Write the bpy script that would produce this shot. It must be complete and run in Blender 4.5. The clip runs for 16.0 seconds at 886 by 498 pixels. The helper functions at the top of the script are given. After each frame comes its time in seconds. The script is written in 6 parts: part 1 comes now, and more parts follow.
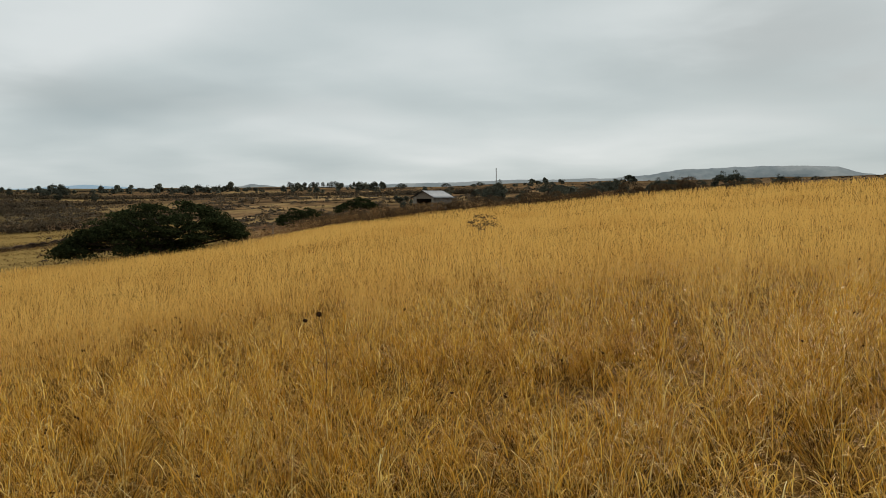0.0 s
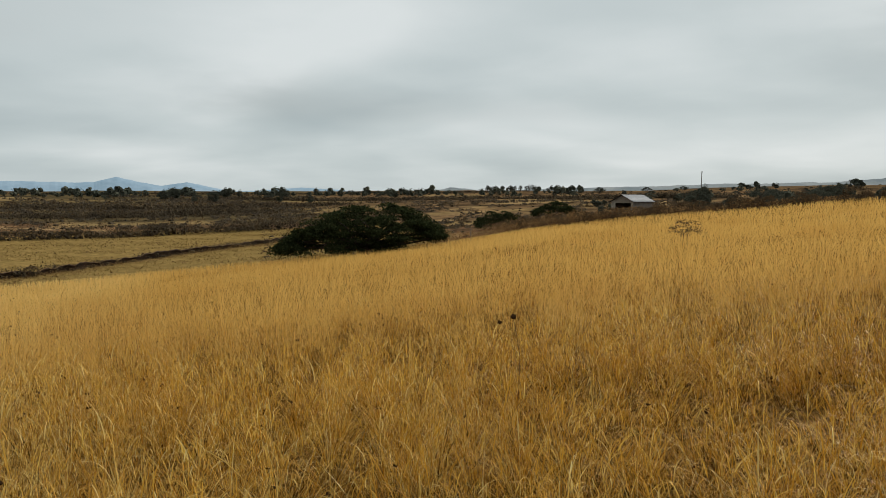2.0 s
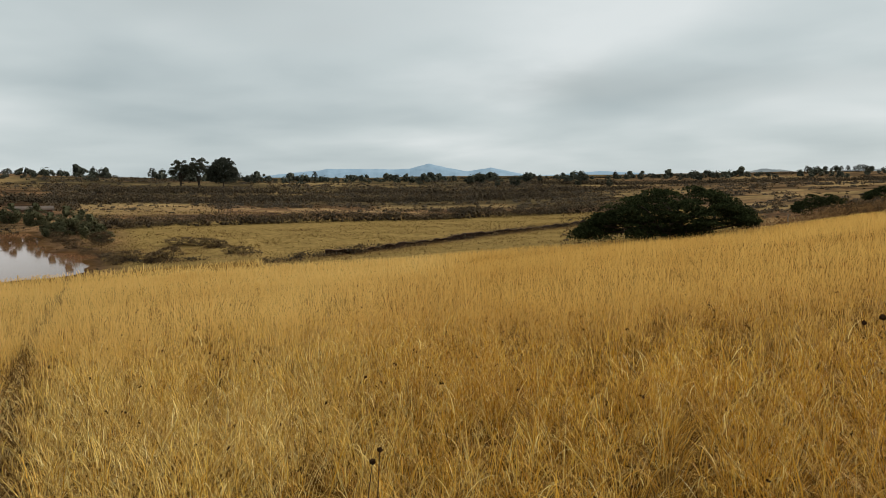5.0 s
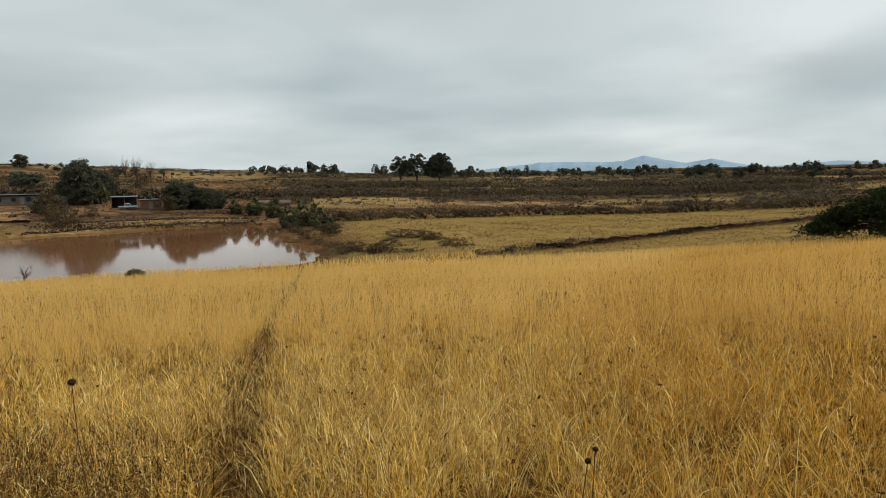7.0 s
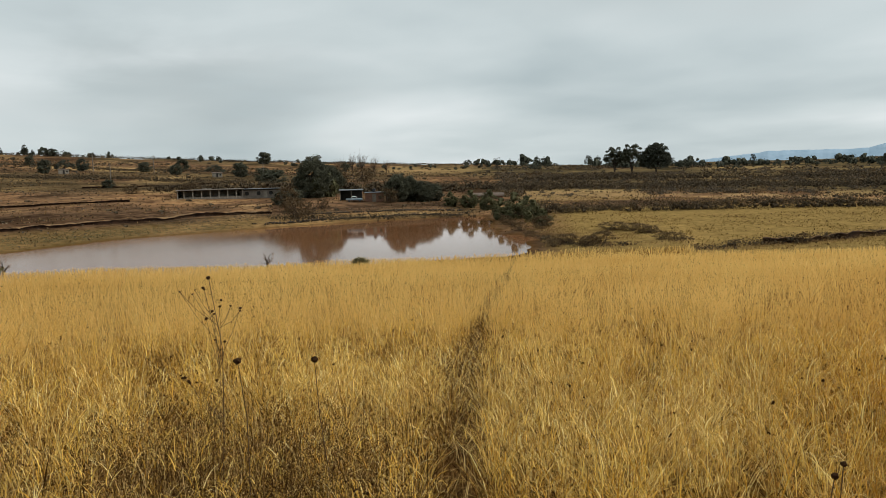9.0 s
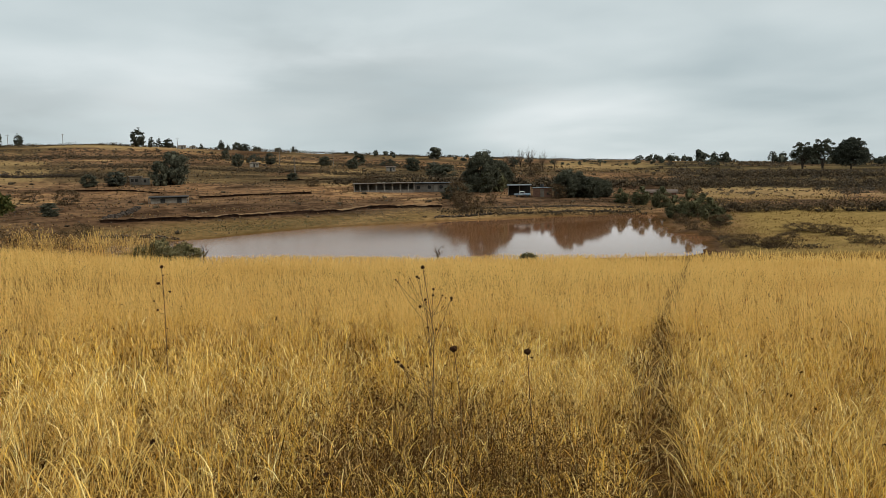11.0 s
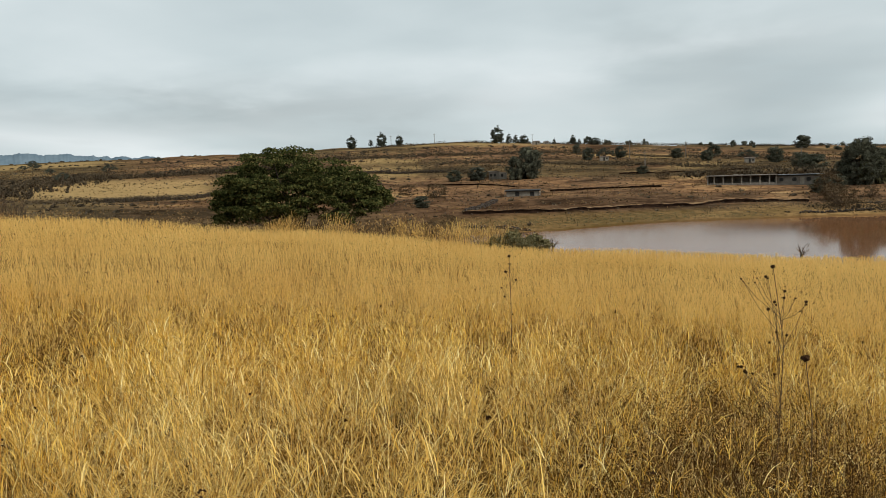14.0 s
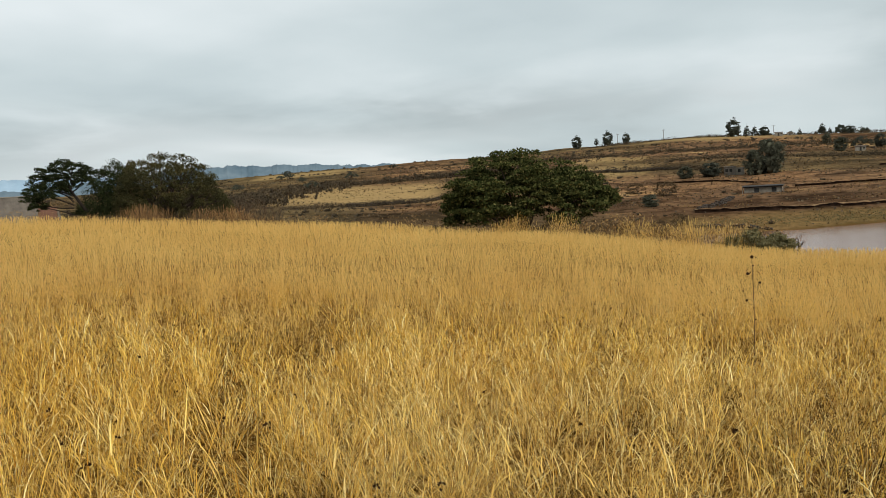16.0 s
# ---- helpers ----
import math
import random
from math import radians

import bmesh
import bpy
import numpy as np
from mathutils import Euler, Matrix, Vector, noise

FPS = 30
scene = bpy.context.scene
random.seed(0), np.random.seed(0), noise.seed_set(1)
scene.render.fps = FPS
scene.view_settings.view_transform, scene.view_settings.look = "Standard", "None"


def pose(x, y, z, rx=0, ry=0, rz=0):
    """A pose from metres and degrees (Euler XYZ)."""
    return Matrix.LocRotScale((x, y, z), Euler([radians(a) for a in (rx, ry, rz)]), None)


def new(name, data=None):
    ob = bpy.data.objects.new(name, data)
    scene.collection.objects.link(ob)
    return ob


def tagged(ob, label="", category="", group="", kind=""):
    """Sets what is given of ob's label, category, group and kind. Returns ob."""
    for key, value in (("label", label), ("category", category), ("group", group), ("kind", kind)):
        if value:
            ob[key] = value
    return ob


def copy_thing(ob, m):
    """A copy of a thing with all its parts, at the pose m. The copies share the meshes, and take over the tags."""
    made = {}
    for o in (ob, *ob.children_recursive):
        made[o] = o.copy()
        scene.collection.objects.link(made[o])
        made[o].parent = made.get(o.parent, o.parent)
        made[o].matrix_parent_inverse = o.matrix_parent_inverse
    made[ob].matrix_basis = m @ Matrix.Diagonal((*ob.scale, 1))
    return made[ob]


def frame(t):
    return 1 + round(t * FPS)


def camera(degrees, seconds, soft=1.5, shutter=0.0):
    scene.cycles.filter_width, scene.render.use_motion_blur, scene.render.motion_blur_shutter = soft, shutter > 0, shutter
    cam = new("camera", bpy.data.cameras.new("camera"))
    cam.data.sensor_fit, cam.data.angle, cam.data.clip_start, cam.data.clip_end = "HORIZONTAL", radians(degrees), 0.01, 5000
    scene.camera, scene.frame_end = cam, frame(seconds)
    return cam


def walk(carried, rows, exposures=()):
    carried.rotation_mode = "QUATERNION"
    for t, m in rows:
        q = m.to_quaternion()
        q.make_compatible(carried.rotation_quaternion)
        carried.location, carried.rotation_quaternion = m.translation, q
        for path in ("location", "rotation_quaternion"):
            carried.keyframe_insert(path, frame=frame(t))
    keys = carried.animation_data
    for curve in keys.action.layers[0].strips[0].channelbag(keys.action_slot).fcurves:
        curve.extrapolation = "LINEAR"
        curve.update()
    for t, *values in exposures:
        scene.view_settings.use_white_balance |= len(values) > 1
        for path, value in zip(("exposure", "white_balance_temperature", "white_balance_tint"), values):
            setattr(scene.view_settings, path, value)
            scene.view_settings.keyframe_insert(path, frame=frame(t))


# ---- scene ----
cam = camera(60.0, 16.0, soft=0.6)
PATH = [
    (0.0, pose(0.000, 0.000, 1.6, 85.90, -0.00, 0.00)),
    (0.5, pose(0.000, 0.000, 1.6, 85.68, 0.28, 4.44)),
    (1.0, pose(0.000, 0.000, 1.6, 85.80, -0.06, 8.07)),
    (1.5, pose(0.000, 0.000, 1.6, 85.88, -0.33, 11.89)),
    (2.0, pose(0.000, 0.000, 1.6, 86.12, -0.37, 14.60)),
    (2.5, pose(-0.060, 0.000, 1.6, 86.43, -0.02, 17.58)),
    (3.0, pose(-0.120, 0.000, 1.6, 85.65, 0.00, 22.04)),
    (3.5, pose(-0.170, 0.010, 1.6, 84.91, 0.08, 25.17)),
    (4.0, pose(-0.230, 0.020, 1.6, 84.86, 0.21, 29.43)),
    (6.5, pose(-0.330, 0.050, 1.6, 84.55, 0.48, 47.11)),
    (7.0, pose(-0.340, 0.040, 1.6, 84.53, 0.81, 52.18)),
    (7.5, pose(-0.343, 0.037, 1.6, 84.31, 1.16, 56.85)),
    (8.0, pose(-0.347, 0.033, 1.6, 84.45, 1.61, 60.76)),
    (8.5, pose(-0.350, 0.030, 1.6, 84.57, 1.87, 64.68)),
    (9.0, pose(-0.360, -0.009, 1.6, 84.27, 1.51, 67.87)),
    (11.5, pose(-0.436, -0.319, 1.6, 84.02, 1.56, 83.00)),
    (12.0, pose(-0.444, -0.348, 1.6, 83.83, 2.03, 85.92)),
    (12.5, pose(-0.436, -0.319, 1.6, 84.33, 1.53, 90.68)),
    (13.0, pose(-0.424, -0.271, 1.6, 84.52, 1.01, 95.83)),
    (13.5, pose(-0.417, -0.242, 1.6, 84.55, 1.12, 101.03)),
    (14.0, pose(-0.410, -0.212, 1.6, 84.37, 1.88, 105.83)),
    (14.5, pose(-0.406, -0.198, 1.6, 84.58, 2.14, 110.19)),
    (15.0, pose(-0.410, -0.212, 1.6, 85.20, 2.48, 114.89)),
    (15.5, pose(-0.415, -0.232, 1.6, 85.39, 2.55, 118.66)),
    (16.0, pose(-0.420, -0.251, 1.6, 85.21, 3.54, 122.47)),
]
walk(cam, PATH, ((0.0, -0.18, 6550, 10), (4.0, -0.14, 6530, 10), (9.0, -0.02, 6480, 10), (13.0, 0.02, 6420, 9.5), (16.0, 0.02, 6400, 9.5)))

# ---- sky and sun ----
world = bpy.data.worlds.new("overcast_sky")
scene.world = world
world.use_nodes = True
wn, wl = world.node_tree.nodes, world.node_tree.links
wn.clear()


def wnode(kind, **values):
    n = wn.new(kind)
    for key, value in values.items():
        n.inputs[key].default_value = value
    return n


def wmath(op, a, b=None):
    n = wn.new("ShaderNodeMath")
    n.operation = op
    for i, v in enumerate((a, b)):
        if v is None:
            continue
        if isinstance(v, (int, float)):
            n.inputs[i].default_value = v
        else:
            wl.new(v, n.inputs[i])
    return n.outputs[0]


SUN_ELEVATION, SUN_ROTATION = 32.0, 22.0
sky = wn.new("ShaderNodeTexSky")
sky.sky_type, sky.sun_disc = "NISHITA", False
sky.sun_elevation, sky.sun_rotation = radians(SUN_ELEVATION), radians(SUN_ROTATION)
coords = wn.new("ShaderNodeTexCoord")
split = wn.new("ShaderNodeSeparateXYZ")
wl.new(coords.outputs["Generated"], split.inputs[0])
height = wmath("ADD", wmath("MAXIMUM", split.outputs[2], 0.0), 0.16)
flat = wn.new("ShaderNodeCombineXYZ")
wl.new(wmath("DIVIDE", split.outputs[0], height), flat.inputs[0])
wl.new(wmath("DIVIDE", split.outputs[1], height), flat.inputs[1])
flat.inputs[2].default_value = 3.7
big = wnode("ShaderNodeTexNoise", Scale=0.5, Detail=3.0, Roughness=0.45, Distortion=0.3)
wl.new(flat.outputs[0], big.inputs["Vector"])
fine = wnode("ShaderNodeTexNoise", Scale=1.7, Detail=4.0, Roughness=0.5, Distortion=0.2)
wl.new(flat.outputs[0], fine.inputs["Vector"])
cover = wmath("ADD", wmath("MULTIPLY", big.outputs[0], 0.82), wmath("MULTIPLY", fine.outputs[0], 0.18))
ramp = wn.new("ShaderNodeValToRGB")
ramp.color_ramp.elements[0].position, ramp.color_ramp.elements[0].color = 0.33, (0.48, 0.56, 0.58, 1)
ramp.color_ramp.elements[1].position, ramp.color_ramp.elements[1].color = 0.64, (0.815, 0.87, 0.875, 1)
mid = ramp.color_ramp.elements.new(0.49)
mid.color = (0.635, 0.71, 0.72, 1)
wl.new(cover, ramp.inputs[0])
# an overcast sky is brighter towards the zenith
lift = wn.new("ShaderNodeMapRange")
lift.inputs["From Min"].default_value, lift.inputs["From Max"].default_value = 0.3, 1.0
lift.inputs["To Min"].default_value, lift.inputs["To Max"].default_value = 1.0, 1.15
wl.new(split.outputs[2], lift.inputs["Value"])
# banks of darker cloud: azimuth, height over the horizon, reach each way (degrees), depth
bearing = wmath("MULTIPLY", wmath("ARCTAN2", wmath("MULTIPLY", split.outputs[0], -1.0), split.outputs[1]), 57.2958)
rise = wmath("MULTIPLY", wmath("ARCSINE", split.outputs[2]), 57.2958)
ragged = wmath("MULTIPLY", wmath("SUBTRACT", fine.outputs[0], 0.5), 2.2)
shade = None
for az, el, wide, high, deep in ((-24, 10.5, 9.0, 4.0, 0.22), (27, 7.0, 5.0, 1.4, 0.12), (17, 6.4, 11.0, 1.0, 0.08), (84, 6.5, 9.0, 3.5, 0.16), (117, 4.8, 17.0, 1.7, 0.24), (150, 4.0, 14.0, 2.0, 0.2), (-50, 8.0, 14.0, 3.0, 0.2), (50, 12.0, 10.0, 2.0, 0.1)):
    u = wmath("ADD", wmath("MULTIPLY", wmath("SUBTRACT", bearing, float(az)), 1 / wide), ragged)
    v = wmath("ADD", wmath("MULTIPLY", wmath("SUBTRACT", rise, float(el)), 1 / high), ragged)
    g = wmath("MULTIPLY", wmath("POWER", 2.71828, wmath("MULTIPLY", wmath("ADD", wmath("MULTIPLY", u, u), wmath("MULTIPLY", v, v)), -1.0)), deep)
    shade = g if shade is None else wmath("ADD", shade, g)
thinner = wmath("SUBTRACT", 1.0, shade)
banked = wn.new("ShaderNodeVectorMath")
banked.operation = "SCALE"
wl.new(ramp.outputs[0], banked.inputs[0])
wl.new(thinner, banked.inputs["Scale"])
clouds = wn.new("ShaderNodeBackground")
wl.new(banked.outputs[0], clouds.inputs["Color"])
wl.new(lift.outputs[0], clouds.inputs["Strength"])
blue = wnode("ShaderNodeBackground", Strength=0.05)
wl.new(sky.outputs[0], blue.inputs["Color"])
blend = wnode("ShaderNodeMixShader", Fac=0.93)
wl.new(blue.outputs[0], blend.inputs[1])
wl.new(clouds.outputs[0], blend.inputs[2])
out = wn.new("ShaderNodeOutputWorld")
wl.new(blend.outputs[0], out.inputs[0])

sun = new("sun", bpy.data.lights.new("sun", "SUN"))
sun.data.energy, sun.data.angle, sun.data.color = 2.6, radians(16), (1.0, 0.95, 0.87)
sun.matrix_world = pose(0, 0, 60, 90 - SUN_ELEVATION, 0, 180 - SUN_ROTATION)


# ---- materials ----
def material(name, rough=0.85):
    m = bpy.data.materials.new(name)
    m.use_nodes = True
    b = m.node_tree.nodes["Principled BSDF"]
    b.inputs["Roughness"].default_value = rough
    return m, m.node_tree.nodes, m.node_tree.links, b


def noise_of(nodes, links, vector, scale, detail=4.0, rough=0.55, distortion=0.0):
    n = nodes.new("ShaderNodeTexNoise")
    n.inputs["Scale"].default_value, n.inputs["Detail"].default_value = scale, detail
    n.inputs["Roughness"].default_value, n.inputs["Distortion"].default_value = rough, distortion
    links.new(vector, n.inputs["Vector"])
    return n.outputs[0]


def ramp_of(nodes, links, value, stops):
    r = nodes.new("ShaderNodeValToRGB")
    e = r.color_ramp.elements
    while len(e) < len(stops):
        e.new(0.5)
    for el, (p, c) in zip(e, stops):
        el.position, el.color = p, (*c, 1)
    links.new(value, r.inputs[0])
    return r.outputs[0]


def mix_of(nodes, links, fac, a, b, mode="MIX"):
    m = nodes.new("ShaderNodeMix")
    m.data_type, m.blend_type = "RGBA", mode
    for socket, v in ((m.inputs[0], fac), (m.inputs[6], a), (m.inputs[7], b)):
        if isinstance(v, (int, float)):
            socket.default_value = v
        elif isinstance(v, tuple):
            socket.default_value = (*v, 1)
        else:
            links.new(v, socket)
    return m.outputs[2]


def bump_of(nodes, links, height, bsdf, strength=0.4, distance=0.02):
    b = nodes.new("ShaderNodeBump")
    b.inputs["Strength"].default_value, b.inputs["Distance"].default_value = strength, distance
    links.new(height, b.inputs["Height"])
    links.new(b.outputs[0], bsdf.inputs["Normal"])


def plain(name, a, b, scale=4.0, rough=0.8, metal=0.0, bump=0.3, each=0.0):
    """Two tones mixed by noise at two scales; each: how far single pieces differ."""
    m, n, l, bsdf = material(name, rough)
    c = n.new("ShaderNodeTexCoord").outputs["Object"]
    small = noise_of(n, l, c, scale * 6)
    col = ramp_of(n, l, noise_of(n, l, c, scale), ((0.35, a), (0.65, b)))
    col = mix_of(n, l, 0.35, col, ramp_of(n, l, small, ((0.3, a), (0.7, b))))
    if each:
        island = n.new("ShaderNodeNewGeometry").outputs["Random Per Island"]
        dark = ramp_of(n, l, island, ((0.0, (1 - each,) * 3), (1.0, (1 + each,) * 3)))
        col = mix_of(n, l, 1.0, col, dark, "MULTIPLY")
    l.new(col, bsdf.inputs["Base Color"])
    bsdf.inputs["Metallic"].default_value = metal
    bump_of(n, l, small, bsdf, bump)
    return m


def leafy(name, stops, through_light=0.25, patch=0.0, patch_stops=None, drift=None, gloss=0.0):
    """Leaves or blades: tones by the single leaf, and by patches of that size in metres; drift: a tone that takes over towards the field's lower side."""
    m, n, l, bsdf = material(name, 0.7 if gloss < 0.1 else 0.45)
    bsdf.inputs["Specular IOR Level"].default_value = gloss
    geo = n.new("ShaderNodeNewGeometry")
    col = ramp_of(n, l, geo.outputs["Random Per Island"], stops)
    if patch:
        spread = noise_of(n, l, geo.outputs["Position"], 1 / patch, 3.0)
        tone = ramp_of(n, l, spread, patch_stops)
        col = mix_of(n, l, 1.0, col, tone, "MULTIPLY")
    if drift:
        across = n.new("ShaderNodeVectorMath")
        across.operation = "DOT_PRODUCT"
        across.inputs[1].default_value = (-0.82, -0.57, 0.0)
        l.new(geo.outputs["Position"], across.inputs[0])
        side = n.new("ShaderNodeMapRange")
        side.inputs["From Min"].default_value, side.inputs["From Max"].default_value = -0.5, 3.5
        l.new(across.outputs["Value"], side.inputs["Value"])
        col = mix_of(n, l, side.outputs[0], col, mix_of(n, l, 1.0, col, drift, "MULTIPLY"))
    l.new(col, bsdf.inputs["Base Color"])
    l.new(col, bsdf.inputs["Specular Tint"])
    t = n.new("ShaderNodeBsdfTranslucent")
    l.new(col, t.inputs[0])
    mixer = n.new("ShaderNodeMixShader")
    mixer.inputs[0].default_value = through_light
    l.new(bsdf.outputs[0], mixer.inputs[1])
    l.new(t.outputs[0], mixer.inputs[2])
    l.new(mixer.outputs[0], n["Material Output"].inputs[0])
    return m


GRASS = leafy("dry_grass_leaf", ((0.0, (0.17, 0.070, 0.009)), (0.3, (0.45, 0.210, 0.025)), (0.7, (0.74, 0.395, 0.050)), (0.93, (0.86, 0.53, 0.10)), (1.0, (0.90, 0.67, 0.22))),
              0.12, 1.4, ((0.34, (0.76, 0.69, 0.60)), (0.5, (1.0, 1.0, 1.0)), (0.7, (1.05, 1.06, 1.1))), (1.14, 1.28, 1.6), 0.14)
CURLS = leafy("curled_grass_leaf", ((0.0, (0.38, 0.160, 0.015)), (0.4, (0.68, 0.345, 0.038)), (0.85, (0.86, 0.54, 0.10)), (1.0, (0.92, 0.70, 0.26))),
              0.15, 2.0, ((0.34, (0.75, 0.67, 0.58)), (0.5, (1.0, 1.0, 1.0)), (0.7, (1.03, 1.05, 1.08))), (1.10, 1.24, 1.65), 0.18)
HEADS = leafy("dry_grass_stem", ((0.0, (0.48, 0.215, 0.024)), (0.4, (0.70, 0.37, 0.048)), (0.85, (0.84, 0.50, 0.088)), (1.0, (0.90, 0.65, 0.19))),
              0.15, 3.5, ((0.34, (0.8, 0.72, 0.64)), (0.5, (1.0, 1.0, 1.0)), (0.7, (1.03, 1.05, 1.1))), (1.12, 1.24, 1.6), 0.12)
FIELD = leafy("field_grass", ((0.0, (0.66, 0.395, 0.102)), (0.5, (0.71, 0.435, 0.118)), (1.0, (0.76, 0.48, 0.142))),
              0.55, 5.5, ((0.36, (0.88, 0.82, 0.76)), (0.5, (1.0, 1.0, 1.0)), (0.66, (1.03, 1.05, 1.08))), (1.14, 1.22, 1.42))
PALE_GRASS = leafy("pale_grass", ((0.0, (0.36, 0.190, 0.038)), (0.35, (0.60, 0.355, 0.078)), (0.75, (0.80, 0.535, 0.14)), (1.0, (0.92, 0.74, 0.32))), 0.14,
                   1.6, ((0.32, (0.7, 0.63, 0.56)), (0.5, (1.0, 1.0, 1.0)), (0.7, (1.05, 1.05, 1.05))), (1.14, 1.18, 1.28), 0.16)
WEED_GRASS = leafy("brown_weeds", ((0.0, (0.022, 0.011, 0.005)), (0.5, (0.075, 0.038, 0.013)), (0.8, (0.30, 0.17, 0.055)), (1.0, (0.78, 0.55, 0.22))), 0.1)
# dead grass whose near-black tone also paints the shade deep in the tussocks
OLD_GRASS_SHADE = leafy("old_grass", ((0.0, (0.014, 0.006, 0.002)), (0.5, (0.034, 0.015, 0.004)), (1.0, (0.105, 0.052, 0.013))), 0.05)
# dark leaf for far trees, lifted towards grey with painted-in haze
FAR_LEAF = leafy("grey_green_far_leaf", ((0.0, (0.052, 0.056, 0.043)), (0.6, (0.080, 0.084, 0.063)), (1.0, (0.12, 0.12, 0.086))), 0.25)
BROWN_LEAF = leafy("rust_brown_scrub", ((0.0, (0.055, 0.036, 0.022)), (0.5, (0.10, 0.068, 0.038)), (1.0, (0.17, 0.115, 0.062))), 0.2)
DARK_LEAF = leafy("dark_leaf", ((0.0, (0.016, 0.021, 0.009)), (0.6, (0.032, 0.040, 0.016)), (1.0, (0.062, 0.068, 0.027))), 0.2)
DUSTY_LEAF = leafy("pale_dusty_leaf", ((0.0, (0.11, 0.10, 0.05)), (0.6, (0.2, 0.175, 0.085)), (1.0, (0.32, 0.27, 0.14))), 0.25)
OAK_LEAF = leafy("oak_leaf", ((0.0, (0.026, 0.034, 0.011)), (0.5, (0.060, 0.068, 0.022)), (0.85, (0.105, 0.102, 0.034)), (1.0, (0.17, 0.15, 0.052))), 0.2)
OLIVE_LEAF = leafy("olive_leaf", ((0.0, (0.050, 0.048, 0.022)), (0.6, (0.070, 0.065, 0.029)), (1.0, (0.100, 0.086, 0.039))), 0.25, 2.6, ((0.36, (0.72, 0.75, 0.7)), (0.5, (1.0, 1.0, 1.0)), (0.64, (1.3, 1.2, 1.05))))
SCRUB_LEAF = leafy("dry_scrub", ((0.0, (0.056, 0.043, 0.029)), (0.5, (0.078, 0.060, 0.040)), (1.0, (0.112, 0.085, 0.054))), 0.15, 4.0, ((0.36, (0.7, 0.7, 0.7)), (0.5, (1.0, 1.0, 1.0)), (0.64, (1.35, 1.25, 1.1))))
# leaf tones greyed and lightened: distance haze painted into the colour
GREY_LEAF = leafy("dusty_grey_leaf", ((0.0, (0.062, 0.064, 0.045)), (0.6, (0.096, 0.097, 0.068)), (1.0, (0.145, 0.142, 0.096))), 0.25)
RUSTY_LEAF = leafy("rusty_weed", ((0.0, (0.14, 0.078, 0.036)), (0.5, (0.25, 0.145, 0.064)), (1.0, (0.39, 0.24, 0.11))), 0.25, 5.0, ((0.36, (0.55, 0.53, 0.52)), (0.5, (1.0, 1.0, 1.0)), (0.66, (1.25, 1.15, 1.0))))
STUBBLE = leafy("short_stubble", ((0.0, (0.07, 0.042, 0.022)), (0.5, (0.17, 0.1, 0.045)), (1.0, (0.29, 0.18, 0.075))), 0.2)
BRUSH_LEAF = leafy("grey_brush", ((0.0, (0.075, 0.062, 0.047)), (0.5, (0.11, 0.088, 0.064)), (1.0, (0.16, 0.124, 0.085))), 0.2, 9.0, ((0.36, (0.75, 0.75, 0.78)), (0.5, (1.0, 1.0, 1.0)), (0.64, (1.25, 1.15, 1.0))))
PASTURE = leafy("cut_pasture", ((0.0, (0.18, 0.118, 0.038)), (0.5, (0.28, 0.185, 0.062)), (1.0, (0.38, 0.26, 0.095))), 0.2)
TAN_LEAF = leafy("tan_weed", ((0.0, (0.16, 0.09, 0.035)), (0.5, (0.28, 0.17, 0.07)), (1.0, (0.42, 0.28, 0.13))), 0.2)
GREEN_LEAF = leafy("grey_green_leaf", ((0.0, (0.075, 0.075, 0.040)), (0.6, (0.12, 0.115, 0.060)), (1.0, (0.18, 0.165, 0.088))), 0.25)
BARK = plain("bark", (0.03, 0.023, 0.017), (0.08, 0.06, 0.045), 6, 0.95)
PINE_BARK = plain("dark_pine_bark", (0.014, 0.011, 0.009), (0.035, 0.027, 0.021), 6, 0.95)
TWIG = plain("dry_twig", (0.07, 0.042, 0.024), (0.16, 0.10, 0.055), 9, 0.95)
for m in (BARK, PINE_BARK, TWIG):
    m.node_tree.nodes["Principled BSDF"].inputs["Specular IOR Level"].default_value = 0.08
SEED = plain("dark_seed_head", (0.022, 0.012, 0.007), (0.06, 0.032, 0.016), 60, 1.0)
SEED.node_tree.nodes["Principled BSDF"].inputs["Specular IOR Level"].default_value = 0.0


# ---- mesh helpers ----
def strip_mesh(name, verts, faces, mat):
    """A mesh from a float array (n, 3) and an int array (m, 3 or 4)."""
    me = bpy.data.meshes.new(name)
    n, m, k = len(verts), len(faces), faces.shape[1]
    me.vertices.add(n)
    me.vertices.foreach_set("co", np.ascontiguousarray(verts, np.float32).ravel())
    me.loops.add(m * k)
    me.loops.foreach_set("vertex_index", np.ascontiguousarray(faces, np.int32).ravel())
    me.polygons.add(m)
    me.polygons.foreach_set("loop_start", np.arange(0, m * k, k, dtype=np.int32))
    me.update(calc_edges=True)
    me.materials.append(mat)
    return me


def part(name, me, parent=None, label="", at=None):
    ob = new(name, me)
    if parent is not None:
        ob.parent = parent
    if at is not None:
        ob.matrix_local = at
    if label:
        tagged(ob, label)
    return ob


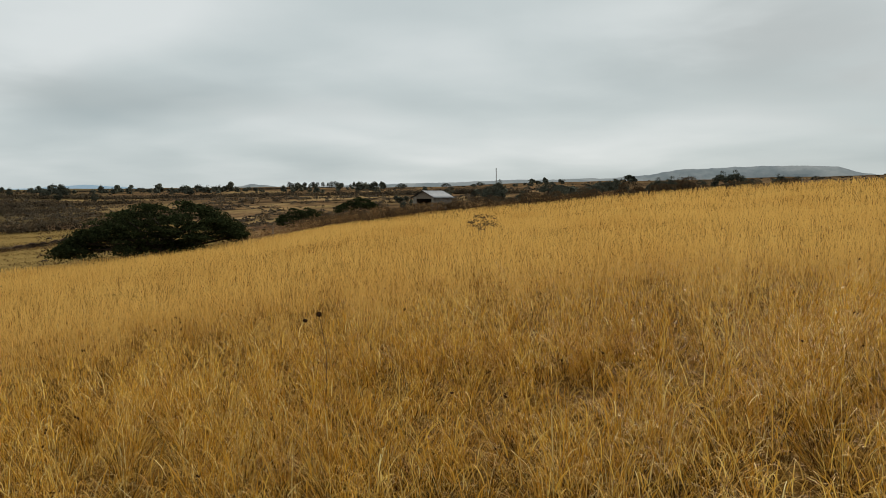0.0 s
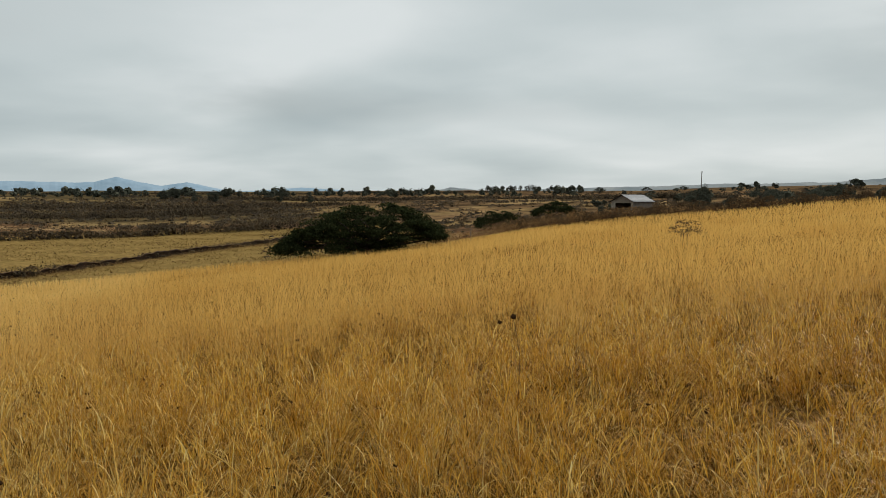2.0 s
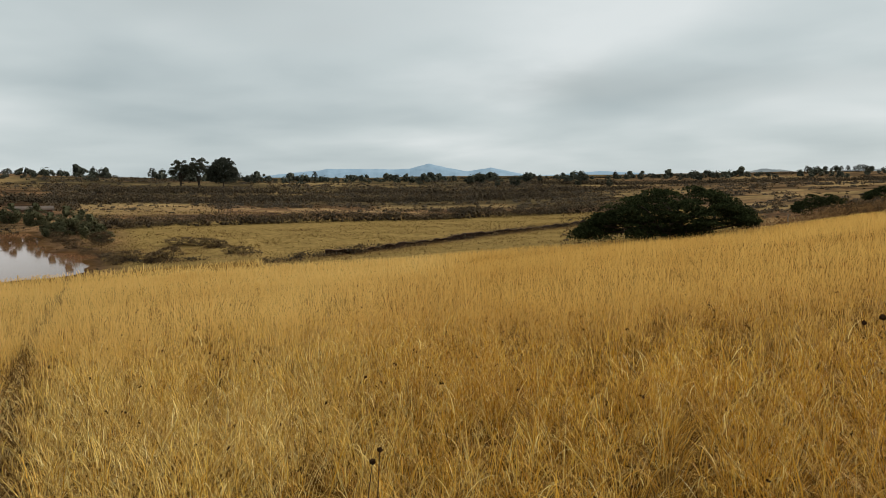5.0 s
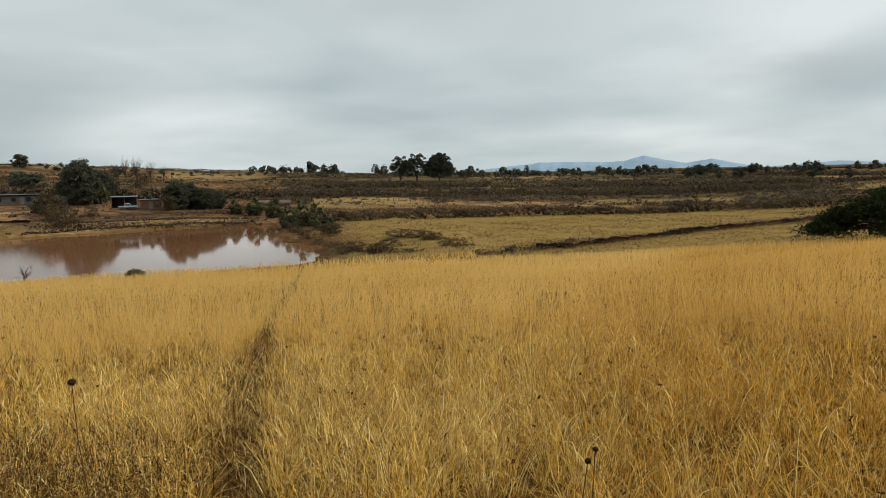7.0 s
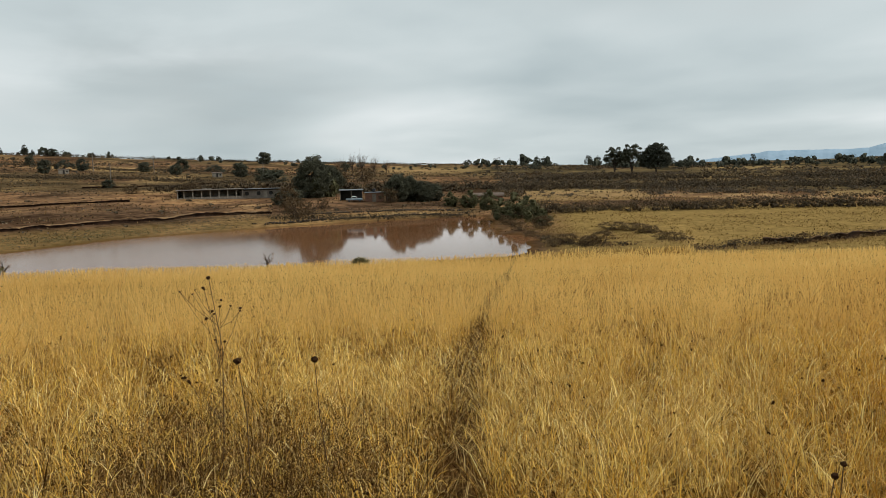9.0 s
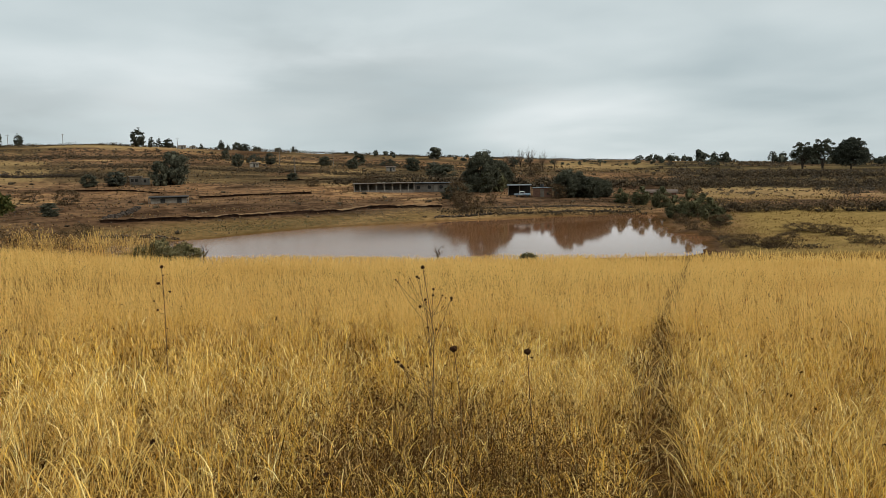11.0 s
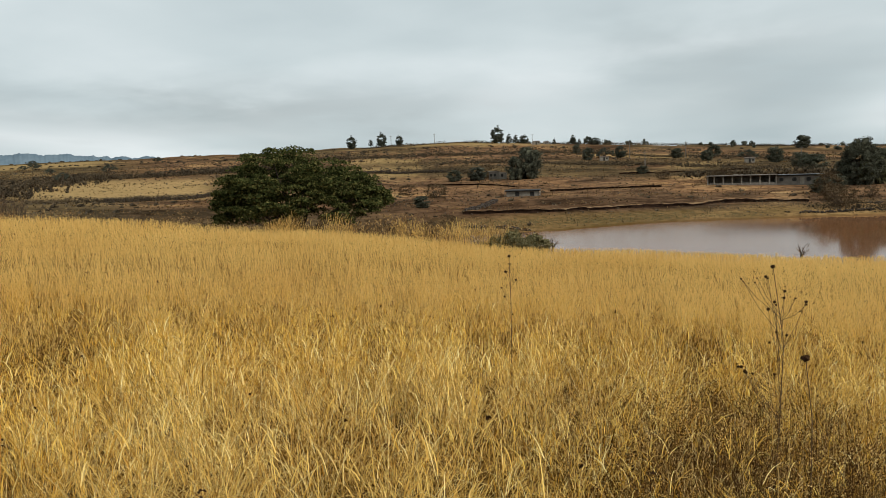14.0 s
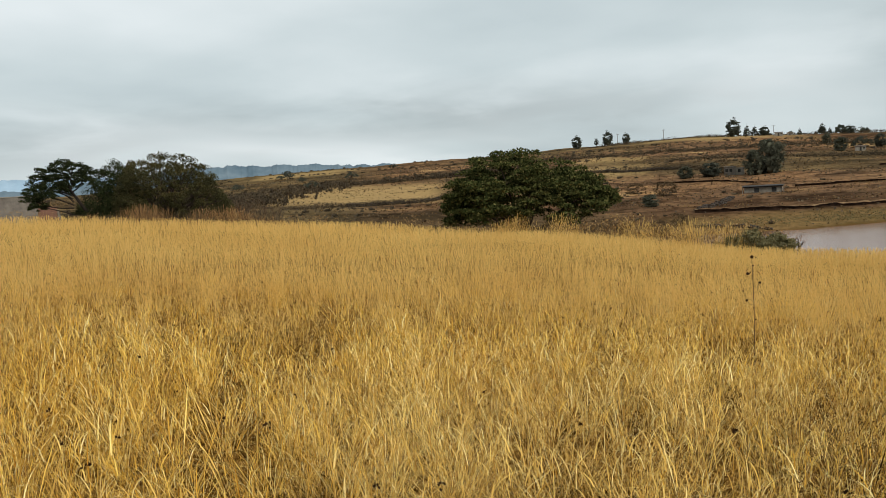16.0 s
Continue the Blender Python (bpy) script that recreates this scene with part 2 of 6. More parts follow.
def tubes(name, paths, mat, sides=6):
    """Round limbs in one mesh: each path is a list of (point, radius)."""
    verts, faces = [], []
    for path in paths:
        base = len(verts)
        for i, (p, r) in enumerate(path):
            p = Vector(p)
            a, b = Vector(path[max(i - 1, 0)][0]), Vector(path[min(i + 1, len(path) - 1)][0])
            way = (b - a).normalized() if (b - a).length > 1e-6 else Vector((0, 0, 1))
            side = way.cross(Vector((0.31, 0.95, 0.05))).normalized()
            other = way.cross(side)
            for k in range(sides):
                w = 2 * math.pi * k / sides
                verts.append(p + r * (math.cos(w) * side + math.sin(w) * other))
        for i in range(len(path) - 1):
            for k in range(sides):
                a, b = base + i * sides + k, base + i * sides + (k + 1) % sides
                faces.append((a, b, b + sides, a + sides))
    return strip_mesh(name, np.array([tuple(v) for v in verts]), np.array(faces), mat)


BALL = [(a, b, c) for a in (-1, 0, 1) for b in (-1, 0, 1) for c in (-1, 0, 1) if a or b or c]
BALL_QUADS = []
for axis in range(3):
    for side in (-1, 1):
        for u in (-1, 0):
            for w in (-1, 0):
                ring = [(u, w), (u + 1, w), (u + 1, w + 1), (u, w + 1)]
                BALL_QUADS.append([BALL.index(tuple(int(k) for k in np.insert(p, axis, side))) for p in (ring if side > 0 else ring[::-1])])


def lumps(rng, centres, radii):
    """Uneven rounded clumps of twigs that fill a bush: verts and faces; radii (n, 3)."""
    unit = np.array(BALL, float)
    unit /= np.linalg.norm(unit, axis=1)[:, None]
    n = len(centres)
    v = unit[None] * rng.uniform(0.7, 1.15, (n, len(BALL), 1)) * np.asarray(radii)[:, None] + np.asarray(centres)[:, None]
    f = np.arange(n)[:, None, None] * len(BALL) + np.array(BALL_QUADS)[None]
    return v.reshape(-1, 3), f.reshape(-1, 4)


def leaves(name, centres, size, mat, rng, flat=0.5, long=1.5, upright=0.0, core=None):
    """One pointed leaf at every centre; flat: how level they lie, upright: how far they stand up (0 to 1); core: clumps that fill the middle."""
    n = len(centres)
    a = rng.normal(size=(n, 3)) * (1, 1, 1 - 0.7 * flat) + (0, 0, 2 * upright)
    a /= np.linalg.norm(a, axis=1)[:, None]
    b = np.cross(a, rng.normal(size=(n, 3)) * (1 - flat, 1 - flat, 1) + (0, 0, flat))
    b /= np.linalg.norm(b, axis=1)[:, None] + 1e-9
    s = size * rng.uniform(0.6, 1.4, (n, 1))
    fold = np.cross(a, b) * s * 0.15
    v = np.stack([centres - a * s * long / 2, centres + b * s / 2 + fold, centres + a * s * long / 2, centres - b * s / 2 + fold], 1).reshape(-1, 3)
    f = np.arange(4 * n).reshape(-1, 4)
    if core is not None:
        v, f = np.vstack([v, core[0]]), np.vstack([f, core[1] + 4 * n])
    me = strip_mesh(name, v, f, mat)
    if core is not None:
        me.polygons.foreach_set("use_smooth", np.ones(len(f), bool))
    return me


# ---- terrain ----
EYE = 1.6
WATER = -8.0
# azimuth (degrees to the left of the first view), field edge, height past it, height at 190 m, skyline distance, skyline elevation
LAND = np.array([
    (-75, 110, 7.0, 10.0, 500, 2.2), (-30, 120, 2.6, 3.5, 900, 1.2), (-10, 140, -0.8, -0.5, 900, 0.9),
    (2, 135, -3.0, -2.5, 900, 0.55), (12, 92, -5.0, -5.0, 900, 0.45), (27, 76, -7.0, -7.5, 900, 0.30),
    (38, 80, -8.0, -7.7, 900, 0.28), (50, 82, -8.2, -7.0, 800, 0.15), (62, 82, -8.0, -6.3, 700, 0.35),
    (75, 76, -8.5, -4.7, 600, 0.80), (90, 66, -8.5, -3.6, 500, 1.55), (104, 58, -8.0, -3.9, 480, 2.2),
    (116, 56, -6.5, -3.2, 520, 2.0), (126, 60, -5.0, -2.2, 700, 1.7), (136, 68, -3.0, -0.6, 900, 1.5),
    (150, 72, -1.0, 0.0, 900, 0.6), (170, 75, 0.5, 2.0, 600, 1.0), (215, 100, 8.0, 11.0, 500, 2.2)])


def round_table(column):
    """The column of LAND for every degree from -180 to 180, softened."""
    az = np.concatenate((LAND[:, 0] - 360, LAND[:, 0], LAND[:, 0] + 360))
    v = np.interp(np.arange(-200, 201), az, np.tile(LAND[:, column], 3))
    k = np.exp(-0.5 * (np.arange(-8, 9) / 2.5) ** 2)
    return np.convolve(v, k / k.sum(), "same")[20:-20]


EDGE, Z_PAST, Z_190, D_SKY, E_SKY = (round_table(i) for i in range(1, 6))
DEGREES = np.arange(-180, 181)


def lattice(ix, iy, seed):
    h = (ix.astype(np.int64) * 374761393 + iy.astype(np.int64) * 668265263 + seed * 974711) & 0x7FFFFFFF
    h = ((h ^ (h >> 13)) * 1274126177) & 0x7FFFFFFF
    return ((h ^ (h >> 16)) & 0xFFFF) / 65535.0


def bumps(x, y, size, seed=0):
    """Smooth noise from -1 to 1 with features of that size."""
    x, y = np.asarray(x, float) / size + 1000.0, np.asarray(y, float) / size + 1000.0
    ix, iy = np.floor(x), np.floor(y)
    fx, fy = x - ix, y - iy
    fx, fy = fx * fx * (3 - 2 * fx), fy * fy * (3 - 2 * fy)
    a, b = lattice(ix, iy, seed), lattice(ix + 1, iy, seed)
    c, d = lattice(ix, iy + 1, seed), lattice(ix + 1, iy + 1, seed)
    return 2 * ((a * (1 - fx) + b * fx) * (1 - fy) + (c * (1 - fx) + d * fx) * fy) - 1


def smooth(a, b, x):
    t = np.clip((x - a) / (b - a), 0, 1)
    return t * t * (3 - 2 * t)


def polar(x, y):
    return np.hypot(x, y), np.degrees(np.arctan2(-np.asarray(x, float), np.asarray(y, float)))


def edge_at(az):
    return np.interp(az, DEGREES, EDGE)


def inside_pond(x, y):
    """Metres inside the pond's shore; negative on land."""
    d, az = polar(x, y)
    far = np.interp(az, (61, 67, 74, 81, 90, 97, 104, 109), (162, 165, 156, 147, 137, 123, 118, 117))
    near = edge_at(az) + 5.5
    right = np.interp(d, (80, 103, 108, 112, 117, 130, 165), (62.2, 61.6, 60.4, 61.0, 64.0, 64.3, 64.9))
    wobble = 0.9 * bumps(x, y, 7, 5) + 0.4 * bumps(x, y, 2.5, 6)
    return np.minimum.reduce([far - d, d - near, (az - right) * d * 0.01745, (109.5 - az) * d * 0.01745]) + wobble


def ground_z(x, y):
    x, y = np.asarray(x, float), np.asarray(y, float)
    d, az = polar(x, y)
    turn = np.radians(az - 68)
    u, v = d * np.cos(turn), d * np.sin(turn)
    field = -0.096 * u + np.where(v > 0, 0.00022 * v * v + 0.006 * v, 0.00017 * v * v)
    # swells and hollows towards the field's rim
    swell = np.interp(az, (-40, -30, -24, -17, -9, 0, 8, 15, 30, 40, 55, 70, 85, 97, 103, 109, 114, 122, 130, 138, 146, 153, 165),
                      (-0.7, -0.7, -0.4, 0.0, 0.0, 0.2, 0.6, 0.0, -0.25, -0.45, -0.3, -0.3, -0.2, -0.32, -0.2, 0.15, 0.33, 0.3, 0.25, 0.1, 0.0, -0.35, -0.3))
    field = field + swell * smooth(8, 60, d)
    field = field + 0.05 * bumps(x, y, 2.3, 1) + 0.12 * bumps(x, y, 9, 2)
    edge, past, z190, dsky, esky = (np.interp(az, DEGREES, c) for c in (EDGE, Z_PAST, Z_190, D_SKY, E_SKY))
    top = EYE + dsky * np.tan(np.radians(esky))
    s = np.clip((d - 190) / (dsky - 190), 0, 1)
    rise = z190 + (top - z190) * s ** 0.9
    k = np.clip((d - edge - 12) / np.maximum(190 - edge - 12, 1), 0, 1)
    outer = np.where(d < 190, past + (z190 - past) * k, rise)
    outer = outer - np.maximum(d - dsky, 0) * 0.006
    rough = smooth(100, 260, d)
    outer = outer + rough * (0.5 * bumps(x, y, 30, 3) + 0.25 * bumps(x, y, 11, 4)) + smooth(250, 600, d) * 1.0 * bumps(x, y, 90, 7)
    w = smooth(0, 12, d - edge)
    z = field * (1 - w) + outer * w
    s = inside_pond(x, y)
    shore = np.clip(z, WATER - 0.05 * s, WATER - 0.13 * s)
    bed = np.minimum(z, WATER - 0.12 * s)
    near_pond = (d > 60) & (d < 200) & (az > 50) & (az < 120)
    return np.where(near_pond, np.where(s > 0, bed, np.where(s > -25, shore, z)), z)


def spot(az, d):
    """A place on the ground by azimuth in degrees and distance in metres."""
    a = math.radians(az)
    x, y = -d * math.sin(a), d * math.cos(a)
    return Vector((x, y, float(ground_z(x, y))))


# ---- ground ----
def ground_material():
    m, n, l, bsdf = material("dry_land", 1.0)
    bsdf.inputs["Specular IOR Level"].default_value = 0.0
    p = n.new("ShaderNodeNewGeometry").outputs["Position"]
    wide = noise_of(n, l, p, 0.012, 5.0, 0.55, 0.6)
    bands = n.new("ShaderNodeMapping")
    bands.inputs["Scale"].default_value = (0.03, 0.03, 0.35)
    l.new(p, bands.inputs["Vector"])
    level = noise_of(n, l, bands.outputs[0], 1.0, 6.0, 0.6, 0.8)
    fine = noise_of(n, l, p, 0.8, 6.0, 0.65)
    tiny = noise_of(n, l, p, 9.0, 5.0, 0.65)
    land = ramp_of(n, l, level, ((0.34, (0.070, 0.045, 0.028)), (0.44, (0.135, 0.082, 0.048)), (0.52, (0.20, 0.118, 0.066)), (0.60, (0.275, 0.170, 0.088)), (0.68, (0.44, 0.300, 0.150))))
    spots = ramp_of(n, l, wide, ((0.38, (0.5, 0.47, 0.47)), (0.52, (1, 1, 1)), (0.66, (1.3, 1.22, 1.1))))
    land = mix_of(n, l, 0.8, land, spots, "MULTIPLY")
    speck = ramp_of(n, l, fine, ((0.36, (0.4, 0.37, 0.35)), (0.5, (1, 1, 1)), (0.7, (1.2, 1.12, 1.0))))
    land = mix_of(n, l, 0.85, land, speck, "MULTIPLY")
    mottle = ramp_of(n, l, noise_of(n, l, p, 0.22, 6.0, 0.7), ((0.40, (0.4, 0.37, 0.36)), (0.5, (1, 1, 1)), (0.66, (1.18, 1.12, 1.02))))
    land = mix_of(n, l, 0.75, land, mottle, "MULTIPLY")
    # brown of scrubby soil, with a little distance haze greyed into the tones
    scrubby = ramp_of(n, l, level, ((0.36, (0.052, 0.040, 0.022)), (0.5, (0.100, 0.074, 0.038)), (0.62, (0.18, 0.128, 0.060))))
    scrubby = mix_of(n, l, 0.85, scrubby, speck, "MULTIPLY")
    cover = n.new("ShaderNodeVertexColor")
    cover.layer_name = "cover"
    land = mix_of(n, l, cover.outputs[0], land, scrubby)
    steps = n.new("ShaderNodeMapping")
    steps.inputs["Scale"].default_value = (0.07, 0.07, 3.6)
    l.new(p, steps.inputs["Vector"])
    streaks = ramp_of(n, l, noise_of(n, l, steps.outputs[0], 1.0, 5.0, 0.65, 0.5), ((0.37, (0.45, 0.4, 0.38)), (0.46, (1, 1, 1)), (0.62, (1.15, 1.1, 1.0))))
    land = mix_of(n, l, 0.8, land, streaks, "MULTIPLY")
    straw = ramp_of(n, l, tiny, ((0.3, (0.045, 0.020, 0.005)), (0.5, (0.14, 0.070, 0.016)), (0.7, (0.32, 0.175, 0.045))))
    dirt = ramp_of(n, l, tiny, ((0.3, (0.04, 0.019, 0.006)), (0.7, (0.14, 0.07, 0.022))))
    meadow = ramp_of(n, l, fine, ((0.3, (0.14, 0.091, 0.030)), (0.5, (0.24, 0.156, 0.053)), (0.7, (0.33, 0.217, 0.077))))
    zone = n.new("ShaderNodeVertexColor")
    zone.layer_name = "zone"
    kinds = n.new("ShaderNodeSeparateColor")
    l.new(zone.outputs[0], kinds.inputs[0])
    col = mix_of(n, l, kinds.outputs[1], land, meadow)
    ripe = ramp_of(n, l, fine, ((0.3, (0.27, 0.175, 0.075)), (0.5, (0.38, 0.25, 0.105)), (0.7, (0.47, 0.32, 0.14))))
    col = mix_of(n, l, zone.outputs["Alpha"], col, ripe)
    col = mix_of(n, l, kinds.outputs[0], col, straw)
    col = mix_of(n, l, kinds.outputs[2], col, dirt)
    l.new(col, bsdf.inputs["Base Color"])
    bump_of(n, l, fine, bsdf, 0.5, 0.04)
    return m


rng = np.random.default_rng(4)
TRACK = [(67.2, 0.6), (67.2, 4.9), (66.6, 10.3), (64.6, 22.0), (63.5, 34.0), (62.9, 60.0), (62.8, 80.0)]
TRACK_XY = np.array([spot(a, d)[:2] for a, d in TRACK]) + np.array((-0.36, 0.02))


def off_track(x, y):
    """Distance from the trodden path's middle line."""
    best = np.full(np.shape(x), 1e9)
    for (x0, y0), (x1, y1) in zip(TRACK_XY[:-1], TRACK_XY[1:]):
        dx, dy = x1 - x0, y1 - y0
        t = np.clip(((x - x0) * dx + (y - y0) * dy) / (dx * dx + dy * dy), 0, 1)
        best = np.minimum(best, np.hypot(x - x0 - t * dx, y - y0 - t * dy))
    return best + 0.06 * bumps(x, y, 0.7, 9)


def build_ground():
    turns = 420
    radii = np.concatenate(([0.4], np.geomspace(1.0, 60, 46), np.linspace(61.5, 230, 86), np.geomspace(234, 4600, 50)))
    az = np.radians(np.arange(turns) * 360 / turns)
    r, a = np.meshgrid(radii, az, indexing="ij")
    x, y = -r * np.sin(a), r * np.cos(a)
    z = ground_z(x, y)
    v = np.stack([x, y, z], -1).reshape(-1, 3)
    v = np.vstack([v, [[0, 0, float(ground_z(0.0, 0.0))]]])
    i, k = np.meshgrid(np.arange(len(radii) - 1), np.arange(turns), indexing="ij")
    k2 = (k + 1) % turns
    f = np.stack([i * turns + k, i * turns + k2, (i + 1) * turns + k2, (i + 1) * turns + k], -1).reshape(-1, 4)
    me = strip_mesh("ground", v, f[:, ::-1], ground_material())
    centre = bmesh.new()
    centre.from_mesh(me)
    centre.verts.ensure_lookup_table()
    for q in range(turns):
        centre.faces.new((centre.verts[len(v) - 1], centre.verts[q], centre.verts[(q + 1) % turns]))
    centre.to_mesh(me)
    centre.free()
    d, deg = polar(v[:, 0], v[:, 1])
    field = 1 - smooth(2, 7, d - edge_at(deg))
    meadow = smooth(13, 18, deg + 3 * bumps(v[:, 0], v[:, 1], 20, 12)) * (1 - smooth(58, 61, deg)) * (1 - smooth(-4, 4, d - np.interp(deg, (27, 38, 61), (205, 193, 160))))
    hill = smooth(121, 124, deg) * (1 - smooth(133, 138, deg)) * smooth(175, 200, d) * (1 - smooth(255, 275, d + 8 * bumps(v[:, 0], v[:, 1], 25, 14)))
    ripe = hill * 0.8
    # straw-coloured fields on the far slopes: azimuths and distances
    for a0, a1, d0, d1 in ((53, 62, 192, 250), (43.5, 49.5, 470, 560), (108.3, 112.8, 300, 335), (107.4, 111.6, 245, 285), (44, 50, 330, 400), (31, 41.5, 220, 245),
                           (11.5, 15.2, 470, 680), (17, 24, 300, 345), (4, 11, 330, 420), (20, 27, 420, 470), (-4, 5, 240, 290), (8, 17, 245, 268), (11.8, 15, 196, 214), (85.5, 89.5, 257, 300), (88, 96, 330, 364), (130, 136.5, 480, 680), (97, 108, 430, 465), (66, 72, 400, 520)):
        shift = 1.2 * bumps(v[:, 0], v[:, 1], 25, 15)
        patch = smooth(a0 - 0.4, a0 + 0.4, deg + shift) * (1 - smooth(a1 - 0.4, a1 + 0.4, deg + shift)) * smooth(-3, 3, d - d0 + 6 * shift) * (1 - smooth(-3, 3, d - d1 + 6 * shift))
        ripe = np.maximum(ripe, (0.7 if a0 > 84 and d0 > 240 else 0.5) * patch)
    meadow = np.maximum(meadow, 0.45 * smooth(-16, -8, inside_pond(v[:, 0], v[:, 1]) + 4 * bumps(v[:, 0], v[:, 1], 9, 28)) * smooth(64, 68, deg) * (1 - smooth(104, 108, deg)) * smooth(100, 115, d))
    bare = np.maximum(1 - smooth(0.1, 0.28, off_track(v[:, 0], v[:, 1])), smooth(-1.6, 0, inside_pond(v[:, 0], v[:, 1])) * 0.8)
    colour = me.color_attributes.new("zone", "FLOAT_COLOR", "POINT")
    colour.data.foreach_set("color", np.stack([field, meadow, bare, ripe], -1).astype(np.float32).ravel())
    wild = (1 - smooth(62, 70, deg + 4 * bumps(v[:, 0], v[:, 1], 40, 18))) * smooth(-45, -35, deg) * smooth(-8, 8, d - np.interp(deg, (-35, 5, 14, 27, 38, 44, 61, 70), (150, 150, 190, 225, 225, 245, 235, 220))) * smooth(0.3, 0.5, 0.75 + 0.5 * bumps(v[:, 0], v[:, 1], 45, 19))
    wild = np.maximum(wild, 0.8 * smooth(104, 109, deg) * (1 - smooth(160, 170, deg)) * smooth(2, 10, d - edge_at(deg)) * (1 - smooth(105, 150, d + 25 * bumps(v[:, 0], v[:, 1], 30, 20))))
    wild = np.maximum(wild, 0.85 * smooth(125, 131, deg) * (1 - smooth(165, 172, deg)) * smooth(80, 100, d))
    wild = np.maximum(wild, 0.75 * smooth(62, 68, deg) * (1 - smooth(118, 126, deg)) * smooth(205, 235, d) * smooth(0.42, 0.62, 0.5 + 0.7 * bumps(v[:, 0], v[:, 1], 34, 26) + 0.3 * bumps(v[:, 0], v[:, 1], 12, 27)))
    wild = wild * (1 - 0.6 * (1 - smooth(19, 27, deg)))
    cover = me.color_attributes.new("cover", "FLOAT_COLOR", "POINT")
    cover.data.foreach_set("color", np.repeat(wild[:, None], 4, 1).astype(np.float32).ravel())
    for poly in me.polygons:
        poly.use_smooth = True
    return tagged(new("ground", me), "dry rolling farmland with straw-coloured pasture and brown terraces", "ground", kind="structure")


ground = build_ground()


def build_water():
    m, n, l, bsdf = material("muddy_water", 0.06)
    c = n.new("ShaderNodeNewGeometry").outputs["Position"]
    l.new(ramp_of(n, l, noise_of(n, l, c, 0.06), ((0.3, (0.19, 0.083, 0.033)), (0.7, (0.24, 0.107, 0.046)))), bsdf.inputs["Base Color"])
    stretch = n.new("ShaderNodeMapping")
    stretch.inputs["Scale"].default_value = (0.6, 1.4, 1)
    l.new(c, stretch.inputs["Vector"])
    bump_of(n, l, noise_of(n, l, stretch.outputs[0], 2.0, 3.0), bsdf, 0.03, 0.02)
    bsdf.inputs["IOR"].default_value = 1.33
    # wind ripples on the open side, calm water under the trees
    place = n.new("ShaderNodeSeparateXYZ")
    l.new(c, place.inputs[0])
    windy = n.new("ShaderNodeMapRange")
    windy.inputs["From Min"].default_value, windy.inputs["From Max"].default_value = 26.0, 0.0
    windy.inputs["To Min"].default_value, windy.inputs["To Max"].default_value = 0.05, 0.17
    l.new(place.outputs[1], windy.inputs["Value"])
    l.new(windy.outputs[0], bsdf.inputs["Roughness"])
    ring = []
    for a in np.linspace(57, 112, 40):
        ring.append((a, 60))
    for a in np.linspace(112, 57, 40):
        ring.append((a, 172))
    bm = bmesh.new()
    vs = []
    for a, d in ring:
        w = math.radians(a)
        vs.append(bm.verts.new((-d * math.sin(w), d * math.cos(w), WATER)))
    for q in range(39):
        bm.faces.new((vs[q], vs[q + 1], vs[78 - q], vs[79 - q]))
    bm.normal_update()
    if bm.faces[:][0].normal.z < 0:
        bmesh.ops.reverse_faces(bm, faces=bm.faces[:])
    me = bpy.data.meshes.new("water")
    bm.to_mesh(me)
    bm.free()
    me.materials.append(m)
    return tagged(new("water", me), "still muddy brown pond reflecting the grey sky", "pond", kind="structure")


water = build_water()


# ---- grass ----
def ribbons(name, x, y, foot, long, start, bend, heading, width, steps, mat, head=None, seed=1):
    """Blades as tapering ribbons in one mesh: each sets off at the angle start from upright and bends by bend more towards its tip (radians)."""
    n = len(x)
    r = np.random.default_rng(seed)
    s = np.linspace(0, 1, steps + 1)
    angle = start[:, None] + bend[:, None] * ((s[1:] + s[:-1]) / 2)[None] ** 1.25
    pace = (long / steps)[:, None]
    zero = np.zeros((n, 1))
    out = np.concatenate([zero, np.cumsum(np.sin(angle) * pace, 1)], 1)
    cz = (ground_z(x, y) - 0.02 + foot)[:, None] + np.concatenate([zero, np.cumsum(np.cos(angle) * pace, 1)], 1)
    cx = x[:, None] + out * np.cos(heading)[:, None]
    cy = y[:, None] + out * np.sin(heading)[:, None]
    taper = np.clip(1.25 * (1 - s), 0.12, 1)
    w = width[:, None] * taper[None] / 2
    if head is not None:
        swell = np.exp(-((s - 0.88) / 0.1) ** 2)
        w = w * (1 - 0.35 * np.minimum(head, 1))[:, None] + head[:, None] * width[:, None] * swell[None] * 0.8
    face = heading + np.pi / 2 + r.normal(0, 0.7, n)
    wx, wy = w * np.cos(face)[:, None], w * np.sin(face)[:, None]
    a = np.stack([cx - wx, cy - wy, cz], -1)
    b = np.stack([cx + wx, cy + wy, cz], -1)
    v = np.stack([a, b], 2).reshape(n, -1, 3)
    k = np.arange(steps) * 2
    quad = np.stack([k, k + 1, k + 3, k + 2], -1)
    f = (np.arange(n)[:, None, None] * (2 * steps + 2) + quad[None]).reshape(-1, 4)
    return strip_mesh(name, v.reshape(-1, 3), f, mat)


